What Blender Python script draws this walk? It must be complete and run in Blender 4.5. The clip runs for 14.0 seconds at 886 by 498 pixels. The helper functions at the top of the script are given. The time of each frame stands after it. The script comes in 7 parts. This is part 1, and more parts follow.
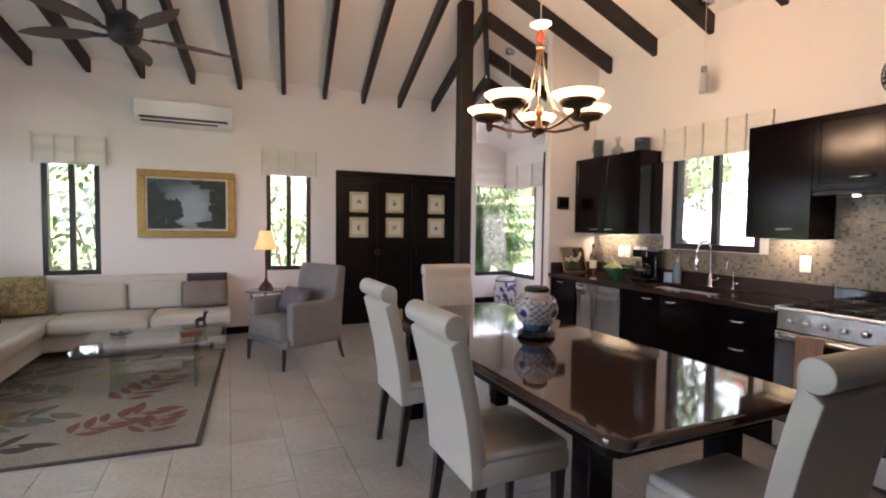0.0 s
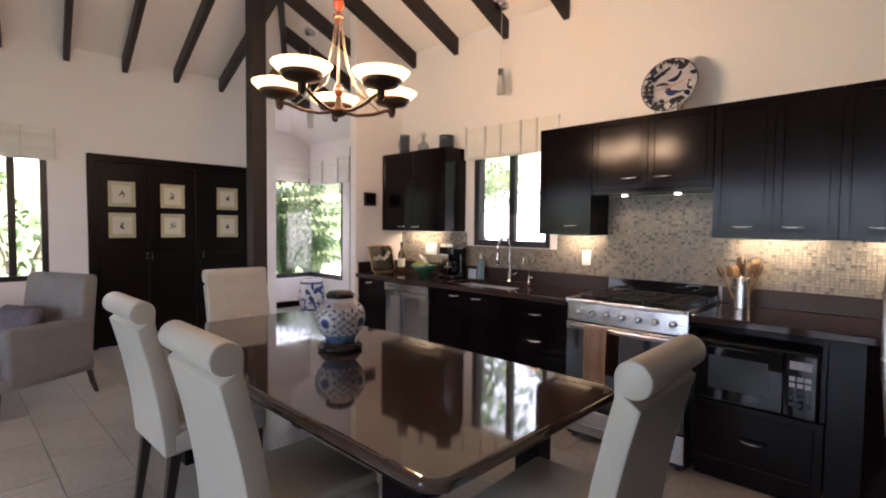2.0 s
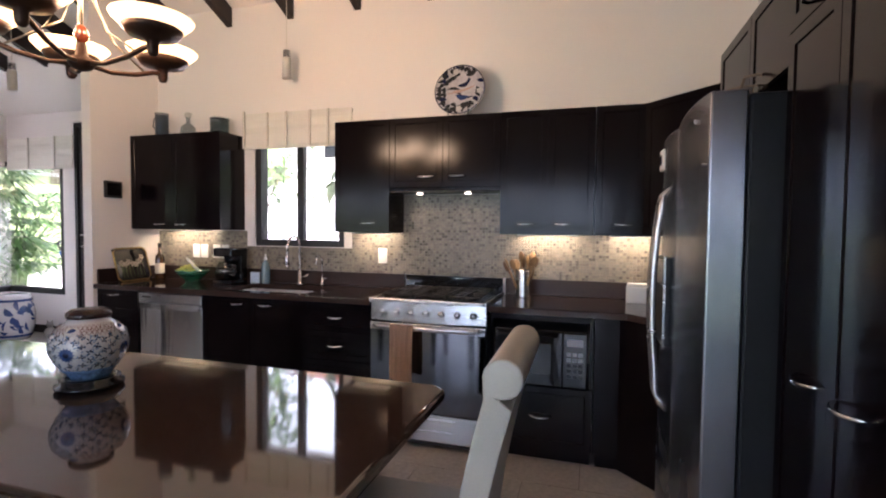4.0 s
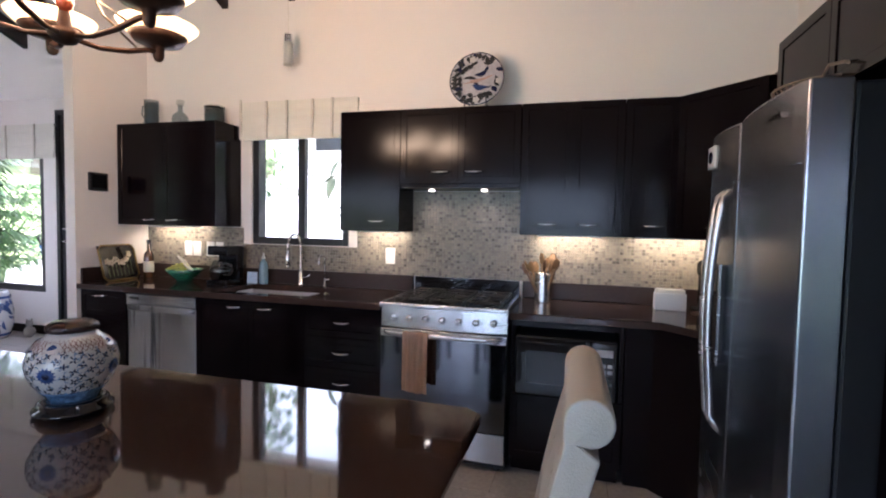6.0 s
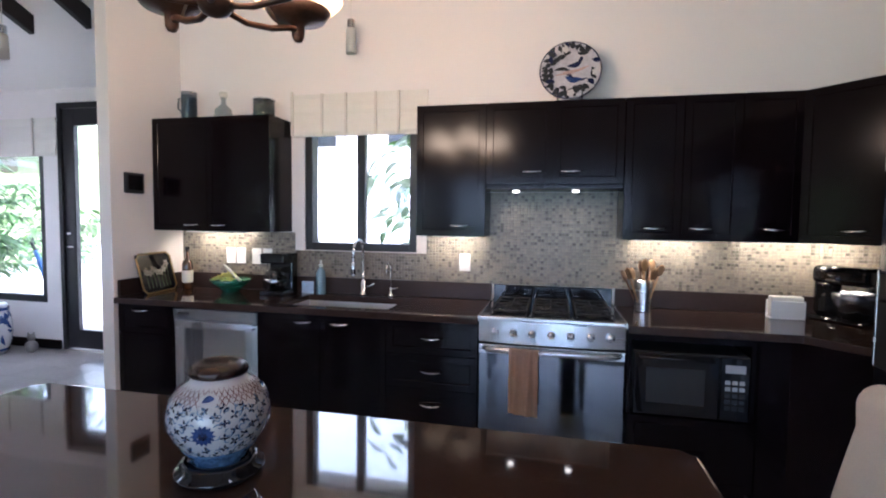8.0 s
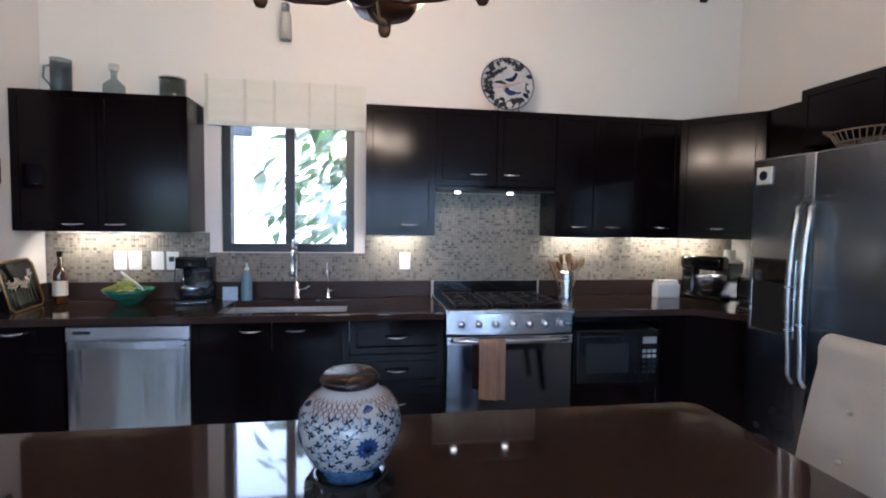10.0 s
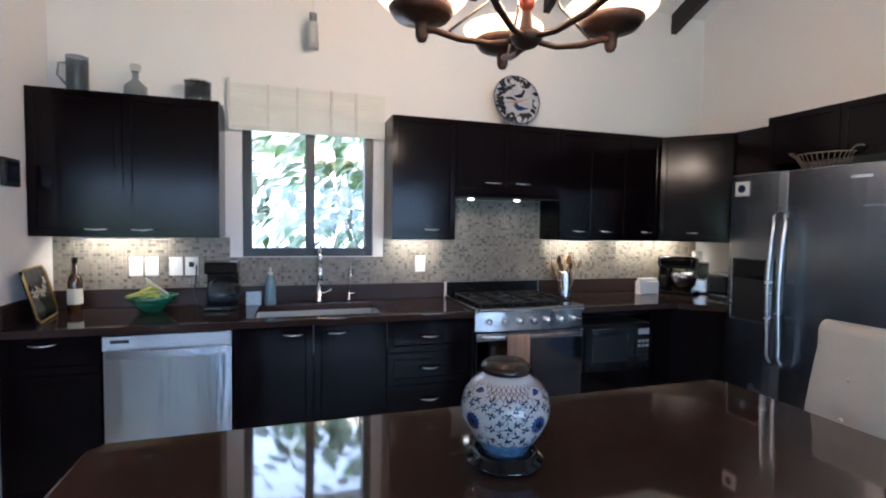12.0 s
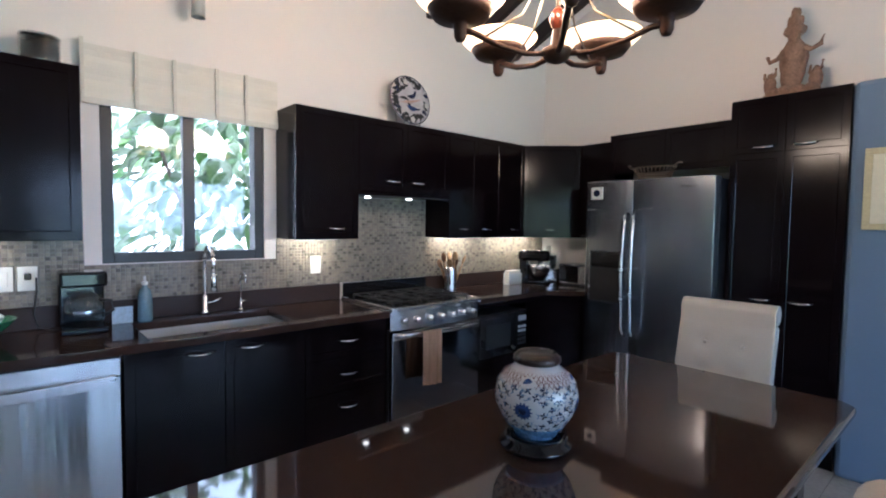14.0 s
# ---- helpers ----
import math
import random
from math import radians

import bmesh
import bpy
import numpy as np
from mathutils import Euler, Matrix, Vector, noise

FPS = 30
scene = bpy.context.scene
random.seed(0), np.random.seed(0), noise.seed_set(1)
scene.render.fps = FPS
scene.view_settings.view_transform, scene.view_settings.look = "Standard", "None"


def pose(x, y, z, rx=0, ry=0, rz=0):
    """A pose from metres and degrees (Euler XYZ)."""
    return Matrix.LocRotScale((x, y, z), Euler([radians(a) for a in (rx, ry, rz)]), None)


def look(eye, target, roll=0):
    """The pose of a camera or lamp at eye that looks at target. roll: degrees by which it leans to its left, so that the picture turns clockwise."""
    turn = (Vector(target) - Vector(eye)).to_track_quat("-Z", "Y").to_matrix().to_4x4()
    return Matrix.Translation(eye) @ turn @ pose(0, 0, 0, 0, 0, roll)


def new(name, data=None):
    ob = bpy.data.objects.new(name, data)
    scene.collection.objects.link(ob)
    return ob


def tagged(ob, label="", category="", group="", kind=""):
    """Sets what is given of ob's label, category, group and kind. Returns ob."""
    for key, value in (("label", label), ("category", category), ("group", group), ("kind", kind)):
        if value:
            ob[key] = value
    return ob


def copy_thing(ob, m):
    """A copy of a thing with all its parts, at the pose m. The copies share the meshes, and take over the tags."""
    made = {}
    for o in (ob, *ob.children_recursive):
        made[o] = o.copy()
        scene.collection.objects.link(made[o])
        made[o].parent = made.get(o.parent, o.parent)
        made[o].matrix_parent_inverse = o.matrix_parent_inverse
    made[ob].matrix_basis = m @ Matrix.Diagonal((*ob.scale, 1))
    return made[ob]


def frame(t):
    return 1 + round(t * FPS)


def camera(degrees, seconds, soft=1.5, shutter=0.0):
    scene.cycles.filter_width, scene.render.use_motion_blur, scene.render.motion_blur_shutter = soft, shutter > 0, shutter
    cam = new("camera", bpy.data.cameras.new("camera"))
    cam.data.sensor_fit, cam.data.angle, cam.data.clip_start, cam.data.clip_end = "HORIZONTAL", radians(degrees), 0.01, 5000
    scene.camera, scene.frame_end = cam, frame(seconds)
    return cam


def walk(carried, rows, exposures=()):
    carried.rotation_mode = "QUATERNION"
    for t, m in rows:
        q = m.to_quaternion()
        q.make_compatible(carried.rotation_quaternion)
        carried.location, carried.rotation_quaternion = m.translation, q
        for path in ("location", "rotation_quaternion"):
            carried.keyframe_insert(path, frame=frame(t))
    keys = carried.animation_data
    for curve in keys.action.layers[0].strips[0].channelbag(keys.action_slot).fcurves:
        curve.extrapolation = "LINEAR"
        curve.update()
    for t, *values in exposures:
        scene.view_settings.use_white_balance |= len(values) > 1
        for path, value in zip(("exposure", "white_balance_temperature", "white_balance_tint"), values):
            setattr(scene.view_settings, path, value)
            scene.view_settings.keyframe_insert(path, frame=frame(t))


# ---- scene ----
cam = camera(84.7, 14.0, soft=2.0)
PATH = [
    (0, (0.037, 0.791, 1.403), (0.844, 2.618, 1.309), 0.7),
    (0.5, (0.068, 0.819, 1.408), (0.989, 2.591, 1.312), 0.5),
    (1, (0.115, 0.863, 1.399), (1.196, 2.543, 1.305), 0.5),
    (1.5, (0.203, 0.941, 1.379), (1.454, 2.499, 1.292), 0.4),
    (2, (0.276, 1.069, 1.395), (1.712, 2.458, 1.303), 0.6),
    (2.5, (0.315, 1.171, 1.393), (1.92, 2.361, 1.297), 0.5),
    (3, (0.35, 1.279, 1.385), (2.1, 2.243, 1.294), 0.6),
    (3.5, (0.352, 1.336, 1.361), (2.204, 2.087, 1.286), 0.7),
    (4, (0.339, 1.366, 1.368), (2.251, 1.948, 1.29), 0.6),
    (6.5, (0.522, 1.719, 1.399), (2.448, 2.249, 1.299), 1.0),
    (7, (0.497, 1.886, 1.407), (2.425, 2.407, 1.303), 0.7),
    (7.5, (0.558, 2.084, 1.423), (2.49, 2.592, 1.314), 0.8),
    (8, (0.593, 2.332, 1.434), (2.541, 2.769, 1.322), 0.7),
    (8.5, (0.568, 2.573, 1.418), (2.555, 2.777, 1.313), 0.9),
    (11, (0.402, 3.474, 1.432), (2.349, 3.028, 1.323), 0.6),
    (11.5, (0.358, 3.635, 1.422), (2.294, 3.14, 1.321), 0.7),
    (12, (0.436, 3.796, 1.447), (2.338, 3.187, 1.346), 0.9),
    (12.5, (0.574, 3.955, 1.455), (2.403, 3.154, 1.345), 0.8),
    (13, (0.605, 4.101, 1.438), (2.334, 3.102, 1.336), 0.7),
    (13.5, (0.654, 4.26, 1.45), (2.263, 3.076, 1.347), 0.8),
    (14, (0.782, 4.406, 1.447), (2.279, 3.083, 1.346), 0.8),
]
walk(cam, [(t, look(eye, target, roll)) for t, eye, target, roll in PATH], exposures=[(0.0, 2.27, 6000, 24), (4.0, 2.16, 5700, 24), (7.5, 2.25, 5020, 20), (11.0, 2.25, 4700, 15), (14.0, 2.25, 4700, 14)])

# ---- light ----
W = bpy.data.worlds.new("sky")
scene.world = W
W.use_nodes = True
wn = W.node_tree
sky = wn.nodes.new("ShaderNodeTexSky")
sky.sky_type = "NISHITA"
sky.sun_disc = False
sky.dust_density, sky.air_density = 10.0, 0.5
sky.sun_elevation, sky.sun_rotation = radians(63), radians(218)
wn.nodes["Background"].inputs["Strength"].default_value = 0.15
wn.links.new(sky.outputs[0], wn.nodes["Background"].inputs["Color"])


DIM = 0.55                    # all lamps and glowing things together


def lamp(name, kind, m, power, colour, size=None, size_y=None, spot=None):
    d = bpy.data.lights.new(name, kind)
    d.energy, d.color = power * (1.0 if kind == "SUN" else DIM), colour
    if kind == "AREA":
        d.shape, d.size, d.size_y = "RECTANGLE", size, size_y or size
    elif kind == "SUN":
        d.angle = radians(0.6)
    else:
        d.shadow_soft_size = size or 0.03
    if spot:
        d.spot_size, d.spot_blend = radians(spot), 0.6
    ob = new(name, d)
    ob.matrix_world = m
    return ob


DAY = (0.45, 0.74, 1.0)
WARM = (1.0, 0.66, 0.36)
lamp("sun", "SUN", look((-5.0, -3.5, 16), (0, 3, 0)), 5.0, (1.0, 0.96, 0.9))
lamp("glass_door_light", "AREA", look((-2.66, 2.6, 1.15), (1, 2.6, 1.0)), 13, DAY, 3.2, 2.0)
lamp("west_window_light", "AREA", look((-2.66, 5.875, 1.575), (1, 5.875, 1.4)), 2, DAY, 2.2, 1.2)

# ---- materials ----


def material(name, colour, rough=0.5, metal=0.0, vary=0.12, scale=6.0, fine=60.0, bump=0.1, stretch=(1, 1, 1), coat=0.0, alpha=None, random_hue=0.0, space="Object", spec=0.5, spread=0.25):
    """A surface with slow stains, fine grain and a little relief."""
    mt = bpy.data.materials.new(name)
    mt.use_nodes = True
    n, l = mt.node_tree.nodes, mt.node_tree.links
    p = n["Principled BSDF"]
    tc, mp = n.new("ShaderNodeTexCoord"), n.new("ShaderNodeMapping")
    mp.inputs["Scale"].default_value = stretch
    l.new(tc.outputs[space], mp.inputs["Vector"])
    a, b = n.new("ShaderNodeTexNoise"), n.new("ShaderNodeTexNoise")
    a.inputs["Scale"].default_value, b.inputs["Scale"].default_value = scale, fine
    a.inputs["Detail"].default_value = 4
    b.inputs["Detail"].default_value = 3
    l.new(mp.outputs[0], a.inputs["Vector"])
    l.new(mp.outputs[0], b.inputs["Vector"])
    mixn = n.new("ShaderNodeMath")
    mixn.operation = "ADD"
    l.new(a.outputs["Fac"], mixn.inputs[0])
    l.new(b.outputs["Fac"], mixn.inputs[1])
    r = n.new("ShaderNodeMapRange")
    r.inputs["From Min"].default_value, r.inputs["From Max"].default_value = 0.6, 1.4
    r.inputs["To Min"].default_value, r.inputs["To Max"].default_value = 1 - vary, 1 + vary
    l.new(mixn.outputs[0], r.inputs["Value"])
    value = r.outputs[0]
    if random_hue:
        oi = n.new("ShaderNodeObjectInfo")
        r2 = n.new("ShaderNodeMapRange")
        r2.inputs["To Min"].default_value, r2.inputs["To Max"].default_value = 1 - random_hue, 1 + random_hue
        l.new(oi.outputs["Random"], r2.inputs["Value"])
        mu = n.new("ShaderNodeMath")
        mu.operation = "MULTIPLY"
        l.new(value, mu.inputs[0])
        l.new(r2.outputs[0], mu.inputs[1])
        value = mu.outputs[0]
    mul = n.new("ShaderNodeVectorMath")
    mul.operation = "SCALE"
    mul.inputs[0].default_value = colour
    l.new(value, mul.inputs["Scale"])
    l.new(mul.outputs[0], p.inputs["Base Color"])
    rr = n.new("ShaderNodeMapRange")
    rr.inputs["To Min"].default_value, rr.inputs["To Max"].default_value = max(0.02, rough - spread * rough), min(1, rough + spread * rough)
    l.new(a.outputs["Fac"], rr.inputs["Value"])
    l.new(rr.outputs[0], p.inputs["Roughness"])
    p.inputs["Metallic"].default_value = metal
    p.inputs["Specular IOR Level"].default_value = spec
    p.inputs["Coat Weight"].default_value = coat
    p.inputs["Coat Roughness"].default_value = 0.08
    if bump:
        bp = n.new("ShaderNodeBump")
        bp.inputs["Strength"].default_value, bp.inputs["Distance"].default_value = bump, 0.004
        l.new(b.outputs["Fac"], bp.inputs["Height"])
        l.new(bp.outputs[0], p.inputs["Normal"])
    return mt


def shader(mt):
    return mt.node_tree.nodes["Principled BSDF"]


def glass(name, tint=(1, 1, 1), rough=0.0, thin=0.9):
    """Clear pane: mostly lets light through, with a mirror sheen."""
    mt = bpy.data.materials.new(name)
    mt.use_nodes = True
    n, l = mt.node_tree.nodes, mt.node_tree.links
    n.remove(n["Principled BSDF"])
    t, g, m, f = n.new("ShaderNodeBsdfTransparent"), n.new("ShaderNodeBsdfGlossy"), n.new("ShaderNodeMixShader"), n.new("ShaderNodeLayerWeight")
    pw, ma = n.new("ShaderNodeMath"), n.new("ShaderNodeMath")
    pw.operation, ma.operation = "POWER", "MULTIPLY_ADD"
    pw.inputs[1].default_value, ma.inputs[1].default_value, ma.inputs[2].default_value = 5.0, 0.9, 0.05
    f.inputs["Blend"].default_value = 0.5
    t.inputs["Color"].default_value = (*tint, 1)
    g.inputs["Roughness"].default_value = rough
    l.new(f.outputs["Facing"], pw.inputs[0])
    l.new(pw.outputs[0], ma.inputs[0])
    l.new(ma.outputs[0], m.inputs[0])
    l.new(t.outputs[0], m.inputs[1])
    l.new(g.outputs[0], m.inputs[2])
    l.new(m.outputs[0], n["Material Output"].inputs["Surface"])
    return mt


def glowing(name, colour, strength):
    mt = bpy.data.materials.new(name)
    mt.use_nodes = True
    p = shader(mt)
    p.inputs["Base Color"].default_value = (*colour, 1)
    p.inputs["Emission Color"].default_value = (*colour, 1)
    p.inputs["Emission Strength"].default_value = strength * DIM
    return mt


M_WALL = material("white_wall_paint", (0.80, 0.765, 0.75), 0.75, vary=0.025, scale=1.2, fine=180, bump=0.05)
M_BLUEWALL = material("slate_blue_wall_paint", (0.13, 0.19, 0.30), 0.7, vary=0.04, scale=1.2, fine=180, bump=0.05)
M_CEIL = material("white_ceiling_plaster", (0.86, 0.83, 0.80), 0.8, vary=0.03, scale=0.9, fine=140, bump=0.06)
M_BEAM = material("dark_stained_timber", (0.016, 0.010, 0.0085), 0.55, vary=0.3, scale=3, fine=45, bump=0.25)
M_WOOD = material("espresso_cabinet_wood", (0.0042, 0.0024, 0.0032), 0.15, vary=0.02, scale=2, fine=40, bump=0.0, stretch=(3, 3, 0.7), spec=0.17, spread=0.04)
M_CLOSET = material("espresso_door_wood", (0.0060, 0.0038, 0.0036), 0.36, vary=0.08, scale=3, fine=60, bump=0.02, stretch=(4, 4, 0.7), spec=0.16, spread=0.06)
M_STONE = material("brown_polished_quartz", (0.042, 0.025, 0.0195), 0.045, vary=0.15, scale=30, fine=260, bump=0.0, spec=0.6, coat=0.35)
M_WORKTOP = material("brown_honed_quartz", (0.034, 0.021, 0.018), 0.06, vary=0.2, scale=30, fine=260, bump=0.0, spec=0.5)
M_UPSTAND = material("brown_satin_quartz", (0.030, 0.019, 0.0165), 0.35, vary=0.2, scale=30, fine=260, bump=0.0, spec=0.2)
M_STEEL = material("brushed_stainless_steel", (0.58, 0.59, 0.62), 0.27, 1.0, vary=0.02, scale=2, fine=60, bump=0.0, stretch=(1, 1, 14), spread=0.05)
M_FRIDGE = material("brushed_fridge_steel", (0.26, 0.27, 0.30), 0.27, 1.0, vary=0.02, scale=1, fine=20, bump=0.0, spread=0.05)
M_DISHW = material("rippled_dishwasher_steel", (0.62, 0.64, 0.67), 0.2, 1.0, vary=0.02, scale=2, fine=1.0, bump=1.0, stretch=(4.5, 4.5, 0.35), spread=0.05)
M_DISHW.node_tree.nodes["Bump"].inputs["Distance"].default_value = 0.014
M_OVEN = material("mirror_oven_glass", (0.15, 0.15, 0.165), 0.07, 1.0, vary=0.05, scale=3, bump=0.0)
for brushed, along in ((M_STEEL, 0.25), (M_FRIDGE, 0.0), (M_DISHW, 0.25)):
    tg = brushed.node_tree.nodes.new("ShaderNodeTangent")
    tg.direction_type, tg.axis = "RADIAL", "Z"
    brushed.node_tree.links.new(tg.outputs[0], shader(brushed).inputs["Tangent"])
    shader(brushed).inputs["Anisotropic"].default_value = 0.75
    shader(brushed).inputs["Anisotropic Rotation"].default_value = along
M_SATIN = material("satin_sink_steel", (0.72, 0.73, 0.75), 0.42, 1.0, vary=0.05, bump=0.01)
M_CHROME = material("polished_chrome", (0.80, 0.80, 0.82), 0.12, 1.0, vary=0.04, bump=0.0)
M_BLACK = material("black_enamel", (0.007, 0.007, 0.008), 0.06, vary=0.2, bump=0.0)
M_IRON = material("matt_black_iron", (0.015, 0.015, 0.016), 0.55, vary=0.3, bump=0.2)
M_FRAME = material("dark_bronze_window_frame", (0.014, 0.013, 0.014), 0.4, vary=0.15, bump=0.03)
M_LEATHER = material("ivory_leather", (0.42, 0.395, 0.355), 0.34, vary=0.06, scale=5, fine=190, bump=0.22)
M_SOFA = material("white_sofa_leather", (0.58, 0.55, 0.50), 0.42, vary=0.06, scale=4, fine=120, bump=0.2)
M_GREY = material("grey_woven_fabric", (0.19, 0.175, 0.17), 0.9, vary=0.22, scale=8, fine=240, bump=0.4)
M_LEG = material("dark_wooden_leg", (0.018, 0.012, 0.011), 0.3, vary=0.25, bump=0.05)
M_GROUT = material("grey_grout", (0.22, 0.20, 0.18), 0.9, vary=0.15, fine=120, bump=0.2)
M_TILE = material("cream_stone_floor_tile", (0.42, 0.395, 0.365), 0.30, vary=0.24, scale=3.5, fine=38, bump=0.1, random_hue=0.07)
M_LINEN = material("white_linen_blind", (0.74, 0.72, 0.67), 0.9, vary=0.05, scale=6, fine=160, bump=0.2)
M_WHITE = material("white_plastic", (0.70, 0.70, 0.69), 0.35, vary=0.03, bump=0.0)
M_BRONZE = material("aged_bronze", (0.066, 0.034, 0.021), 0.38, 0.6, vary=0.35, scale=14, fine=70, bump=0.15)
M_BRASS = material("aged_brass", (0.34, 0.29, 0.22), 0.32, 0.9, vary=0.2, bump=0.05)
M_GOLD = material("gilt_picture_frame", (0.42, 0.28, 0.10), 0.38, 0.7, vary=0.3, scale=20, fine=90, bump=0.4)
M_GLASS = glass("clear_window_glass")
M_SMOKE = glass("smoky_grey_glass", (0.62, 0.655, 0.67), 0.02)
M_CLEAR = glass("green_edge_glass", (0.90, 0.945, 0.925))
M_PORCELAIN = material("white_porcelain", (0.53, 0.52, 0.53), 0.16, vary=0.05, scale=8, bump=0.03, coat=0.5)
M_BLUE = material("cobalt_blue_glaze", (0.028, 0.055, 0.17), 0.18, vary=0.4, scale=18, bump=0.02, coat=0.4)
M_WASH = material("washed_blue_glaze", (0.09, 0.16, 0.28), 0.18, vary=0.7, scale=40, fine=120, bump=0.02, coat=0.4)
M_DARKBLUE = material("ink_blue_glaze", (0.012, 0.016, 0.05), 0.18, vary=0.3, bump=0.02, coat=0.4)
M_RUST = material("iron_red_glaze", (0.16, 0.055, 0.05), 0.2, vary=0.3, bump=0.02, coat=0.4)
M_ROSEWOOD = material("carved_dark_rosewood", (0.022, 0.008, 0.006), 0.28, vary=0.35, bump=0.15)
M_PAPER = material("cream_paper", (0.66, 0.62, 0.50), 0.8, vary=0.06, bump=0.05)
M_BOWL = glowing("lit_alabaster_glass", (1.0, 0.62, 0.24), 1.5)
M_SHADE = glowing("lit_fabric_shade", (1.0, 0.55, 0.22), 0.30)
M_SCREEN = material("dark_grey_screen", (0.022, 0.025, 0.028), 0.2, vary=0.1, bump=0.0)
M_WICKER = material("grey_brown_wire", (0.16, 0.12, 0.09), 0.5, vary=0.3, bump=0.1)
M_LED = glowing("lit_lamp_face", (1.0, 0.85, 0.62), 4.0)

# ---- mesh helpers ----


def box(bm, x0, y0, z0, x1, y1, z1, bevel=0.0, seg=1):
    vs = [bm.verts.new(p) for p in ((x0, y0, z0), (x1, y0, z0), (x1, y1, z0), (x0, y1, z0), (x0, y0, z1), (x1, y0, z1), (x1, y1, z1), (x0, y1, z1))]
    fs = [bm.faces.new([vs[i] for i in q]) for q in ((3, 2, 1, 0), (4, 5, 6, 7), (0, 1, 5, 4), (1, 2, 6, 5), (2, 3, 7, 6), (3, 0, 4, 7))]
    if bevel:
        es = list({e for f in fs for e in f.edges})
        out = bmesh.ops.bevel(bm, geom=es, offset=bevel, segments=seg, profile=0.5, affect="EDGES")
        return out["faces"]
    return fs


def prism(bm, pts, z0, z1):
    """An upright prism over a counter-clockwise outline."""
    lo = [bm.verts.new((x, y, z0)) for x, y in pts]
    hi = [bm.verts.new((x, y, z1)) for x, y in pts]
    bm.faces.new(lo[::-1])
    top = bm.faces.new(hi)
    n = len(pts)
    for i in range(n):
        bm.faces.new((lo[i], lo[(i + 1) % n], hi[(i + 1) % n], hi[i]))
    return top


def lathe(bm, prof, seg=24, c=(0, 0, 0)):
    """A body of revolution round z through c; prof: (radius, height)."""
    rings = []
    for r, z in prof:
        if r < 1e-5:
            rings.append([bm.verts.new((c[0], c[1], c[2] + z))])
        else:
            rings.append([bm.verts.new((c[0] + r * math.cos(2 * math.pi * k / seg), c[1] + r * math.sin(2 * math.pi * k / seg), c[2] + z)) for k in range(seg)])
    for a, b in zip(rings, rings[1:]):
        for k in range(seg):
            q = [a[k % len(a)], a[(k + 1) % len(a)], b[(k + 1) % len(b)], b[k % len(b)]]
            q = list(dict.fromkeys(q))
            if len(q) > 2:
                bm.faces.new(q)
    for ring, flip in ((rings[0], True), (rings[-1], False)):
        if len(ring) > 2:
            bm.faces.new(ring[::-1] if flip else ring)


def tube(bm, pts, r, seg=8):
    """A round bar along points; r: one radius or one for each point."""
    pts = [Vector(p) for p in pts]
    rs = r if isinstance(r, (list, tuple)) else [r] * len(pts)
    up, rings = Vector((0, 0, 1)), []
    for i, p in enumerate(pts):
        d = (pts[min(i + 1, len(pts) - 1)] - pts[max(i - 1, 0)]).normalized()
        u = d.cross(up if abs(d.z) < 0.95 else Vector((1, 0, 0))).normalized()
        v = d.cross(u)
        rings.append([bm.verts.new(p + rs[i] * (math.cos(2 * math.pi * k / seg) * u + math.sin(2 * math.pi * k / seg) * v)) for k in range(seg)])
    for a, b in zip(rings, rings[1:]):
        for k in range(seg):
            bm.faces.new((a[k], a[(k + 1) % seg], b[(k + 1) % seg], b[k]))
    bm.faces.new(rings[0][::-1])
    bm.faces.new(rings[-1])


def sweep(bm, prof, y0, y1, axis="x"):
    """A closed outline (a, z) drawn out from y0 to y1 along axis."""
    place = (lambda a, z, s: (s, a, z)) if axis == "x" else (lambda a, z, s: (a, s, z))
    lo = [bm.verts.new(place(a, z, y0)) for a, z in prof]
    hi = [bm.verts.new(place(a, z, y1)) for a, z in prof]
    bm.faces.new(lo)
    bm.faces.new(hi[::-1])
    n = len(prof)
    for i in range(n):
        bm.faces.new((lo[i], hi[i], hi[(i + 1) % n], lo[(i + 1) % n]))


def part(name, bm, mat, parent=None, label="", smooth=False, bevel=0.0, seg=2, loc=None):
    bmesh.ops.recalc_face_normals(bm, faces=bm.faces[:])
    me = bpy.data.meshes.new(name)
    bm.to_mesh(me)
    bm.free()
    me.materials.append(mat)
    if smooth:
        for p in me.polygons:
            p.use_smooth = True
    ob = new(name, me)
    if bevel:
        md = ob.modifiers.new("edge", "BEVEL")
        md.width, md.segments, md.limit_method, md.angle_limit = bevel, seg, "ANGLE", radians(40)
    if parent:
        ob.parent = parent
    if loc:
        ob.location = loc
    if label:
        ob["label"] = label
    return ob


def thing(name, label, category, x=0, y=0, z=0, turn=0, group="", kind=""):
    ob = new(name)
    ob.empty_display_size = 0.1
    ob.matrix_world = pose(x, y, z, 0, 0, turn)
    return tagged(ob, label, category, group, kind)


def solid(name, mat, build, label="", category="", kind="", smooth=False, bevel=0.0, group=""):
    bm = bmesh.new()
    build(bm)
    return tagged(part(name, bm, mat, None, "", smooth, bevel), label, category, group, kind)


def boxes(name, mat, parent, *dims, bevel=0.0, label="", seg=2):
    bm = bmesh.new()
    for d in dims:
        box(bm, *d)
    return part(name, bm, mat, parent, label, bevel=bevel, seg=seg)


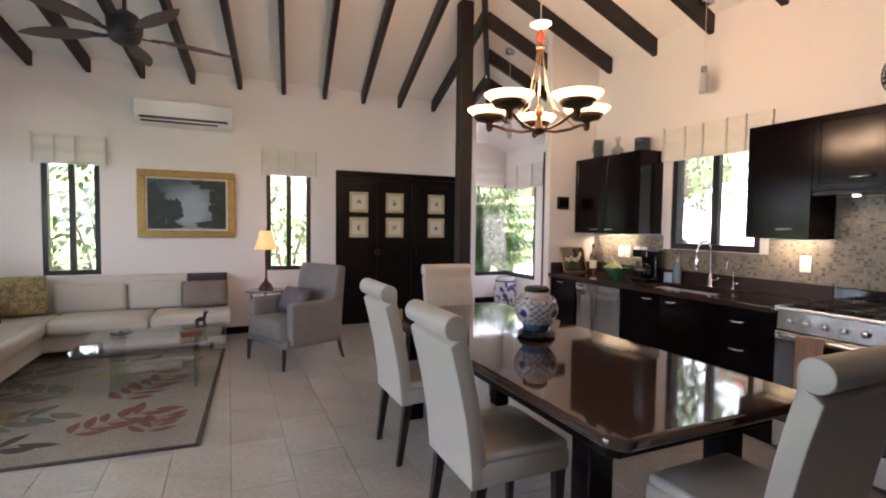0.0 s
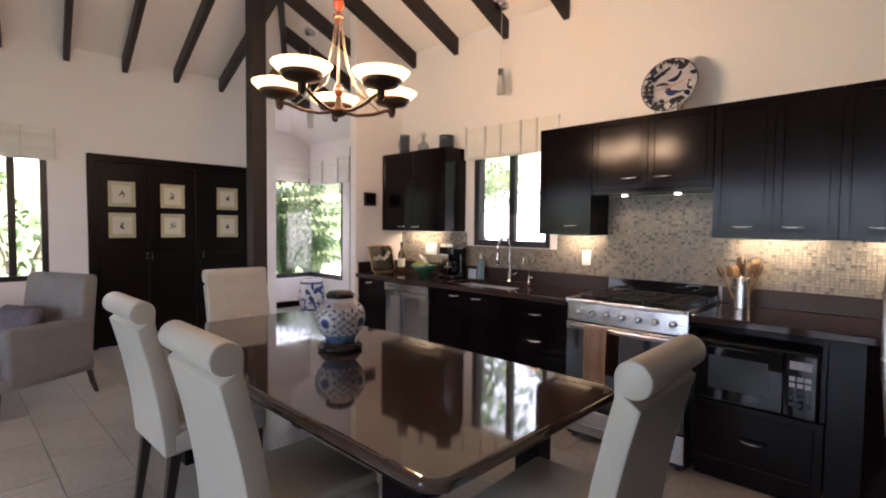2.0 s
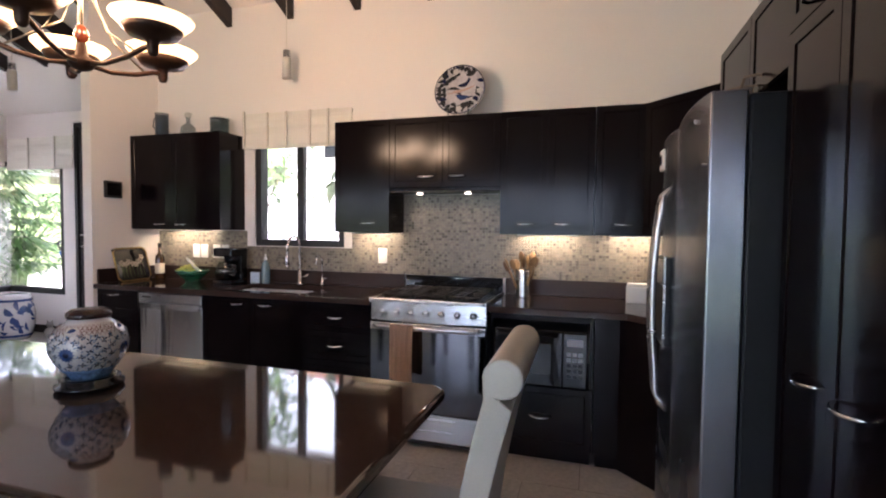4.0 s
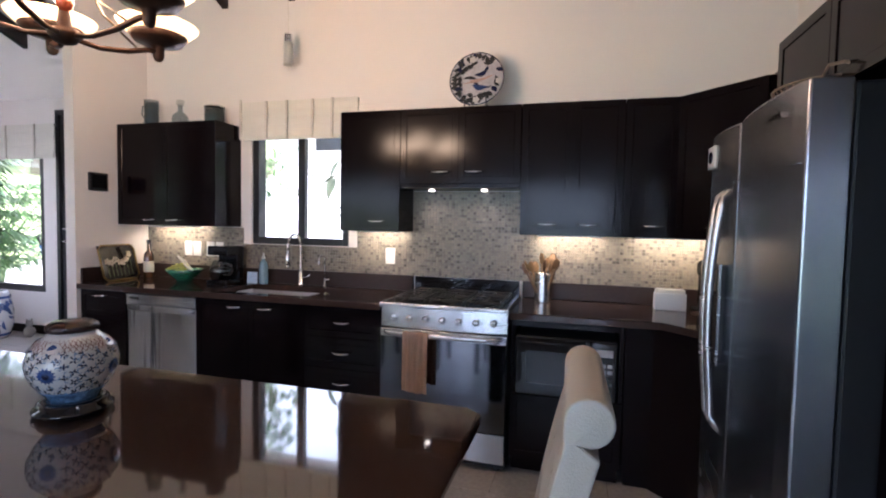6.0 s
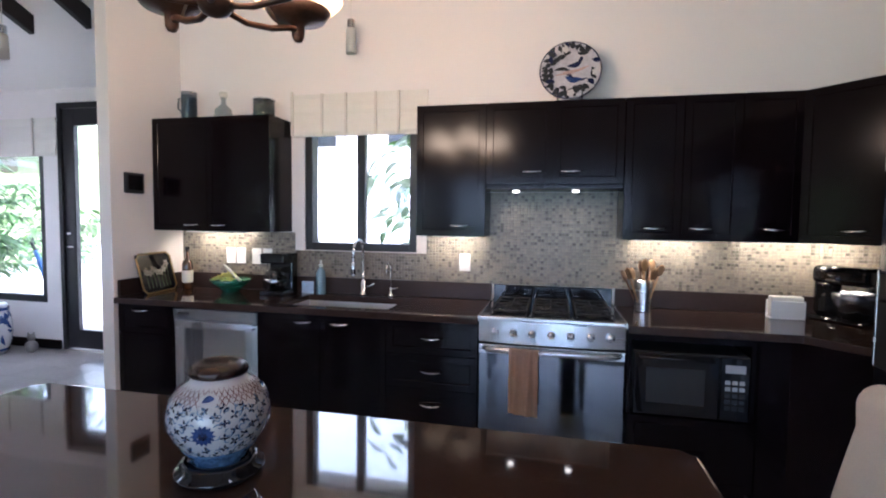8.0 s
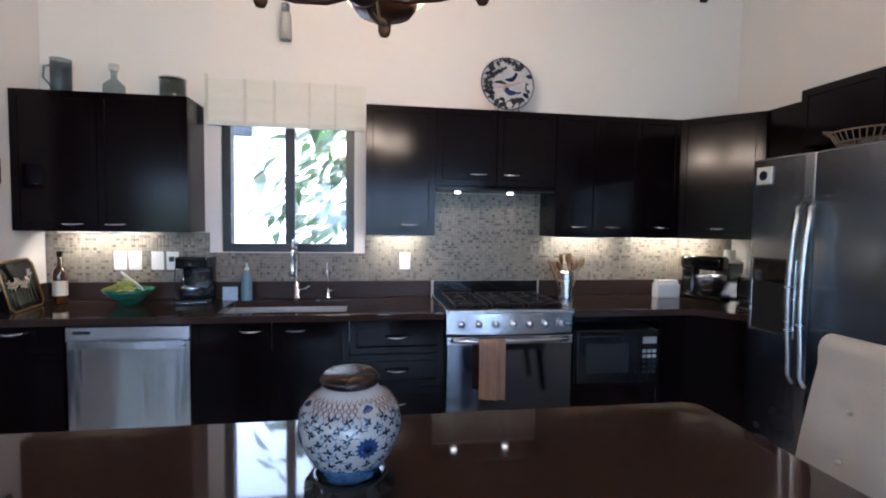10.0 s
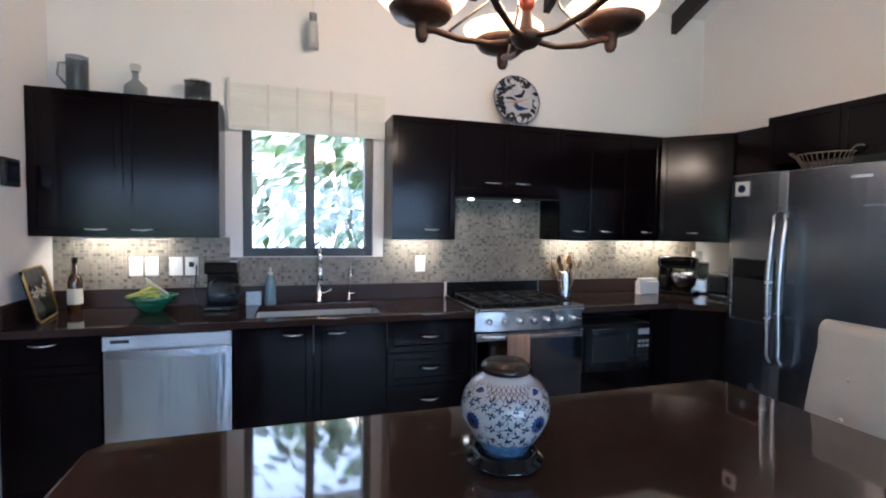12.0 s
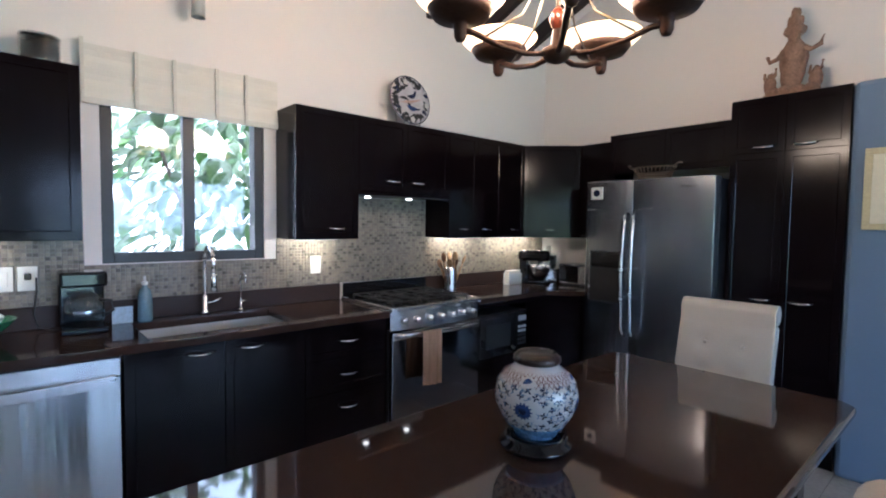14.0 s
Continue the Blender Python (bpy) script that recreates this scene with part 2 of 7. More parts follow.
def arc(cx, cz, r, a0, a1, n):
    return [(cx + r * math.cos(radians(a0 + (a1 - a0) * i / n)), cz + r * math.sin(radians(a0 + (a1 - a0) * i / n))) for i in range(n + 1)]


# ---- the house: walls, floor, ceiling ----
EX, NY = 3.79, 7.48          # kitchen wall, living-room north wall
AX, AY = 4.78, 8.67          # entry alcove's east and north walls
SY, WX, BY = 0.42, -2.6, -1.5
SLOPE, EAVE = 0.43, 2.78
NSLOPE, NZ = 0.25, 3.23      # north slope, its height over the north wall
RX = -1.1                    # ridge


def roof(x, y):
    return min(EAVE + SLOPE * min(AX - x, x - (2 * RX - AX)), NZ + NSLOPE * (NY - y))


def hip_y(x):
    """Where the north slope meets the slope above x."""
    x = x if x > RX else 2 * RX - x
    return NY - (EAVE + SLOPE * (AX - x) - NZ) / NSLOPE


def wall(name, axis, at, thick, a0, a1, top, holes=(), mat=M_WALL, label="white painted plaster wall"):
    """A wall along an axis with openings (a0, a1, z0, z1); top: height, or a function of a."""
    bm = bmesh.new()
    cuts = sorted({a0, a1, *[h[0] for h in holes], *[h[1] for h in holes]})
    for lo, hi in zip(cuts, cuts[1:]):
        gaps = sorted((h[2], h[3]) for h in holes if h[0] < hi and h[1] > lo)
        z = 0.0
        spans = []
        for g0, g1 in gaps:
            if g0 > z:
                spans.append((z, g0))
            z = g1
        spans.append((z, None))
        for z0, z1 in spans:
            t0, t1 = (top(lo), top(hi)) if callable(top) else (top, top)
            fs = box(bm, lo, 0, z0, hi, thick, 0 if z1 is None else z1)
            if z1 is None:
                for v in {v for f in fs for v in f.verts}:
                    if v.co.z == 0 and z0 > 0 or v in fs[1].verts:
                        v.co.z = t0 if v.co.x == lo else t1
    for v in bm.verts:
        a, b, z = v.co
        v.co = (a, at + b, z) if axis == "x" else (at + b, a, z)
    return tagged(part(name, bm, mat), label, "wall", kind="structure")


K_WIN = (3.235, 4.07, 1.22, 2.12)
wall("wall_kitchen", "y", EX, 0.16, SY - 0.15, 5.09, roof(EX, 3) + 0.02, [K_WIN], label="warm white plaster kitchen wall")
solid("wall_wing", M_WALL, lambda bm: box(bm, 3.17, 5.09, 0, AX, 5.18, 3.48), "white plaster wing wall beside the worktop", "wall", "structure")
wall("wall_entry_east", "y", AX, 0.16, 5.18, AY + 0.16, roof(AX, 6) + 0.02, [(6.52, 7.49, 0.0, 2.64), (7.68, AY + 0.16, 0.50, 2.2)])
wall("wall_entry_north", "x", AY, 0.16, 3.42, AX, roof(3.5, AY) + 0.02, [(4.06, AX, 0.50, 2.2)])
wall("wall_entry_west", "y", 3.42, 0.12, NY + 0.16, AY, roof(3.5, 8.0) + 0.02)
wall("wall_north", "x", NY, 0.16, WX - 0.15, 3.54, roof(0, NY) + 0.02, [(-1.845, -1.305, 0.80, 2.12), (0.49, 1.05, 0.80, 2.12), (1.38, 3.30, 0.0, 2.15)])
wall("wall_closet_back", "x", 8.1, 0.1, 1.2, 3.42, 2.9)
wall("wall_south", "x", SY - 0.15, 0.15, 0.75, EX, lambda x: roof(x, 2) + 0.02)
wall("wall_hall", "y", 0.75, 0.15, BY, SY - 0.15, roof(0.8, 1) + 0.02)
wall("wall_back", "x", BY - 0.15, 0.15, WX - 0.15, RX, lambda x: roof(x, BY) + 0.02)
wall("wall_back_east", "x", BY - 0.15, 0.15, RX, 0.9, lambda x: roof(x, BY) + 0.02)
wall("wall_west", "y", WX - 0.15, 0.15, BY, NY, lambda y: roof(WX, y) + 0.02, [(1.0, 4.2, 0.0, 2.2), (4.75, 7.0, 0.95, 2.2)])
solid("wall_niche", M_BLUEWALL, lambda bm: box(bm, 0.78, SY, 0, 1.343, 0.835, 2.285), "blue painted partition beside the tall pantry", "wall", "structure", bevel=0.03)


def ceiling(bm):
    a = (RX, hip_y(RX))
    lo, hi = 2 * RX - AX - 0.3, AX + 0.3
    e = hip_y(hi)
    for pts in (((hi, BY - 0.4), (hi, e), a, (RX, BY - 0.4)), ((hi, e), (lo, e), a), ((lo, e), (lo, BY - 0.4), (RX, BY - 0.4), a)):
        f = bm.faces.new([bm.verts.new((x, y, roof(x, y))) for x, y in pts])
        ret = bmesh.ops.extrude_face_region(bm, geom=[f])
        bmesh.ops.translate(bm, verts=[v for v in ret["geom"] if isinstance(v, bmesh.types.BMVert)], vec=(0, 0, 0.12))


solid("ceiling", M_CEIL, ceiling, "white plastered sloping ceiling under a hipped roof", "ceiling", "structure")


def beam(p0, p1, w=0.055, d=0.165):
    """A rafter whose top lies on the ceiling from p0 to p1 (plan points)."""
    bm = bmesh.new()
    a, b = Vector((*p0, roof(*p0) + 0.01)), Vector((*p1, roof(*p1) + 0.01))
    s = (b - a).cross(Vector((0, 0, 1))).normalized() * w / 2
    vs = [bm.verts.new(q) for q in (a - s, a + s, a + s - Vector((0, 0, d)), a - s - Vector((0, 0, d)), b - s, b + s, b + s - Vector((0, 0, d)), b - s - Vector((0, 0, d)))]
    for q in ((0, 1, 2, 3), (7, 6, 5, 4), (0, 4, 5, 1), (1, 5, 6, 2), (2, 6, 7, 3), (3, 7, 4, 0)):
        bm.faces.new([vs[i] for i in q])
    return tagged(part("rafter", bm, M_BEAM, bevel=0.004), "dark-stained timber rafter under the white ceiling", "rafter", "rafters of the roof")


APEX = (RX, hip_y(RX))
HIPX = (EAVE + SLOPE * AX - NZ) / SLOPE
for k in range(-11, 5):
    y = 4.907 + 0.595 * k
    if y < -1.4:
        continue
    if 0.2 < y < SY + 0.05:
        y = SY + 0.06
    x0 = EX - 0.002 if y < 5.2 else 3.95
    x1 = max(RX, HIPX - NSLOPE * (NY - y) / SLOPE) + 0.03
    if x1 < x0 - 0.1:
        beam((x0, y), (x1, y))
for k in range(-9, 3):
    x = 2.28 + 0.524 * k
    if x < WX:
        continue
    skew = 0.115
    top = NY
    while top > hip_y(x - skew * (NY - top)) + 0.04 and top > 1.5:
        top -= 0.02
    beam((x, NY - 0.002), (x - skew * (NY - top), top))
beam((3.62, hip_y(3.62)), APEX, 0.06, 0.15)
POST = (2.315, 5.44)
post = thing("timber_post", "dark-stained square timber post holding the hip rafter", "post", *POST)
boxes("shaft", M_BEAM, post, (-0.068, -0.068, 0.12, 0.068, 0.068, roof(*POST) - 0.01), bevel=0.008)
boxes("plinth", M_BEAM, post, (-0.08, -0.08, 0, 0.08, 0.08, 0.12), bevel=0.008)

# ---- kitchen ----


def pull(parent, x, y, z, w=0.13, vertical=False):
    """A bowed chrome bar handle on a front that faces -y."""
    bm = bmesh.new()
    pts = []
    for i in range(9):
        s = i / 8
        off = 0.03 * math.sin(math.pi * s) ** 0.6
        a = (s - 0.5) * w
        pts.append((x, y - off, z + a) if vertical else (x + a, y - off, z - 0.006 * math.sin(math.pi * s)))
    tube(bm, pts, [0.006 - 0.002 * abs(i / 4 - 1) for i in range(9)], 6)
    return part("handle", bm, M_CHROME, parent, "bowed chrome handle", smooth=True)


def front(bm, x0, z0, x1, z1, y, t=0.02, rail=0.055):
    """A framed door panel facing -y, its face at y."""
    fs = box(bm, x0, y, z0, x1, y + t, z1)
    if min(x1 - x0, z1 - z0) > 0.16:
        face = min(fs, key=lambda q: q.calc_center_median().y)
        bmesh.ops.recalc_face_normals(bm, faces=bm.faces[:])
        bmesh.ops.inset_region(bm, faces=[face], thickness=rail, depth=0)
        bmesh.ops.inset_region(bm, faces=[face], thickness=0.005, depth=-0.004)


def cabinet(name, label, x, y, z, turn, w, d, h, doors, toe=0.0, group="kitchen cabinets", mat=None, gap=0.004):
    """A unit whose back left foot is at x, y, z. doors: (x0, z0, x1, z1, handle x or None, handle z, name)."""
    mat = mat or M_WOOD
    c = thing(name, label, "cabinet", x, y, z, turn, group)
    dims = [(0.001, -(d - 0.021), toe, w - 0.001, -0.001, h)]
    if toe:
        dims.append((0.01, -(d - 0.07), 0, w - 0.01, -0.02, toe))
    boxes("body", mat, c, *dims)
    for x0, z0, x1, z1, hx, hz, kind in doors:
        bm = bmesh.new()
        front(bm, x0 + gap / 2, z0 + gap / 2, x1 - gap / 2, z1 - gap / 2, -d)
        dr = part(kind, bm, mat, c)
        if hx is not None:
            pull(dr, hx, -d, hz)
    return c


BASE, UP = "dark espresso wooden base cabinet under the worktop", "dark espresso wooden wall cabinet above the worktop"
DB, DU = EX - 3.20, EX - 3.505
# base run, from the wing wall southwards
cabinet("base_cabinet", BASE + " beside the dishwasher", EX, 5.088, 0, -90, 0.413, DB, 0.88, [(0.0, 0.1, 0.413, 0.69, None, 0, "door"), (0.0, 0.69, 0.413, 0.88, 0.18, 0.845, "drawer")], 0.1)
cabinet("sink_cabinet", "dark espresso wooden cabinet below the sink, doors shut", EX, 4.07, 0, -90, 0.825, DB, 0.70, [(0, 0.1, 0.4125, 0.88, 0.305, 0.835, "door"), (0.4125, 0.1, 0.825, 0.88, 0.54, 0.835, "door")], 0.1)
cabinet("drawer_cabinet", "dark espresso wooden cabinet with three drawers", EX, 3.245, 0, -90, 0.53, DB, 0.88, [(0, 0.1, 0.53, 0.49, 0.265, 0.405, "drawer"), (0, 0.49, 0.53, 0.685, 0.265, 0.595, "drawer"), (0, 0.685, 0.53, 0.88, 0.265, 0.785, "drawer")], 0.1)
mwc = cabinet("microwave_cabinet", "dark espresso wooden cabinet with a niche for the microwave", EX, 1.94, 0, -90, 0.60, DB, 0.44, [(0, 0.1, 0.60, 0.46, 0.305, 0.285, "drawer")], 0.1)
boxes("side_panel", M_WOOD, mwc, (0.001, -DB + 0.02, 0.46, 0.022, -0.002, 0.88))
boxes("side_panel", M_WOOD, mwc, (0.578, -DB + 0.02, 0.46, 0.599, -0.002, 0.88))
boxes("shelf", M_WOOD, mwc, (0.022, -DB + 0.02, 0.44, 0.578, -0.002, 0.462))
boxes("top_rail", M_WOOD, mwc, (0.022, -DB + 0.02, 0.84, 0.578, -0.002, 0.88))
# corner base with a slanting front
CO = [(EX - 0.001, SY + 0.001), (EX - 0.001, 1.335), (3.20, 1.335), (3.20, 1.20), (2.96, 0.97), (2.93, 0.97), (2.93, SY + 0.001)]
cc = thing("corner_cabinet", "dark espresso wooden corner base cabinet with a slanting front", "cabinet", group="kitchen cabinets")
bm = bmesh.new()
prism(bm, CO[::-1], 0.1, 0.88)
part("body", bm, M_WOOD, cc)
bm = bmesh.new()
prism(bm, [(3.78, 0.44), (3.78, 1.32), (3.26, 1.32), (3.26, 1.2), (3.0, 0.94), (2.95, 0.44)][::-1], 0, 0.1)
part("plinth", bm, M_WOOD, cc)


# worktop with a cut-out for the sink: one slab, a ring of faces round the hole
bm = bmesh.new()
XF = 3.165
rings = []
for z in (0.88, 0.92):
    for x0, y0, x1, y1 in ((XF, 2.715, EX - 0.002, 5.088), (3.262, 3.265, 3.66, 3.965)):
        rings.append([bm.verts.new((x, y, z)) for x, y in ((x0, y0), (x1, y0), (x1, y1), (x0, y1))])
for i in range(4):
    j = (i + 1) % 4
    bm.faces.new((rings[0][i], rings[1][i], rings[1][j], rings[0][j]))
    bm.faces.new((rings[2][i], rings[2][j], rings[3][j], rings[3][i]))
    bm.faces.new((rings[0][i], rings[0][j], rings[2][j], rings[2][i]))
    bm.faces.new((rings[1][j], rings[1][i], rings[3][i], rings[3][j]))
wt = tagged(part("worktop", bm, M_WORKTOP, bevel=0.006), "polished brown stone worktop with an undermount sink", "worktop")
boxes("upstand", M_UPSTAND, wt, (EX - 0.022, 2.715, 0.921, EX - 0.002, 5.068, 1.03), (3.20, 5.068, 0.921, EX - 0.002, 5.088, 1.03), bevel=0.003)
bm = bmesh.new()
prism(bm, [(EX - 0.002, SY + 0.002), (EX - 0.002, 1.942), (XF, 1.942), (XF, 1.17), (2.93, 0.945), (2.93, SY + 0.002)][::-1], 0.8805, 0.92)
wt2 = tagged(part("corner_worktop", bm, M_WORKTOP, bevel=0.006), "polished brown stone worktop turning the corner to the fridge", "worktop")
boxes("upstand", M_UPSTAND, wt2, (EX - 0.022, SY + 0.022, 0.921, EX - 0.002, 1.942, 1.03), (2.93, SY + 0.002, 0.921, EX - 0.002, SY + 0.022, 1.03), bevel=0.003)

# wall cabinets
cabinet("wall_cabinet", UP + ", its two doors shut", EX, 5.087, 1.35, -90, 0.917, DU, 0.78, [(0, 0, 0.437, 0.78, 0.31, 0.045, "door"), (0.437, 0, 0.917, 0.78, 0.527, 0.045, "door")])
cabinet("wall_cabinet", UP + " beside the window", EX, 3.16, 1.345, -90, 0.43, DU, 0.795, [(0, 0, 0.43, 0.795, 0.27, 0.07, "door")])
hood = cabinet("hood_cabinet", "dark espresso wooden cabinet with a cooker hood beneath", EX, 2.729, 1.66, -90, 0.783, DU, 0.48, [(0, 0.0, 0.39, 0.48, 0.27, 0.075, "door"), (0.39, 0.0, 0.783, 0.48, 0.49, 0.075, "door")])
boxes("hood_panel", M_WOOD, hood, (0.002, -DU + 0.015, -0.03, 0.781, -0.02, -0.001), bevel=0.004)
boxes("trim", M_IRON, hood, (0.002, -DU + 0.006, -0.032, 0.781, -DU + 0.0145, -0.025), label="thin dark hood trim", bevel=0.001)
for hx in (0.17, 0.53):
    bm = bmesh.new()
    lathe(bm, [(0.0, -0.037), (0.018, -0.037), (0.022, -0.031), (0.0, -0.0305)], 16, (hx, -0.12, 0))
    part("hood_lamp", bm, M_LED, hood, "small lit hood lamp")
cabinet("wall_cabinet", UP + " with two narrow doors", EX, 1.944, 1.345, -90, 0.594, DU, 0.795, [(0, 0, 0.304, 0.795, 0.165, 0.07, "door"), (0.304, 0, 0.594, 0.795, 0.405, 0.07, "door")])
cabinet("wall_cabinet", "dark espresso wooden wall cabinet with one door, beside the corner", EX, 1.349, 1.345, -90, 0.289, DU, 0.795, [(0, 0, 0.289, 0.795, 0.17, 0.07, "door")])
cw = thing("corner_wall_cabinet", "dark espresso wooden corner wall cabinet with a slanting door", "cabinet", 0, 0, 0, 0, "kitchen cabinets")
bm = bmesh.new()
prism(bm, [(EX - 0.001, SY + 0.001), (EX - 0.001, 1.059), (3.525, 1.059), (3.17, 0.725), (2.842, 0.725), (2.842, SY + 0.001)], 1.345, 2.14)
part("body", bm, M_WOOD, cw)
ang = math.degrees(math.atan2(0.725 - 1.059, 3.17 - 3.525))
L = math.hypot(0.355, 0.334)
bm = bmesh.new()
front(bm, 0.01, 0.003, L - 0.01, 0.792, -0.02)
d = part("door", bm, M_WOOD, cw)
d.matrix_local = pose(3.525, 1.059, 1.345, 0, 0, ang)
pull(d, L / 2, -0.02, 0.07)
cabinet("fridge_cabinet", "dark espresso wooden cabinet above the fridge", 2.84, SY, 1.86, 180, 0.874, 0.40, 0.31, [(0, 0, 0.437, 0.31, None, 0, "door"), (0.437, 0, 0.874, 0.31, None, 0, "door")])
PW = 0.62
pantry = cabinet("pantry", "tall dark espresso wooden pantry cupboard beside the fridge", 1.965, SY, 0, 180, PW, 0.42, 2.28, [(0, 0.1, PW / 2, 1.93, 0.205, 1.0, "door"), (PW / 2, 0.1, PW, 1.93, 0.42, 1.0, "door"), (0, 1.93, PW / 2, 2.27, 0.19, 1.965, "door"), (PW / 2, 1.93, PW, 2.27, 0.41, 1.965, "door")], 0.1)

# ---- windows and doors ----


def window(name, x, y, turn, w, z0, z1, bars=(0.5,), label="dark-framed sliding window", frame_w=0.055, depth=0.10, stiles=(True, True)):
    """A framed window in an opening; origin at its left bottom corner, facing -y, set into the wall."""
    win = thing(name, label, "window", x, y, z0, turn, kind="structure")
    h = z1 - z0
    f = frame_w
    a, b = (f if stiles[0] else 0.0), (w - f if stiles[1] else w)
    sides = [q for q, keep in zip(((0.001, 0.01, 0.001, f, depth, h - 0.001), (w - f, 0.01, 0.001, w - 0.001, depth, h - 0.001)), stiles) if keep]
    boxes("window_frame", M_FRAME, win, *sides, (a, 0.01, 0.001, b, depth, f), (a, 0.01, h - f, b, depth, h - 0.001), bevel=0.003)
    edges = [a] + [b2 * w for b2 in bars] + [b]
    for b in bars:
        boxes("mullion", M_FRAME, win, (b * w - 0.03, 0.03, f, b * w + 0.03, depth - 0.02, h - f), bevel=0.003)
    for a, b in zip(edges, edges[1:]):
        g = boxes("pane", M_GLASS, win, (a - 0.002, 0.055, f - 0.002, b + 0.002, 0.061, h - f + 0.002))
        g.visible_shadow = False
    return win


window("window_1", EX, 4.07, -90, 0.835, 1.22, 2.12, label="dark-framed sliding kitchen window above the sink")
window("window_2", -1.845, NY, 0, 0.54, 0.80, 2.12)
window("window_3", 0.49, NY, 0, 0.56, 0.80, 2.12)
window("window_4", 4.06, AY, 0, AX + 0.054 - 4.06, 0.50, 2.2, (), "dark-framed corner window of the entry, glass meeting glass", 0.07, stiles=(True, False))
window("window_5", AX, AY + 0.054, -90, AY + 0.054 - 7.68, 0.50, 2.2, (), "dark-framed corner window of the entry, glass meeting glass", 0.072, stiles=(False, True))
window("window_7", WX, 4.75, 90, 2.25, 0.95, 2.2, (0.5,), "dark-framed window behind the sofa", 0.06)
window("window_6", WX, 1.0, 90, 3.2, 0.0, 2.2, (0.5,), "wide dark-framed glass terrace door", 0.07)

dr = thing("door_1", "dark-framed glass entry door, shut", "door", AX, 7.49, 0, -90, kind="structure")
boxes("door_frame", M_FRAME, dr, (0.002, 0.0, 0.0, 0.05, 0.1, 2.635), (0.92, 0.0, 0.0, 0.968, 0.1, 2.635), (0.05, 0.0, 2.58, 0.92, 0.1, 2.635), bevel=0.003)
boxes("door_leaf", M_FRAME, dr, (0.055, 0.02, 0.02, 0.20, 0.07, 2.575), (0.77, 0.02, 0.02, 0.915, 0.07, 2.575), (0.20, 0.02, 0.02, 0.77, 0.07, 0.22), (0.20, 0.02, 2.40, 0.77, 0.07, 2.575), bevel=0.004)
g = boxes("pane", M_GLASS, dr, (0.198, 0.042, 0.218, 0.772, 0.048, 2.402))
g.visible_shadow = False
bm = bmesh.new()
tube(bm, [(0.13, 0.02, 1.12), (0.13, -0.04, 1.12), (0.22, -0.045, 1.12)], 0.010)
lathe(bm, [(0.0, 0), (0.028, 0), (0.028, 0.02), (0.0, 0.02)], 14, (0.13, 0.0, 1.25))
part("door_handle", bm, M_CHROME, dr, "chrome lever handle with a round lock", True)


def roman_blind(name, x, y, turn, w, z0, z1, tapes, label="white linen roman blind, drawn up"):
    """A folded-up blind that faces -y, hanging just before the wall."""
    b = thing(name, label, "blind", x, y, z0, turn, "roman blinds")
    h = z1 - z0
    bm = bmesh.new()
    n = 10
    prof = [(-0.022 - 0.012 * math.sin(i * 2.4) ** 2 - 0.012 * (i < 2), h * i / n) for i in range(n + 1)]
    sweep(bm, prof + [(a + 0.012, z) for a, z in prof[::-1]], 0, w)
    part("cloth", bm, M_LINEN, b, smooth=False)
    boxes("headrail", M_WHITE, b, (0.0, -0.02, h - 0.03, w, -0.002, h - 0.004))
    for t in tapes:
        boxes("tape", M_TAPE, b, (t * w - 0.008, -0.052, 0.004, t * w + 0.008, -0.038, h + (0.02 if t < 0.1 else 0.0)), label="grey woven tape")
    return b


M_TAPE = material("grey_blind_tape", (0.66, 0.63, 0.58), 0.9, vary=0.1, bump=0.1)
roman_blind("roman_blind", EX, 4.145, -90, 0.985, 2.02, 2.31, (0.004, 0.235, 0.415, 0.635, 0.80))
roman_blind("roman_blind", -1.915, NY, 0, 0.68, 2.04, 2.36, (0.012, 0.3, 0.58, 0.988))
roman_blind("roman_blind", 0.43, NY, 0, 0.69, 2.03, 2.36, (0.012, 0.3, 0.6, 0.988))
roman_blind("roman_blind", 4.0, AY, 0, 0.73, 2.13, 2.52, ())
roman_blind("roman_blind", AX, AY - 0.05, -90, 1.15, 2.08, 2.48, (0.35, 0.75))

# ---- big appliances ----
M_FRSIDE = material("dark_grey_fridge_side", (0.014, 0.014, 0.016), 0.4, vary=0.1, bump=0.02, spec=0.15)
fr = thing("fridge", "stainless steel side-by-side fridge with an ice dispenser", "fridge", 2.905, SY + 0.02, 0, 180)
boxes("body", M_FRSIDE, fr, (0.004, -0.49, 0.03, 0.902, -0.0, 1.765), bevel=0.01)
FD = 0.612


def bowed(bm, x0, z0, x1, z1, y, bulge, t=0.10, n=8):
    """A door slab whose face bows outwards a little."""
    prof = [(x0 + (x1 - x0) * i / n, y - bulge * (1 - (2 * i / n - 1) ** 2) ** 0.8) for i in range(n + 1)]
    prism(bm, prof + [(x1, y + t), (x0, y + t)], z0, z1)


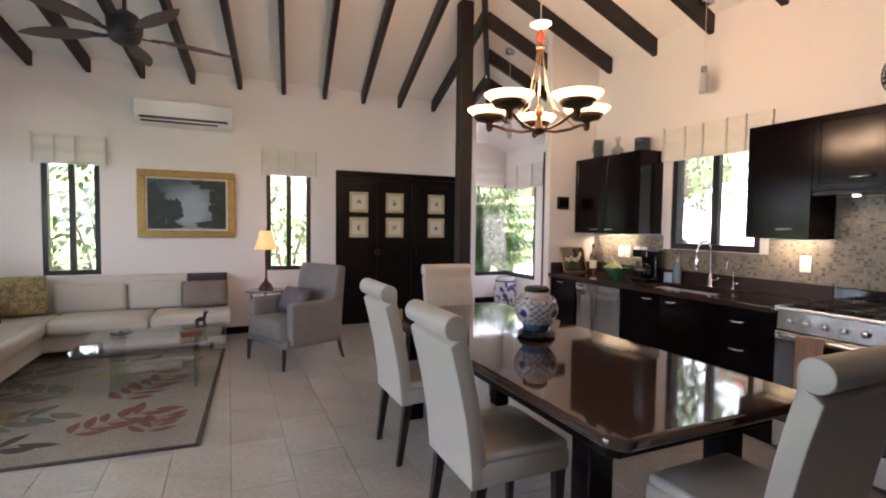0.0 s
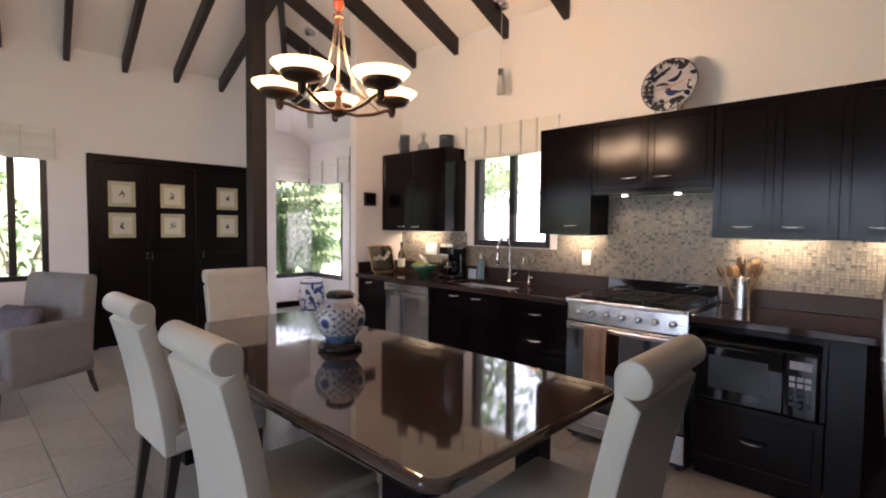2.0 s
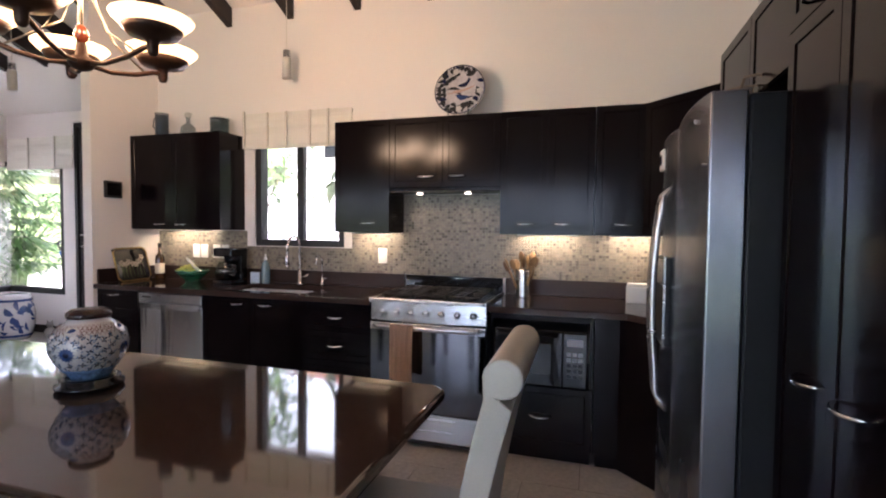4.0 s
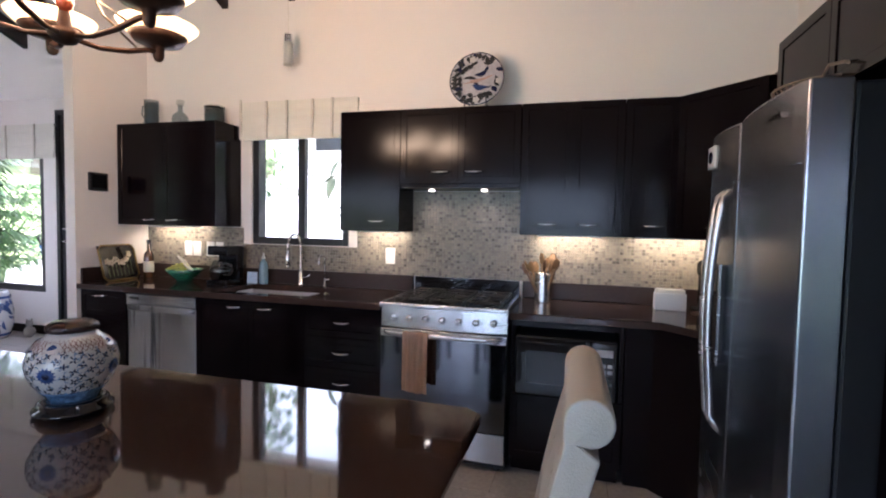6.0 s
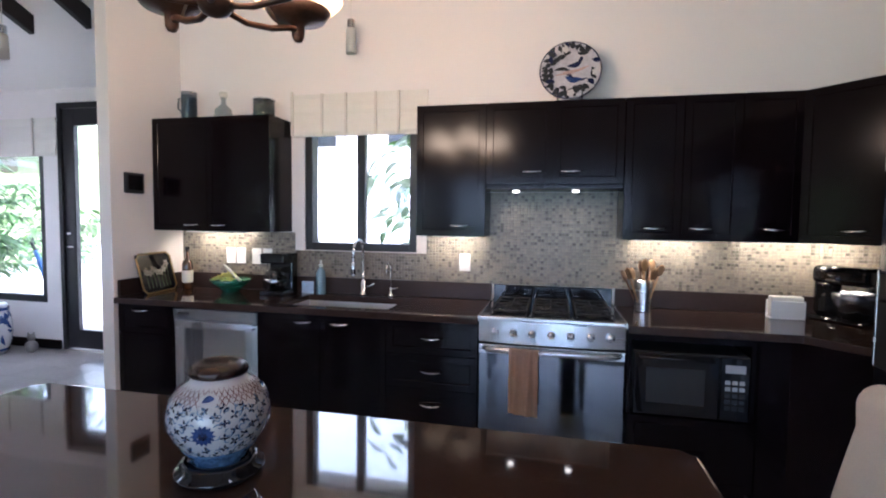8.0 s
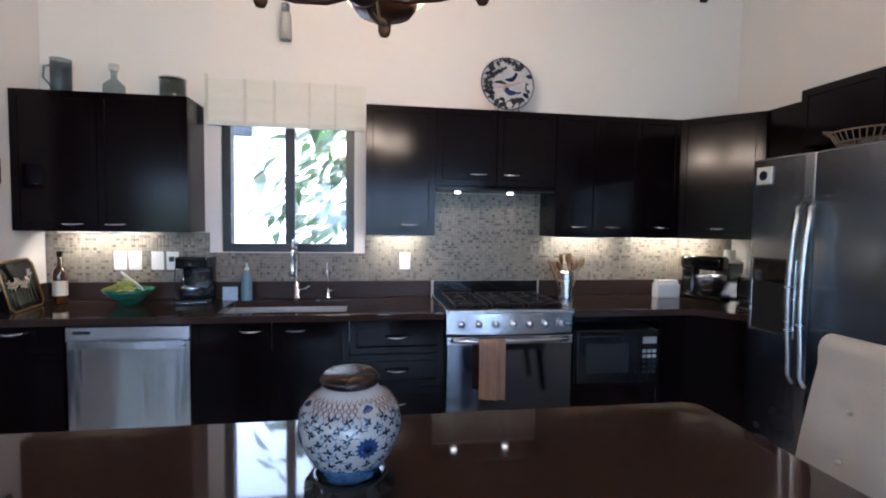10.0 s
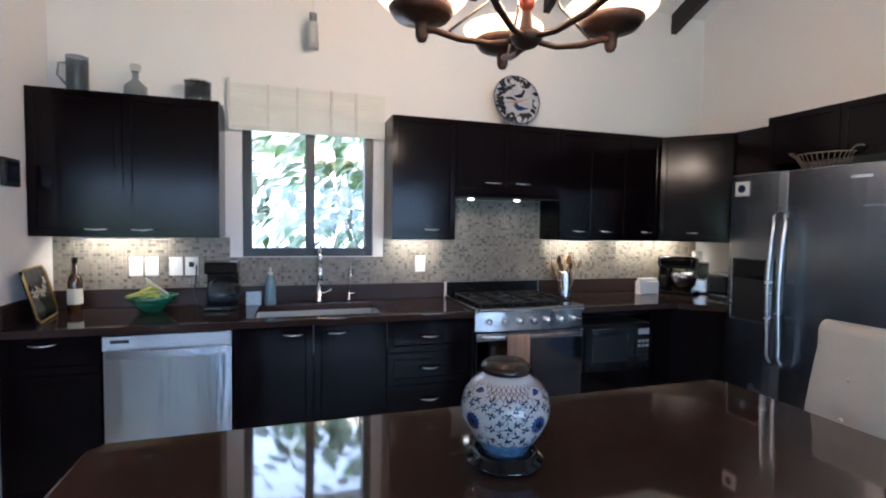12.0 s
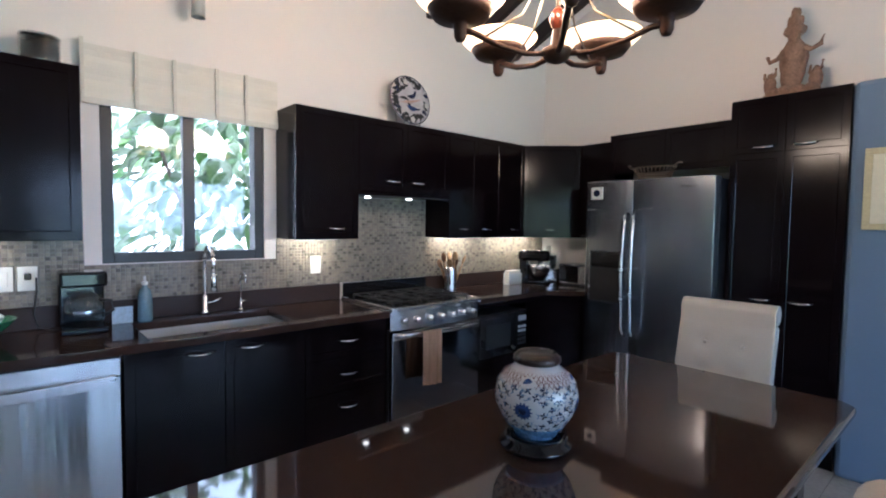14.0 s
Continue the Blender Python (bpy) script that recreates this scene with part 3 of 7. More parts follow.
for a, b, nm in ((0.002, 0.370, "freezer_door"), (0.376, 0.906, "fridge_door")):
    bm = bmesh.new()
    bowed(bm, a, 0.09, b, 1.775, -FD + 0.02, 0.022)
    dd = part(nm, bm, M_FRIDGE, fr, bevel=0.006)
    hx = b - 0.03 if a < 0.1 else a + 0.03
    bm = bmesh.new()
    tube(bm, [(hx, -FD, 0.64), (hx, -FD - 0.035, 0.67)] + [(hx, -FD - 0.045 - 0.025 * math.sin(math.pi * i / 8), 0.70 + 0.77 * i / 8) for i in range(9)] + [(hx, -FD - 0.035, 1.50), (hx, -FD, 1.53)], 0.015, 10)
    part("handle", bm, M_STEEL, dd, "long bowed steel handle", True)
    if a < 0.1:
        boxes("dispenser", M_IRON, dd, (0.065, -FD - 0.016, 0.875, 0.315, -FD + 0.02, 1.25), label="dark ice and water dispenser", bevel=0.006)
        boxes("dispenser_panel", M_BLACK, dd, (0.075, -FD - 0.019, 1.13, 0.305, -FD - 0.010, 1.24), bevel=0.003)
        boxes("dispenser_rim", M_STEEL, dd, (0.055, -FD - 0.018, 0.865, 0.325, -FD - 0.008, 0.876), (0.055, -FD - 0.018, 0.876, 0.066, -FD - 0.008, 1.255), (0.314, -FD - 0.018, 0.876, 0.325, -FD - 0.008, 1.255), bevel=0.002)
        boxes("sticker", M_WHITE, dd, (0.055, -FD - 0.010, 1.64, 0.145, -FD + 0.004, 1.73), label="small white sticker with a dark mark")
        bm = bmesh.new()
        lathe(bm, [(0, -0.002), (0.026, -0.002), (0.026, 0.002), (0, 0.002)], 12)
        mk = part("sticker_mark", bm, M_DARKBLUE, dd)
        mk.matrix_local = pose(0.1, -FD - 0.0115, 1.685, 90, 0, 0)
    else:
        boxes("badge", M_CHROME, dd, (0.70, -FD - 0.006, 1.70, 0.80, -FD + 0.012, 1.715))
fr.scale = (1.03, 1, 1.009)
for z in (1.56, ):
    boxes("door_line", M_CHROME, fr, (0.01, -FD + 0.002, z, 0.36, -FD + 0.015, z + 0.004), (0.385, -FD + 0.002, z, 0.895, -FD + 0.015, z + 0.004), label="thin bright line across the doors")
boxes("grille", M_BLACK, fr, (0.01, -0.565, 0.005, 0.9, -0.5, 0.085))

dw = thing("dishwasher", "stainless steel dishwasher under the worktop", "dishwasher", EX, 4.673, 0, -90)
boxes("body", M_IRON, dw, (0.004, -0.55, 0.02, 0.594, -0.01, 0.875))
boxes("control_strip", M_STEEL, dw, (0.002, -0.588, 0.79, 0.596, -0.551, 0.868), bevel=0.005)
bm = bmesh.new()
bowed(bm, 0.002, 0.11, 0.596, 0.785, -0.578, 0.012, 0.026)
dwd = part("door", bm, M_DISHW, dw, bevel=0.004)
bm = bmesh.new()
n = 12
prof = [(0.02 + 0.556 * i / n, -0.598 - 0.028 * math.sin(math.pi * i / n)) for i in range(n + 1)]
prism(bm, prof + [(x, y + 0.012) for x, y in prof[::-1]], 0.752, 0.797)
part("handle", bm, M_STEEL, dwd, "broad bowed steel handle", bevel=0.004)
boxes("toe_panel", M_BLACK, dw, (0.004, -0.52, 0.0, 0.594, -0.50, 0.105))
boxes("badge", M_IRON, dw, (0.04, -0.5895, 0.83, 0.12, -0.587, 0.845))

rg = thing("range_cooker", "stainless steel gas range with a glass oven door", "cooker", EX, 2.708, 0, -90)
RW = 0.757
boxes("body", M_IRON, rg, (0.003, -0.595, 0.02, RW - 0.003, -0.01, 0.90))
bm = bmesh.new()
n = 12
fx = [(RW * i / n, -0.635 - 0.03 * (1 - (2 * i / n - 1) ** 2)) for i in range(n + 1)]
prism(bm, [(x, y + 0.02) for x, y in fx] + [(RW, -0.55), (0, -0.55)], 0.79, 0.918)
part("control_panel", bm, M_STEEL, rg, bevel=0.006)
boxes("cooktop", M_BLACK, rg, (0.0, -0.62, 0.919, RW, -0.03, 0.932), bevel=0.005, label="black glass-topped cooktop")
boxes("cooktop_rim", M_STEEL, rg, (-0.004, -0.64, 0.905, 0.012, -0.03, 0.938), (RW - 0.012, -0.64, 0.905, RW + 0.004, -0.03, 0.938), (0.012, -0.655, 0.917, RW - 0.012, -0.618, 0.937), bevel=0.005)
boxes("cooktop_lid", M_BLACK, rg, (0.01, -0.034, 0.93, RW - 0.01, -0.022, 1.03), label="raised dark glass lid", bevel=0.003)
for i in range(7):
    x = 0.09 + 0.098 * i
    u = x / RW
    y = -0.615 - 0.03 * (1 - (2 * u - 1) ** 2)
    bm = bmesh.new()
    lathe(bm, [(0, 0), (0.021, 0), (0.023, 0.006), (0.019, 0.022), (0.017, 0.026), (0, 0.026)], 16)
    box(bm, -0.004, -0.018, 0.022, 0.004, 0.018, 0.034)
    k = part("knob", bm, M_CHROME, rg, "chrome burner knob", True)
    k.matrix_local = pose(x, y, 0.853, 90, 0, 0)
bm = bmesh.new()
tube(bm, [(0.01, -0.60, 0.765)] + [(RW * i / n, -0.655 - 0.03 * (1 - (2 * i / n - 1) ** 2), 0.765) for i in range(n + 1)][1:-1] + [(RW - 0.01, -0.60, 0.765)], 0.016, 8)
oven = boxes("oven_door", M_OVEN, rg, (0.005, -0.632, 0.23, RW - 0.005, -0.597, 0.783), label="dark mirror-glass oven door", bevel=0.005)
part("handle", bm, M_STEEL, oven, "curved steel oven handle", True)
boxes("oven_window_trim", M_STEEL, oven, (0.005, -0.636, 0.735, RW - 0.005, -0.628, 0.783), bevel=0.003)
boxes("warming_drawer", M_STEEL, rg, (0.005, -0.625, 0.05, RW - 0.005, -0.597, 0.222), bevel=0.006)
for gx in (0.06, 0.285, 0.51):
    bm = bmesh.new()
    a, b = gx, gx + 0.19
    for y in (-0.56, -0.32, -0.09):
        tube(bm, [(a, y, 0.955), (b, y, 0.955)], 0.006, 6)
    for x in (a, b):
        tube(bm, [(x, -0.56, 0.955), (x, -0.09, 0.955)], 0.006, 6)
    for y in (-0.44, -0.21):
        tube(bm, [(a, y, 0.955), (b, y, 0.955)], 0.005, 6)
        tube(bm, [((a + b) / 2, y - 0.09, 0.955), ((a + b) / 2, y + 0.09, 0.955)], 0.005, 6)
    for x in (a, b):
        for y in (-0.56, -0.09):
            tube(bm, [(x, y, 0.932), (x, y, 0.956)], 0.006, 6)
    part("burner_grate", bm, M_IRON, rg, "black iron burner grate")
    for y in (-0.44, -0.21):
        bm = bmesh.new()
        lathe(bm, [(0, 0.931), (0.05, 0.931), (0.046, 0.941), (0.032, 0.942), (0.032, 0.948), (0, 0.949)], 18, ((a + b) / 2, y, 0))
        part("burner", bm, M_IRON, rg)
for x in (0.05, RW - 0.05):
    bm = bmesh.new()
    tube(bm, [(x, -0.57, 0.0), (x, -0.57, 0.05)], 0.02)
    part("foot", bm, M_IRON, rg)

# ---- dining table and chairs ----
tb = thing("dining_table", "long dining table with a polished brown stone top", "table", 1.635, 3.135, 0)
TX, TY = 0.53, 1.245


def outline(hx, hy, c):
    return [(hx, -hy + c), (hx, hy - c), (hx - c, hy), (-hx + c, hy), (-hx, hy - c), (-hx, -hy + c), (-hx + c, -hy), (hx - c, -hy)]


bm = bmesh.new()
prism(bm, outline(TX, TY, 0.05), 0.71, 0.755)
part("tabletop", bm, M_STONE, tb, "polished brown stone tabletop with clipped corners", bevel=0.016, seg=4)
bm = bmesh.new()
prism(bm, outline(TX - 0.10, TY - 0.12, 0.03), 0.625, 0.7095)
part("apron", bm, M_WOOD, tb, bevel=0.004)
for sx in (-1, 1):
    for sy in (-1, 1):
        cx, cy = sx * (TX - 0.17), sy * (TY - 0.30)
        boxes("leg", M_WOOD, tb, (cx - 0.055, cy - 0.055, 0.0, cx + 0.055, cy + 0.055, 0.6245), bevel=0.008)


def dining_chair(x, y, turn, label):
    """A high-backed chair facing -y: seat block, scrolled back, tapered legs."""
    c = thing("dining_chair", label, "chair", x, y, 0, turn, "chairs round the dining table")
    w = 0.23
    bm = bmesh.new()
    box(bm, -w, -0.24, 0.36, w, 0.20, 0.46, 0.02, 2)
    box(bm, -w + 0.005, -0.235, 0.45, w - 0.005, 0.195, 0.495, 0.022, 3)
    part("seat", bm, M_LEATHER, c, "ivory leather seat", True)
    # back: leans away and rolls over at the top
    bm = bmesh.new()
    face = [(0.165 + 0.10 * s ** 1.6, 0.36 + 0.60 * s) for s in [i / 24 for i in range(25)]]
    roll = [(0.312 + 0.05 * math.cos(radians(a)), 1.014 + 0.05 * math.sin(radians(a))) for a in range(175, -115, -20)]
    rear = [(0.235 + 0.10 * s ** 1.6, 0.36 + 0.58 * s) for s in [i / 8 for i in range(8, -1, -1)]]
    prof = face + roll + rear
    nx = 22
    cols = []
    for i in range(nx + 1):
        u = -1 + 2 * i / nx
        sh = 1 - 0.03 * (abs(u) > 0.99)
        cols.append([bm.verts.new((u * (w - 0.004), a, z)) for a, z in prof])
    m = len(prof)
    for p, q in zip(cols, cols[1:]):
        for i in range(m):
            bm.faces.new((p[i], p[(i + 1) % m], q[(i + 1) % m], q[i]))
    bm.faces.new(cols[0])
    bm.faces.new(cols[-1][::-1])
    # tufted dimples in the front face
    for v in bm.verts:
        for bx in (-0.09, 0.09):
            for bz in (0.68, 0.84):
                dd = math.hypot(v.co.x - bx, v.co.z - bz)
                if dd < 0.08 and v.co.y < 0.168 + 0.10 * max(0, (v.co.z - 0.36) / 0.60) ** 1.6:
                    v.co.y += 0.02 * (1 - dd / 0.08) ** 2
    bk = part("backrest", bm, M_LEATHER, c, "tufted ivory leather back with a rolled top", True, bevel=0.012, seg=3)
    for bx in (-0.09, 0.09):
        for bz in (0.68, 0.84):
            s = (bz - 0.36) / 0.60
            bm = bmesh.new()
            bmesh.ops.create_icosphere(bm, subdivisions=1, radius=0.011, matrix=Matrix.Translation((bx, 0.165 + 0.10 * s ** 1.6 + 0.012, bz)))
            part("button", bm, M_LEATHER, bk, smooth=True)
    for sx in (-1, 1):
        for y0, splay in ((-0.20, 0.0), (0.185, 0.05)):
            bm = bmesh.new()
            vs = []
            for z, r, dy in ((0.362, 0.024, 0), (0.0, 0.015, splay)):
                vs.append([bm.verts.new((sx * (w - 0.035) + i * r, y0 + dy + j * r, z)) for i, j in ((-1, -1), (1, -1), (1, 1), (-1, 1))])
            bm.faces.new(vs[0][::-1])
            bm.faces.new(vs[1])
            for i in range(4):
                bm.faces.new((vs[0][i], vs[0][(i + 1) % 4], vs[1][(i + 1) % 4], vs[1][i]))
            part("leg", bm, M_LEG, c, "tapered dark wooden leg", bevel=0.003)
    return c


CH = "ivory leather dining chair"
ch = dining_chair(1.14, 2.67, 90, CH + " with a rolled back beside the table")
copy_thing(ch, pose(1.17, 3.63, 0, 0, 0, 91))
tagged(copy_thing(ch, pose(1.83, 4.46, 0, 0, 0, 0)), CH + ", at one head of the table")
tagged(copy_thing(ch, pose(1.69, 1.875, 0, 0, 0, 181)), CH + ", tucked under the head of the table")

# ---- floor ----
fl = solid("floor", M_GROUT, lambda bm: box(bm, WX - 0.1, BY - 0.1, -0.12, AX + 0.1, AY + 0.1, -0.004), "cream stone tile floor with grey joints", "floor", "structure")

# ---- backsplash ----
MX, MZ = 0.0215, 0.0195


def mosaic(name, y0, y1, z0, z1, seed):
    """Small stone tiles on a grout bed, each a little proud and uneven."""
    rnd = random.Random(seed)
    verts, faces = [], []
    ny, nz = int((y1 - y0) / MX), int((z1 - z0) / MZ)
    sy, sz = (y1 - y0) / ny, (z1 - z0) / nz
    for j in range(nz):
        for i in range(ny):
            a, b, c, d = y0 + i * sy + 0.001, y0 + (i + 1) * sy - 0.001, z0 + j * sz + 0.001, z0 + (j + 1) * sz - 0.001
            x = EX - 0.0085 - rnd.random() * 0.0012
            e = 0.0015
            k = len(verts)
            verts += [(EX - 0.0055, a, c), (EX - 0.0055, b, c), (EX - 0.0055, b, d), (EX - 0.0055, a, d), (x, a + e, c + e), (x, b - e, c + e), (x, b - e, d - e), (x, a + e, d - e)]
            faces += [(k + 4, k + 7, k + 6, k + 5), (k, k + 4, k + 5, k + 1), (k + 1, k + 5, k + 6, k + 2), (k + 2, k + 6, k + 7, k + 3), (k + 3, k + 7, k + 4, k)]
    me = bpy.data.meshes.new(name)
    me.from_pydata(verts, [], faces)
    me.materials.append(M_MOSAIC)
    ob = new(name, me)
    ob.parent = splash
    tagged(ob, kind="stuff")


M_MOSAIC = material("grey_beige_stone_mosaic", (0.225, 0.205, 0.168), 0.32, vary=0.14, scale=20, fine=150, bump=0.1)
nt = M_MOSAIC.node_tree
geo, ramp, mulc = nt.nodes.new("ShaderNodeNewGeometry"), nt.nodes.new("ShaderNodeValToRGB"), nt.nodes.new("ShaderNodeMix")
mulc.data_type, mulc.blend_type = "RGBA", "MULTIPLY"
mulc.inputs["Factor"].default_value = 1.0
els = ramp.color_ramp.elements
els[0].position, els[0].color = 0.0, (0.34, 0.32, 0.32, 1)
els[1].position, els[1].color = 1.0, (1.25, 1.22, 1.15, 1)
for pos, col in ((0.10, (0.50, 0.48, 0.47, 1)), (0.24, (0.82, 0.80, 0.79, 1)), (0.55, (1.0, 1.0, 0.98, 1)), (0.85, (1.12, 1.08, 1.0, 1))):
    e = els.new(pos)
    e.color = col
nt.links.new(geo.outputs["Random Per Island"], ramp.inputs["Fac"])
src = shader(M_MOSAIC).inputs["Base Color"].links[0].from_socket
nt.links.new(src, mulc.inputs[6])
nt.links.new(ramp.outputs["Color"], mulc.inputs[7])
nt.links.new(mulc.outputs[2], shader(M_MOSAIC).inputs["Base Color"])


def bed(bm):
    for a, b, c, d in ((4.145, 5.086, 1.03, 1.344), (3.162, 4.145, 1.03, 1.216), (2.73, 3.162, 1.03, 1.344), (1.944, 2.73, 1.03, 1.629), (SY + 0.002, 1.944, 1.03, 1.344)):
        box(bm, EX - 0.006, a, c, EX - 0.0005, b, d)


splash = solid("backsplash", M_GROUT, bed, "small grey and beige stone mosaic behind the worktop", "backsplash", "structure")
mosaic("mosaic_tiles", 4.145, 5.086, 1.03, 1.344, 1)
mosaic("mosaic_tiles", 3.162, 4.145, 1.03, 1.216, 2)
mosaic("mosaic_tiles", 2.73, 3.162, 1.03, 1.344, 3)
mosaic("mosaic_tiles", 1.944, 2.73, 1.03, 1.629, 4)
mosaic("mosaic_tiles", SY + 0.022, 1.944, 1.03, 1.344, 5)

# lamps under the wall cabinets and in the hood
for a, b in ((4.50, 4.95), (2.80, 3.09), (1.45, 1.85), (0.62, 1.25)):
    lamp("cabinet_light", "AREA", look((3.685, (a + b) / 2, 1.333), (3.78, (a + b) / 2, 1.18)) @ pose(0, 0, 0, 0, 0, 90), 4.4 * (b - a), (1.0, 0.76, 0.44), 0.06, b - a)
    boxes_ob = solid("cabinet_light_strip", M_WHITE, lambda bm: box(bm, 3.66, a, 1.3365, 3.74, b, 1.3448), "slim light strip under the wall cabinet", "lamp", group="cabinet lights")
for hy in (2.729 - 0.17, 2.729 - 0.53):
    lamp("hood_light", "SPOT", look((EX - 0.12, hy, 1.615), (EX - 0.13, hy, 0.9)), 0.55, (1.0, 0.82, 0.58), 0.02, spot=120)

# ---- sink and taps ----
sk = thing("sink", "undermount stainless steel kitchen sink", "sink", 0, 0, 0)
boxes("basin", M_SATIN, sk, (3.25, 3.255, 0.712, 3.67, 3.975, 0.716), (3.248, 3.255, 0.716, 3.261, 3.975, 0.9), (3.661, 3.255, 0.716, 3.674, 3.975, 0.9), (3.261, 3.251, 0.716, 3.661, 3.264, 0.9), (3.261, 3.966, 0.716, 3.661, 3.979, 0.9))
bm = bmesh.new()
lathe(bm, [(0, 0.717), (0.035, 0.717), (0.04, 0.720), (0, 0.7205)], 18, (3.48, 3.6, 0))
part("drain", bm, M_CHROME, sk)
fc = thing("faucet", "tall chrome gooseneck kitchen faucet with a spring", "faucet", 3.735, 3.60, 0.92)
bm = bmesh.new()
lathe(bm, [(0.026, 0), (0.026, 0.012), (0.018, 0.02), (0.017, 0.10), (0.012, 0.105)], 16)
tube(bm, [(0, 0, 0.09), (0, 0, 0.30)] + [(-0.085 + 0.085 * math.cos(radians(a)), 0, 0.30 + 0.085 * math.sin(radians(a))) for a in range(15, 181, 15)] + [(-0.17, 0, 0.24)], 0.011, 10)
part("spout", bm, M_CHROME, fc, smooth=True)
bm = bmesh.new()
lathe(bm, [(0.011, 0.15), (0.017, 0.16), (0.017, 0.235), (0.011, 0.245)], 14, (-0.17, 0, 0))
part("spray_head", bm, M_CHROME, fc, smooth=True)
bm = bmesh.new()
for k in range(14):
    lathe(bm, [(0.0105, -0.004), (0.0155, 0), (0.0105, 0.004)], 12, (0, 0, 0.13 + 0.012 * k))
part("spring", bm, M_CHROME, fc, smooth=True)
bm = bmesh.new()
tube(bm, [(0, -0.015, 0.06), (0, -0.05, 0.065), (-0.01, -0.085, 0.085)], 0.006, 8)
part("lever", bm, M_CHROME, fc, smooth=True)
tp = thing("filter_tap", "slim chrome drinking-water tap", "faucet", 3.74, 3.40, 0.92)
bm = bmesh.new()
lathe(bm, [(0.018, 0), (0.018, 0.01), (0.009, 0.02), (0.008, 0.06)], 14)
tube(bm, [(0, 0, 0.05), (0, 0, 0.19)] + [(-0.045 + 0.045 * math.cos(radians(a)), 0, 0.19 + 0.045 * math.sin(radians(a))) for a in range(20, 181, 20)] + [(-0.09, 0, 0.17)], 0.006, 8)
part("spout", bm, M_CHROME, tp, smooth=True)
bm = bmesh.new()
tube(bm, [(0, 0, 0.05), (0, -0.04, 0.055)], 0.005, 6)
part("lever", bm, M_CHROME, tp, smooth=True)

# ---- sockets and small wall things ----


def socket(y, z, label, plug=False):
    s = thing("power_outlet", label, "outlet", EX - 0.0095, y, z, -90, "wall outlets")
    boxes("plate", M_WHITE, s, (-0.037, -0.007, -0.058, 0.037, -0.0002, 0.058), bevel=0.003)
    boxes("insert", M_WHITE, s, (-0.018, -0.010, -0.034, 0.018, -0.0072, 0.034), bevel=0.002)
    if plug:
        boxes("plug", M_IRON, s, (-0.013, -0.035, -0.004, 0.013, -0.0102, 0.026), bevel=0.004, label="black plug")
    return s


for y in (4.665, 4.58, 4.45):
    socket(y, 1.165, "white plastic wall outlet on the mosaic")
socket(4.362, 1.165, "white plastic wall outlet with a black plug", True)
socket(2.896, 1.165, "white plastic wall switch on the mosaic")
bm = bmesh.new()
tube(bm, [(EX - 0.04, 4.362, 1.17), (EX - 0.06, 4.362, 1.10), (EX - 0.05, 4.375, 1.0), (EX - 0.06, 4.36, 0.935), (EX - 0.10, 4.32, 0.928), (EX - 0.12, 4.27, 0.928)], 0.004, 6)
cord_mesh = bm
th = thing("wall_control", "dark square wall control panel on the wing wall", "control panel", 3.265, 5.09, 1.60)
boxes("case", M_IRON, th, (0, -0.022, 0, 0.15, -0.0005, 0.135), bevel=0.006)
boxes("screen", M_BLACK, th, (0.018, -0.0245, 0.02, 0.132, -0.0222, 0.118))

# ---- things on the worktop ----
ZT = 0.9205
tray = thing("painted_tray", "black tray painted with pale irises, leaning on the wall", "tray", 3.44, 5.075, ZT, 0)
bm = bmesh.new()
box(bm, -0.17, -0.006, 0.0, 0.17, 0.006, 0.27, 0.004, 1)
panel = part("panel", bm, M_BLACK, tray)
rim = bmesh.new()
pts = [(-0.172, -0.008, 0.03), (-0.172, -0.008, 0.24), (-0.14, -0.008, 0.272), (0.14, -0.008, 0.272), (0.172, -0.008, 0.24), (0.172, -0.008, 0.03), (0.14, -0.008, 0.002), (-0.14, -0.008, 0.002), (-0.172, -0.008, 0.03)]
tube(rim, pts, 0.006, 6)
part("rim", rim, M_GOLD, tray, "gilt rim", True)
M_IRIS = material("cream_painted_petal", (0.55, 0.50, 0.42), 0.4, vary=0.2, bump=0.0)
M_STALK = material("painted_green_stalk", (0.10, 0.14, 0.05), 0.4, vary=0.2, bump=0.0)
rnd = random.Random(4)
for k in range(7):
    fx, fz = -0.11 + 0.037 * k, 0.13 + 0.07 * rnd.random()
    bm = bmesh.new()
    for a in range(5):
        an = a * 1.256 + k
        c = Vector((fx + 0.016 * math.cos(an), -0.0075, fz + 0.016 * math.sin(an)))
        u, v = Vector((math.cos(an), 0, math.sin(an))) * 0.015, Vector((-math.sin(an), 0, math.cos(an))) * 0.008
        bm.faces.new([bm.verts.new(c + q) for q in (u, v, -u, -v)])
    part("painted_flower", bm, M_IRIS, tray)
    boxes("painted_stalk", M_STALK, tray, (fx - 0.002, -0.0072, 0.03, fx + 0.002, -0.0066, fz - 0.01))
tray.matrix_world = pose(3.45, 4.985, ZT + 0.004, -14, 0, 8)

bt = thing("liquor_bottle", "amber liquor bottle with a pale label", "bottle", 3.64, 4.93, ZT)
M_AMBER = material("amber_bottle_glass", (0.05, 0.02, 0.006), 0.06, vary=0.2, bump=0.0, coat=0.5)
bm = bmesh.new()
lathe(bm, [(0, 0), (0.034, 0), (0.037, 0.005), (0.037, 0.17), (0.032, 0.20), (0.014, 0.225), (0.0125, 0.285), (0, 0.285)], 20)
part("bottle_body", bm, M_AMBER, bt, smooth=True)
bm = bmesh.new()
lathe(bm, [(0.015, 0.28), (0.015, 0.31), (0, 0.31)], 16)
part("cap", bm, M_BLACK, bt)
bm = bmesh.new()
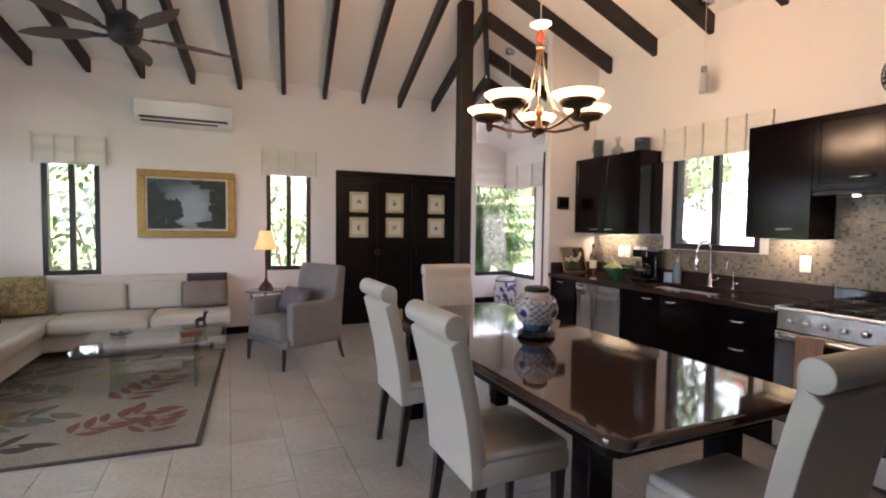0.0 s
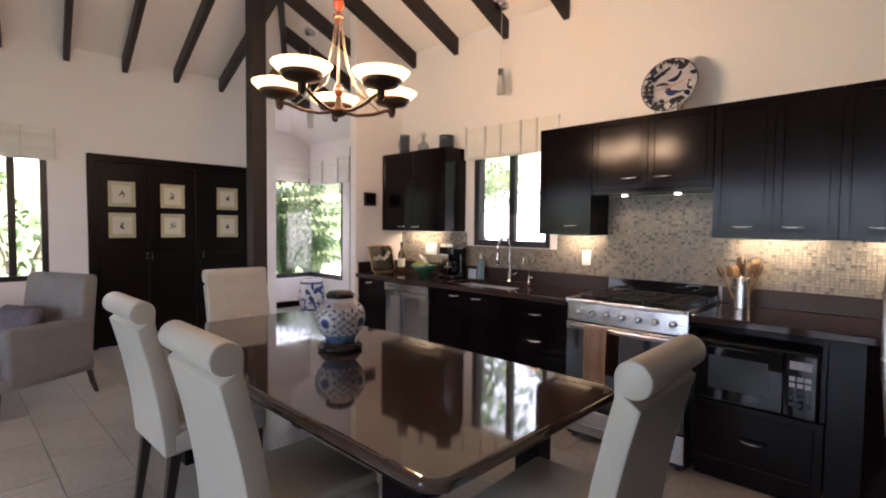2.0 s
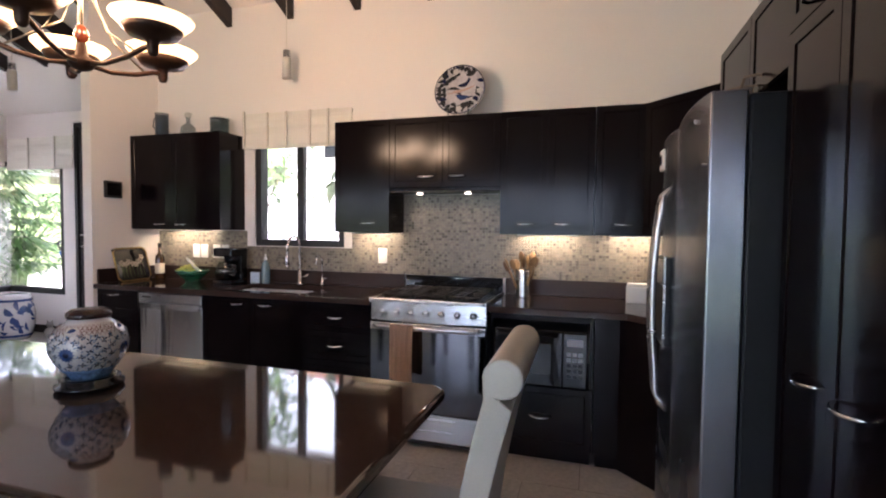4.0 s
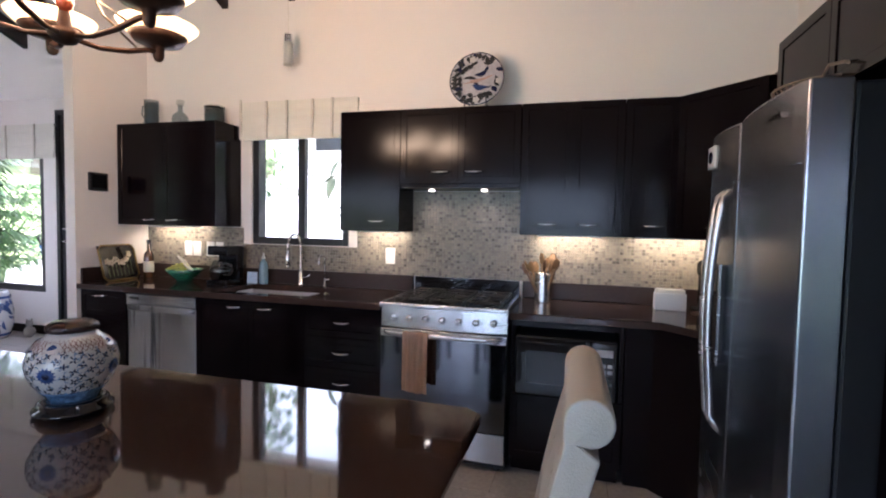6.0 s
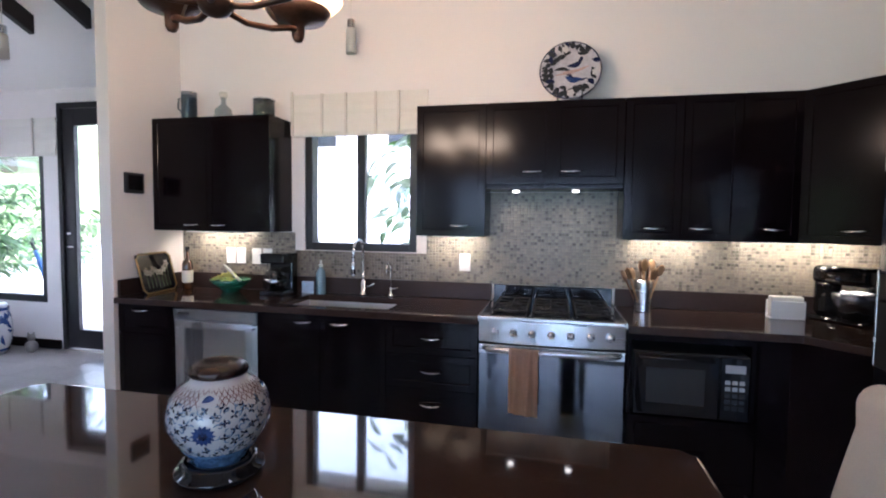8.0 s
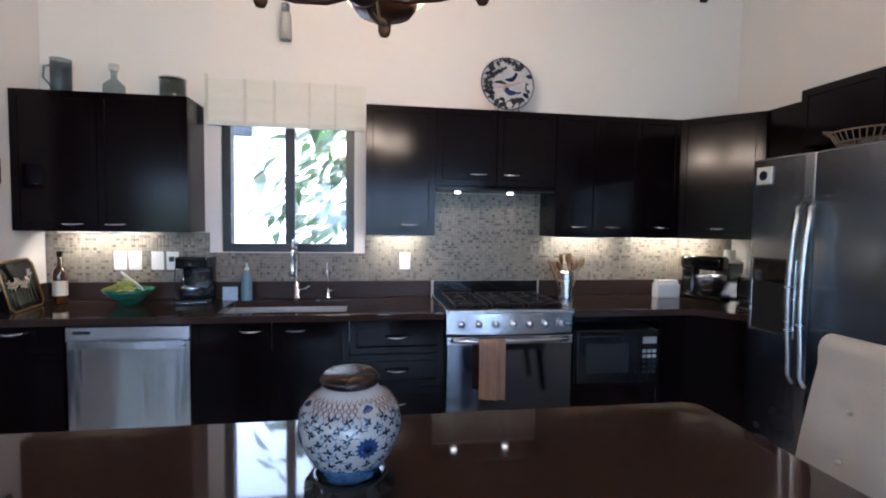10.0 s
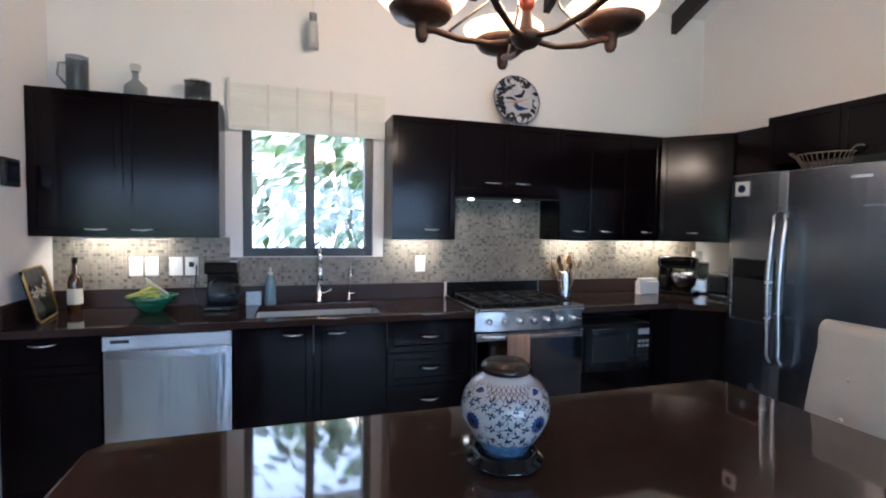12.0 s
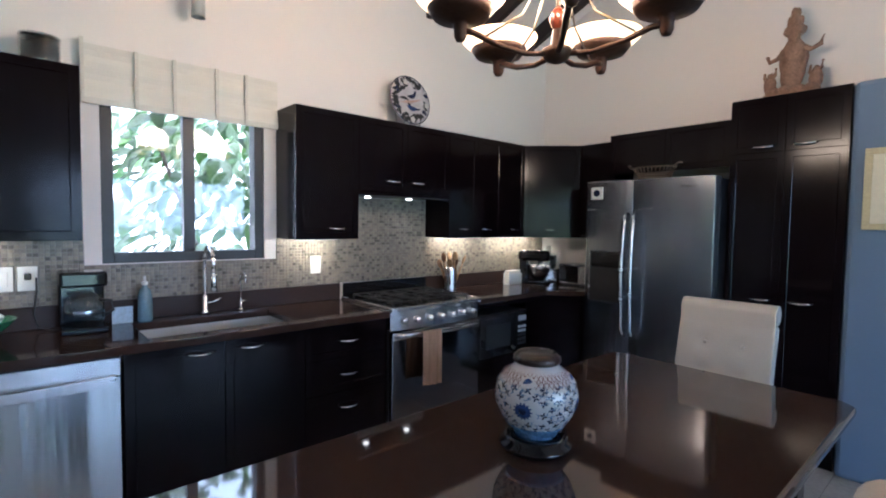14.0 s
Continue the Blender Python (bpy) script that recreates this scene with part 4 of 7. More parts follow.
lathe(bm, [(0.0374, 0.05), (0.0376, 0.052), (0.0376, 0.135), (0.0374, 0.137)], 20)
part("paper_label", bm, M_PAPER, bt, "cream paper label")

bw = thing("glass_bowl", "green glass bowl with yellow sachets and a napkin", "bowl", 3.60, 4.54, ZT)
M_GREENGLASS = material("green_bowl_glass", (0.04, 0.22, 0.13), 0.08, vary=0.2, bump=0.0, coat=0.6)
shader(M_GREENGLASS).inputs["Transmission Weight"].default_value = 0.45
bm = bmesh.new()
lathe(bm, [(0, 0.0), (0.05, 0.0), (0.055, 0.006), (0.10, 0.05), (0.14, 0.092), (0.136, 0.092), (0.096, 0.054), (0.05, 0.012), (0, 0.01)], 24)
part("bowl_body", bm, M_GREENGLASS, bw, smooth=True)
M_YELLOW = material("yellow_green_paper", (0.62, 0.62, 0.16), 0.6, vary=0.25, bump=0.05)
rnd = random.Random(11)
for k in range(16):
    bm = bmesh.new()
    box(bm, -0.05, -0.012, -0.002, 0.05, 0.012, 0.002)
    s = part("sachet", bm, M_YELLOW, bw)
    s.matrix_local = pose(rnd.uniform(-0.06, 0.03), rnd.uniform(-0.02, 0.07), 0.085 + 0.0035 * k, rnd.uniform(-25, 25), rnd.uniform(-28, 28), rnd.uniform(40, 110))
bm = bmesh.new()
box(bm, -0.045, -0.075, -0.006, 0.045, 0.075, 0.006, 0.003, 1)
s = part("napkin", bm, M_LINEN, bw, "folded white napkin")
s.matrix_local = pose(-0.02, -0.03, 0.135, 42, 25, 10)

cm = thing("coffee_maker", "black drip coffee maker with a glass jug", "coffee maker", 3.62, 4.17, ZT, -90)
boxes("base", M_BLACK, cm, (-0.09, -0.11, 0, 0.09, 0.09, 0.03), bevel=0.008)
boxes("column", M_BLACK, cm, (-0.088, 0.015, 0.03, 0.088, 0.088, 0.24), bevel=0.01)
boxes("brew_head", M_BLACK, cm, (-0.09, -0.10, 0.215, 0.09, 0.09, 0.285), bevel=0.012)
bm = bmesh.new()
lathe(bm, [(0, 0.032), (0.06, 0.032), (0.078, 0.06), (0.08, 0.10), (0.066, 0.15), (0.052, 0.178), (0.048, 0.178), (0, 0.165)], 24, (0, -0.06, 0))
jug = part("jug", bm, M_SMOKE, cm, "smoked glass jug", True)
bm = bmesh.new()
tube(bm, [(0.06, -0.06, 0.15), (0.105, -0.075, 0.145), (0.112, -0.078, 0.10), (0.072, -0.06, 0.07)], 0.008, 8)
part("jug_handle", bm, M_IRON, jug, "black handle", True)
bm = bmesh.new()
lathe(bm, [(0.072, 0.095), (0.074, 0.097), (0.074, 0.107), (0.072, 0.109)], 20, (0, -0.045, 0))
part("jug_band", bm, M_CHROME, jug)
bmesh.ops.transform(cord_mesh, matrix=pose(3.62, 4.20, ZT, 0, 0, -90).inverted(), verts=cord_mesh.verts[:])
part("power_cord", cord_mesh, M_IRON, cm, "thin black cord", True)

pc = thing("photo_card", "small pale blue printed card standing on the worktop", "card", 3.70, 4.0, ZT, -90)
M_CARD = material("pale_blue_card", (0.42, 0.55, 0.68), 0.5, vary=0.2, scale=30, bump=0.0)
boxes("card", M_CARD, pc, (-0.045, -0.002, 0, 0.045, 0.002, 0.085))
boxes("card_stand", M_BLACK, pc, (-0.03, 0.002, 0, 0.03, 0.03, 0.004))
sb = thing("soap_bottle", "blue dish-soap bottle with a pump cap", "bottle", 3.70, 3.90, ZT)
M_SOAP = material("translucent_blue_soap", (0.30, 0.46, 0.55), 0.12, vary=0.15, bump=0.0, coat=0.4)
shader(M_SOAP).inputs["Transmission Weight"].default_value = 0.5
bm = bmesh.new()
lathe(bm, [(0, 0), (0.033, 0), (0.036, 0.008), (0.034, 0.13), (0.026, 0.165), (0.013, 0.18), (0.013, 0.19), (0, 0.19)], 18)
part("bottle_body", bm, M_SOAP, sb, smooth=True)
bm = bmesh.new()
lathe(bm, [(0.014, 0.19), (0.015, 0.205), (0.006, 0.21), (0.006, 0.235), (0, 0.235)], 12)
part("cap", bm, M_WHITE, sb)

ut = thing("utensil_holder", "ribbed steel utensil holder full of wooden spoons", "utensil holder", 3.64, 1.80, ZT)
bm = bmesh.new()
prof = [(0, 0), (0.052, 0)]
for k in range(14):
    prof += [(0.054, 0.004 + 0.0125 * k), (0.051, 0.010 + 0.0125 * k)]
prof += [(0.054, 0.18), (0.049, 0.18), (0.047, 0.02), (0, 0.02)]
lathe(bm, prof, 24)
part("can", bm, M_STEEL, ut, smooth=True)
M_SPOON = material("worn_spoon_wood", (0.30, 0.18, 0.09), 0.6, vary=0.3, bump=0.1)
M_SPOON_D = material("dark_spoon_wood", (0.12, 0.06, 0.03), 0.5, vary=0.3, bump=0.1)
rnd = random.Random(7)
for k in range(12):
    an, tilt = k * 0.55 + rnd.random() * 0.3, rnd.uniform(8, 28)
    top = rnd.uniform(0.24, 0.31)
    bm = bmesh.new()
    tube(bm, [(0, 0, 0.03), (0, 0, top - 0.05)], 0.005, 6)
    bmesh.ops.create_uvsphere(bm, u_segments=10, v_segments=6, radius=1, matrix=Matrix.Translation((0, 0, top - 0.02)) @ Matrix.Diagonal((0.024, 0.007, 0.038, 1)))
    s = part("utensil", bm, M_SPOON if k % 3 else M_SPOON_D, ut, smooth=True)
    s.matrix_local = pose(0.02 * math.cos(an), 0.02 * math.sin(an), 0, 0, 0, math.degrees(an)) @ pose(0, 0, 0, 0, tilt, 0) @ pose(0, 0, 0, 0, 0, rnd.uniform(0, 180))

nk = thing("napkin_holder", "white napkin holder with folded napkins", "napkin holder", 3.62, 1.06, ZT, -90)
boxes("holder", M_WHITE, nk, (-0.085, -0.035, 0, 0.085, 0.035, 0.008), (-0.085, -0.035, 0.008, 0.085, -0.028, 0.10), (-0.085, 0.028, 0.008, 0.085, 0.035, 0.10), bevel=0.003)
boxes("napkin_stack", M_LINEN, nk, (-0.08, -0.026, 0.009, 0.08, 0.026, 0.125), bevel=0.008)

mxr = thing("stand_mixer", "black stand mixer with a steel bowl", "mixer", 3.60, 0.80, ZT, -60)
boxes("base", M_BLACK, mxr, (-0.10, -0.16, 0, 0.10, 0.12, 0.03), bevel=0.012)
boxes("column", M_BLACK, mxr, (-0.055, 0.03, 0.03, 0.055, 0.12, 0.22), bevel=0.02)
boxes("motor_head", M_BLACK, mxr, (-0.065, -0.16, 0.20, 0.065, 0.13, 0.30), bevel=0.03, seg=4)
bm = bmesh.new()
lathe(bm, [(0, 0.032), (0.05, 0.032), (0.085, 0.07), (0.098, 0.13), (0.10, 0.165), (0.094, 0.165), (0.078, 0.07), (0, 0.045)], 24, (0, -0.06, 0))
part("mixing_bowl", bm, M_FRIDGE, mxr, "polished steel bowl", True)
fp = thing("food_processor", "food processor with a clear bowl on a pale base", "food processor", 3.60, 0.585, ZT, -45)
boxes("base", M_STEEL, fp, (-0.085, -0.09, 0, 0.085, 0.09, 0.12), bevel=0.015)
bm = bmesh.new()
lathe(bm, [(0.075, 0.122), (0.088, 0.14), (0.09, 0.25), (0.086, 0.25), (0.084, 0.14), (0.07, 0.126)], 22)
part("clear_bowl", bm, M_SMOKE, fp, smooth=True)
bm = bmesh.new()
lathe(bm, [(0, 0.25), (0.092, 0.25), (0.092, 0.262), (0.04, 0.268), (0.038, 0.34), (0, 0.34)], 20)
part("lid", bm, M_WHITE, fp, smooth=False)
to = thing("toaster_oven", "small steel toaster oven with a dark glass front", "toaster oven", 3.24, 0.47, ZT, 180)
boxes("case", M_STEEL, to, (-0.14, -0.24, 0.012, 0.14, -0.01, 0.19), bevel=0.01)
boxes("glass_front", M_BLACK, to, (-0.125, -0.246, 0.03, 0.065, -0.238, 0.175), bevel=0.003)
boxes("foot", M_IRON, to, (-0.12, -0.22, 0, 0.12, -0.03, 0.012))

mw = thing("microwave", "black built-in microwave oven", "microwave", EX - 0.03, 1.91, 0.463, -90)
boxes("case", M_IRON, mw, (0.0, -0.545, 0.0, 0.54, -0.0, 0.325), bevel=0.006)
boxes("door", M_BLACK, mw, (0.004, -0.567, 0.006, 0.40, -0.5455, 0.32), bevel=0.005)
boxes("door_window", M_SCREEN, mw, (0.06, -0.569, 0.07, 0.335, -0.5675, 0.25), label="grey mesh window")
boxes("control_panel", M_BLACK, mw, (0.404, -0.567, 0.006, 0.536, -0.5455, 0.32), bevel=0.005)
M_KEY = material("pale_grey_key", (0.34, 0.35, 0.38), 0.4, vary=0.1, bump=0.0)
boxes("display", M_KEY, mw, (0.425, -0.569, 0.245, 0.515, -0.5675, 0.285))
for r in range(5):
    for c in range(3):
        boxes("key", M_KEY if r > 2 else M_SCREEN, mw, (0.425 + 0.032 * c, -0.569, 0.06 + 0.032 * r, 0.449 + 0.032 * c, -0.5675, 0.08 + 0.032 * r))
bm = bmesh.new()
tube(bm, [(0.03, -0.568, 0.30), (0.03, -0.59, 0.302), (0.37, -0.59, 0.302), (0.37, -0.568, 0.30)], 0.008, 8)
part("handle", bm, M_BLACK, mw, smooth=True)

tw = thing("tea_towel", "striped peach tea towel hanging on the oven handle", "towel", EX - 0.689, 2.46, 0.765, -90)
M_TOWEL = material("peach_striped_cotton", (0.58, 0.40, 0.30), 0.95, vary=0.3, scale=2.5, fine=60, bump=0.3, stretch=(22, 1, 1))
bm = bmesh.new()
rows = [(0.012, -0.02), (0.0, 0.012), (-0.016, 0.022), (-0.030, 0.012), (-0.032, -0.03), (-0.034, -0.12), (-0.036, -0.22), (-0.034, -0.315)]
nx = 14
grid = []
for i in range(nx + 1):
    u = i / nx
    wv = 0.006 * math.sin(u * 17) + 0.004 * math.sin(u * 7 + 1)
    grid.append([bm.verts.new((-0.075 + 0.15 * u, a + (wv if k > 3 else 0), z - (0.01 * u if k == 7 else 0))) for k, (a, z) in enumerate(rows)])
for p, q in zip(grid, grid[1:]):
    for k in range(len(rows) - 1):
        bm.faces.new((p[k], p[k + 1], q[k + 1], q[k]))
bmesh.ops.solidify(bm, geom=bm.faces[:], thickness=0.004)
part("cloth", bm, M_TOWEL, tw, smooth=True)

# ---- on top of the cabinets ----
ZC = 2.1305
jug = thing("glass_pitcher", "smoky glass pitcher on top of the cabinet", "pitcher", 3.65, 4.90, ZC)
bm = bmesh.new()
lathe(bm, [(0, 0), (0.052, 0), (0.054, 0.006), (0.052, 0.20), (0.056, 0.205), (0.051, 0.205), (0.047, 0.012), (0, 0.012)], 22)
part("body", bm, M_SMOKE, jug, smooth=True)
bm = bmesh.new()
tube(bm, [(0, 0.052, 0.17), (0, 0.088, 0.165), (0, 0.094, 0.10), (0, 0.052, 0.05)], 0.007, 8)
part("handle", bm, M_SMOKE, jug, smooth=True)
M_STOPPER = glass("clear_cut_glass", (0.86, 0.86, 0.85), 0.05)
dc = thing("glass_decanter", "smoky glass decanter with a stopper on the cabinet", "decanter", 3.65, 4.62, ZC)
bm = bmesh.new()
lathe(bm, [(0, 0), (0.055, 0), (0.06, 0.01), (0.058, 0.07), (0.035, 0.095), (0.017, 0.11), (0.016, 0.15), (0.024, 0.155), (0, 0.156)], 20)
part("body", bm, M_SMOKE, dc, smooth=True)
bm = bmesh.new()
lathe(bm, [(0, 0.156), (0.022, 0.158), (0.030, 0.175), (0.026, 0.195), (0, 0.198)], 16)
part("stopper", bm, M_STOPPER, dc, "clear glass stopper", True)
ib = thing("glass_ice_bucket", "wide smoky glass ice bucket with steel handles", "ice bucket", 3.65, 4.30, ZC)
bm = bmesh.new()
lathe(bm, [(0, 0), (0.07, 0), (0.073, 0.006), (0.074, 0.13), (0.068, 0.13), (0.066, 0.012), (0, 0.012)], 24)
part("body", bm, M_SMOKE, ib, smooth=True)
bm = bmesh.new()
lathe(bm, [(0.074, 0.122), (0.076, 0.124), (0.076, 0.131), (0.068, 0.132)], 24)
part("rim", bm, M_STEEL, ib, smooth=True)

M_LAVENDER = material("lavender_white_porcelain", (0.46, 0.45, 0.50), 0.18, vary=0.18, scale=14, bump=0.02, coat=0.4)
pl = thing("porcelain_plate", "large white porcelain plate with blue birds on a stand", "plate", 3.62, 2.252, ZC + 0.024)
R = 0.175
PLM = pose(0.0, 0, R, 0, -80, 0)
bm = bmesh.new()
lathe(bm, [(0, 0.006), (0.10, 0.006), (0.115, 0.010), (R, 0.022), (R - 0.002, 0.026), (0.115, 0.015), (0.10, 0.011), (0, 0.011)], 48)
disc = part("dish", bm, M_LAVENDER, pl, smooth=True)
disc.matrix_local = PLM


def motif(parent, name, pts, mat, h, m):
    """A flat painted patch on a dish: an outline in its plane."""
    bm = bmesh.new()
    bm.faces.new([bm.verts.new((x, y, h)) for x, y in pts])
    o = part(name, bm, mat, parent)
    o.matrix_local = m
    return o



def leaf(cx, cy, ln, wd, ang, bend=0.0, n=8):
    up, dn = [], []
    for i in range(n + 1):
        s = i / n
        x, y = (s - 0.5) * ln, bend * math.sin(math.pi * s)
        w = wd * math.sin(math.pi * s) ** 0.8
        up.append((x, y + w))
        dn.append((x, y - w))
    out = up + dn[-2:0:-1]
    c, s_ = math.cos(radians(ang)), math.sin(radians(ang))
    return [(cx + x * c - y * s_, cy + x * s_ + y * c) for x, y in out]


M_FOLIAGE = material("smoky_green_black_glaze", (0.030, 0.032, 0.034), 0.2, vary=0.4, scale=40, bump=0.02, coat=0.4)
M_BLUSH = material("pale_rose_glaze", (0.42, 0.30, 0.27), 0.2, vary=0.2, scale=30, bump=0.02, coat=0.4)


def glaze(name, u, v, ln, wd, an, bend, mt, h):
    """A painted stroke on the plate: u to the side, v up."""
    motif(pl, name, [(b, -a) for a, b in leaf(u, v, ln, wd, an, bend)], mt, h, PLM)


bm = bmesh.new()
tube(bm, [(R * math.cos(radians(a)), R * math.sin(radians(a)), 0.0245) for a in range(0, 361, 8)], 0.0042, 6)
part("painted_edge", bm, M_DARKBLUE, pl).matrix_local = PLM
rnd = random.Random(3)
for k in range(46):
    an = 360 * k / 46 + rnd.uniform(-4, 4)
    c, s = math.cos(radians(an)), math.sin(radians(an))
    if -28 < (an + 180) % 360 - 180 < 52 and rnd.random() < 0.35:
        continue
    rr = rnd.uniform(0.128, 0.160)
    glaze("painted_leaf", rr * c, rr * s, rnd.uniform(0.04, 0.062), rnd.uniform(0.010, 0.017), an + rnd.uniform(-50, 50), rnd.uniform(-0.01, 0.01), rnd.choice((M_FOLIAGE, M_FOLIAGE, M_DARKBLUE)), 0.0274 + 0.0001 * (k % 5))
for an, rr in ((118, 0.105), (135, 0.11), (100, 0.12), (150, 0.115), (178, 0.118), (195, 0.12), (250, 0.118), (285, 0.118), (300, 0.125), (62, 0.13)):
    glaze("painted_leaf", rr * math.cos(radians(an)), rr * math.sin(radians(an)), 0.05, 0.016, an + 70, 0.006, M_FOLIAGE, 0.0165)
for u, v in ((0.145, -0.02), (0.005, -0.142), (-0.03, 0.128)):
    for k in range(5):
        a = radians(72 * k)
        glaze("painted_peony", u + 0.010 * math.cos(a), v + 0.010 * math.sin(a), 0.030, 0.011, 72 * k, 0.0, M_PORCELAIN, 0.0284 + 0.0001 * k)
for nm, u, v, ln, wd, an, bend, mt in (("painted_branch", 0.03, 0.012, 0.17, 0.009, 12, -0.012, M_BLUSH), ("painted_bird", 0.025, 0.05, 0.095, 0.016, 22, -0.016, M_DARKBLUE), ("painted_wing", 0.055, 0.075, 0.06, 0.010, 60, -0.008, M_DARKBLUE), ("painted_bird", -0.045, 0.003, 0.10, 0.011, -6, 0.012, M_FOLIAGE), ("painted_branch", -0.03, -0.022, 0.13, 0.006, 4, 0.006, M_BLUSH), ("painted_bird", 0.02, -0.042, 0.10, 0.019, -10, -0.014, M_BLUE), ("painted_wing", -0.015, -0.028, 0.07, 0.010, -28, 0.010, M_DARKBLUE), ("painted_wing", 0.07, -0.052, 0.06, 0.006, 14, -0.004, M_DARKBLUE)):
    glaze(nm, u, v, ln, wd, an, bend, mt, 0.0118 + 0.0001 * len(nm))
for s in (-1, 1):
    bm = bmesh.new()
    tube(bm, [(-0.06, s * 0.07, 0.06), (-0.045, s * 0.07, -0.006), (0.05, s * 0.06, -0.008), (0.07, s * 0.06, 0.10)], 0.004, 6)
    part("plate_stand", bm, M_IRON, pl, "black wire stand")

bk = thing("wire_basket", "open wire basket with a looped handle on the fridge", "basket", 2.47, 0.83, 1.7915)
bk.scale = (0.74, 0.9, 0.95)
bm = bmesh.new()
for r, z in ((0.14, 0.008), (0.17, 0.05), (0.215, 0.10)):
    tube(bm, [(r * math.cos(a * math.pi / 16), 0.6 * r * math.sin(a * math.pi / 16), z) for a in range(33)], 0.004, 6)
part("hoop", bm, M_WICKER, bk)
for a in range(32):
    bm = bmesh.new()
    c, s = math.cos(a * math.pi / 16), math.sin(a * math.pi / 16)
    tube(bm, [(0.14 * c, 0.084 * s, 0.006), (0.17 * c, 0.102 * s, 0.05), (0.215 * c, 0.129 * s, 0.102)], 0.003, 5)
    part("stave", bm, M_WICKER, bk)
bm = bmesh.new()
lathe(bm, [(0, 0), (0.14, 0), (0.14, 0.006), (0, 0.006)], 24)
o = part("bottom", bm, M_WICKER, bk)
o.scale = (1, 0.6, 1)
for s in (-1, 1):
    bm = bmesh.new()
    tube(bm, [(s * 0.21, -0.04, 0.10), (s * 0.25, -0.04, 0.125), (s * 0.265, 0, 0.13), (s * 0.25, 0.04, 0.125), (s * 0.21, 0.04, 0.10)], 0.006, 6)
    part("grip", bm, M_WICKER, bk)

# carved figure on the pantry: one plain mesh
M_CARVED = material("weathered_carved_wood", (0.25, 0.15, 0.105), 0.75, vary=0.4, scale=18, fine=70, bump=0.6)
bm = bmesh.new()


def blob(x, y, z, rx, ry, rz, tilt=0):
    bmesh.ops.create_icosphere(bm, subdivisions=3, radius=1, matrix=Matrix.Translation((x, y, z)) @ Euler((0, radians(tilt), 0)).to_matrix().to_4x4() @ Matrix.Diagonal((rx, ry, rz, 1)))


box(bm, -0.15, -0.07, 0, 0.15, 0.07, 0.035, 0.012, 2)
for x, z, r in ((-0.1, 0.05, 0.05), (-0.04, 0.055, 0.05), (0.03, 0.05, 0.055), (0.10, 0.05, 0.045)):
    blob(x, 0, z, r, 0.06, 0.035)
blob(-0.01, 0, 0.16, 0.058, 0.045, 0.13, 4)
blob(0.0, 0, 0.29, 0.062, 0.045, 0.10)
blob(-0.05, 0.005, 0.20, 0.022, 0.03, 0.13, -10)
blob(0.045, 0.005, 0.19, 0.022, 0.03, 0.12, 10)
blob(0.0, -0.01, 0.39, 0.034, 0.034, 0.042)
blob(0.0, 0, 0.43, 0.062, 0.045, 0.04)
blob(0.0, 0, 0.485, 0.045, 0.035, 0.045)
blob(0.0, 0, 0.53, 0.026, 0.022, 0.045)
tube(bm, [(-0.04, 0, 0.33), (-0.09, -0.01, 0.27), (-0.13, -0.02, 0.25), (-0.14, -0.02, 0.29)], [0.018, 0.015, 0.012, 0.01])
tube(bm, [(0.04, 0, 0.33), (0.09, -0.01, 0.29), (0.14, -0.02, 0.31), (0.155, -0.02, 0.36)], [0.018, 0.015, 0.012, 0.008])
for x in (-0.125, 0.12):
    blob(x, 0, 0.105, 0.036, 0.03, 0.065)
    blob(x, 0, 0.165, 0.018, 0.018, 0.022)
    tube(bm, [(x, 0, 0.14), (x + 0.03, -0.01, 0.17), (x + 0.035, -0.01, 0.21)], [0.012, 0.009, 0.006])
    tube(bm, [(x, 0, 0.13), (x - 0.03, -0.01, 0.15), (x - 0.03, -0.01, 0.19)], [0.012, 0.009, 0.006])
rnd = random.Random(8)
for v in bm.verts:
    v.co += Vector((rnd.uniform(-1, 1), rnd.uniform(-1, 1), rnd.uniform(-1, 1))) * 0.0045 * (v.co.z > 0.01)
st = part("carved_figure", bm, M_CARVED, smooth=True)
st.matrix_world = pose(1.68, 0.64, 2.282, 0, 0, 180)
tagged(st, "carved reddish wooden figure group on the pantry", "figure")

# ---- vase on the table ----
vs = thing("ginger_jar", "blue and white porcelain ginger jar on a dark wooden stand", "jar", 1.708, 3.19, 0.7555)
bm = bmesh.new()
lathe(bm, [(0, 0.0), (0.088, 0.0), (0.100, 0.008), (0.100, 0.017), (0.086, 0.023), (0.088, 0.035), (0.076, 0.041), (0.07, 0.036), (0, 0.036)], 32)
part("stand", bm, M_BLACK, vs, "dark carved rosewood stand", True)
VP = [(0.062, 0.036), (0.064, 0.05), (0.075, 0.066), (0.097, 0.095), (0.112, 0.13), (0.114, 0.155), (0.106, 0.19), (0.086, 0.215), (0.064, 0.230), (0.058, 0.240)]
bm = bmesh.new()
lathe(bm, [(0, 0.036)] + VP + [(0, 0.24)], 48)
part("jar_body", bm, M_PORCELAIN, vs, smooth=True)


def vr(z):
    for (r0, z0), (r1, z1) in zip(VP, VP[1:]):
        if z0 <= z <= z1:
            return r0 + (r1 - r0) * (z - z0) / (z1 - z0)
    return VP[-1][0]


def wrap(pts, cx, cz):
    """An outline laid round the jar: x along the girth, y upwards."""
    out = []
    for x, y in pts:
        z = min(max(cz + y, 0.037), 0.239)
        r = vr(z) + 0.0012
        a = cx + x / 0.108
        out.append((r * math.cos(a), r * math.sin(a), z))
    return out


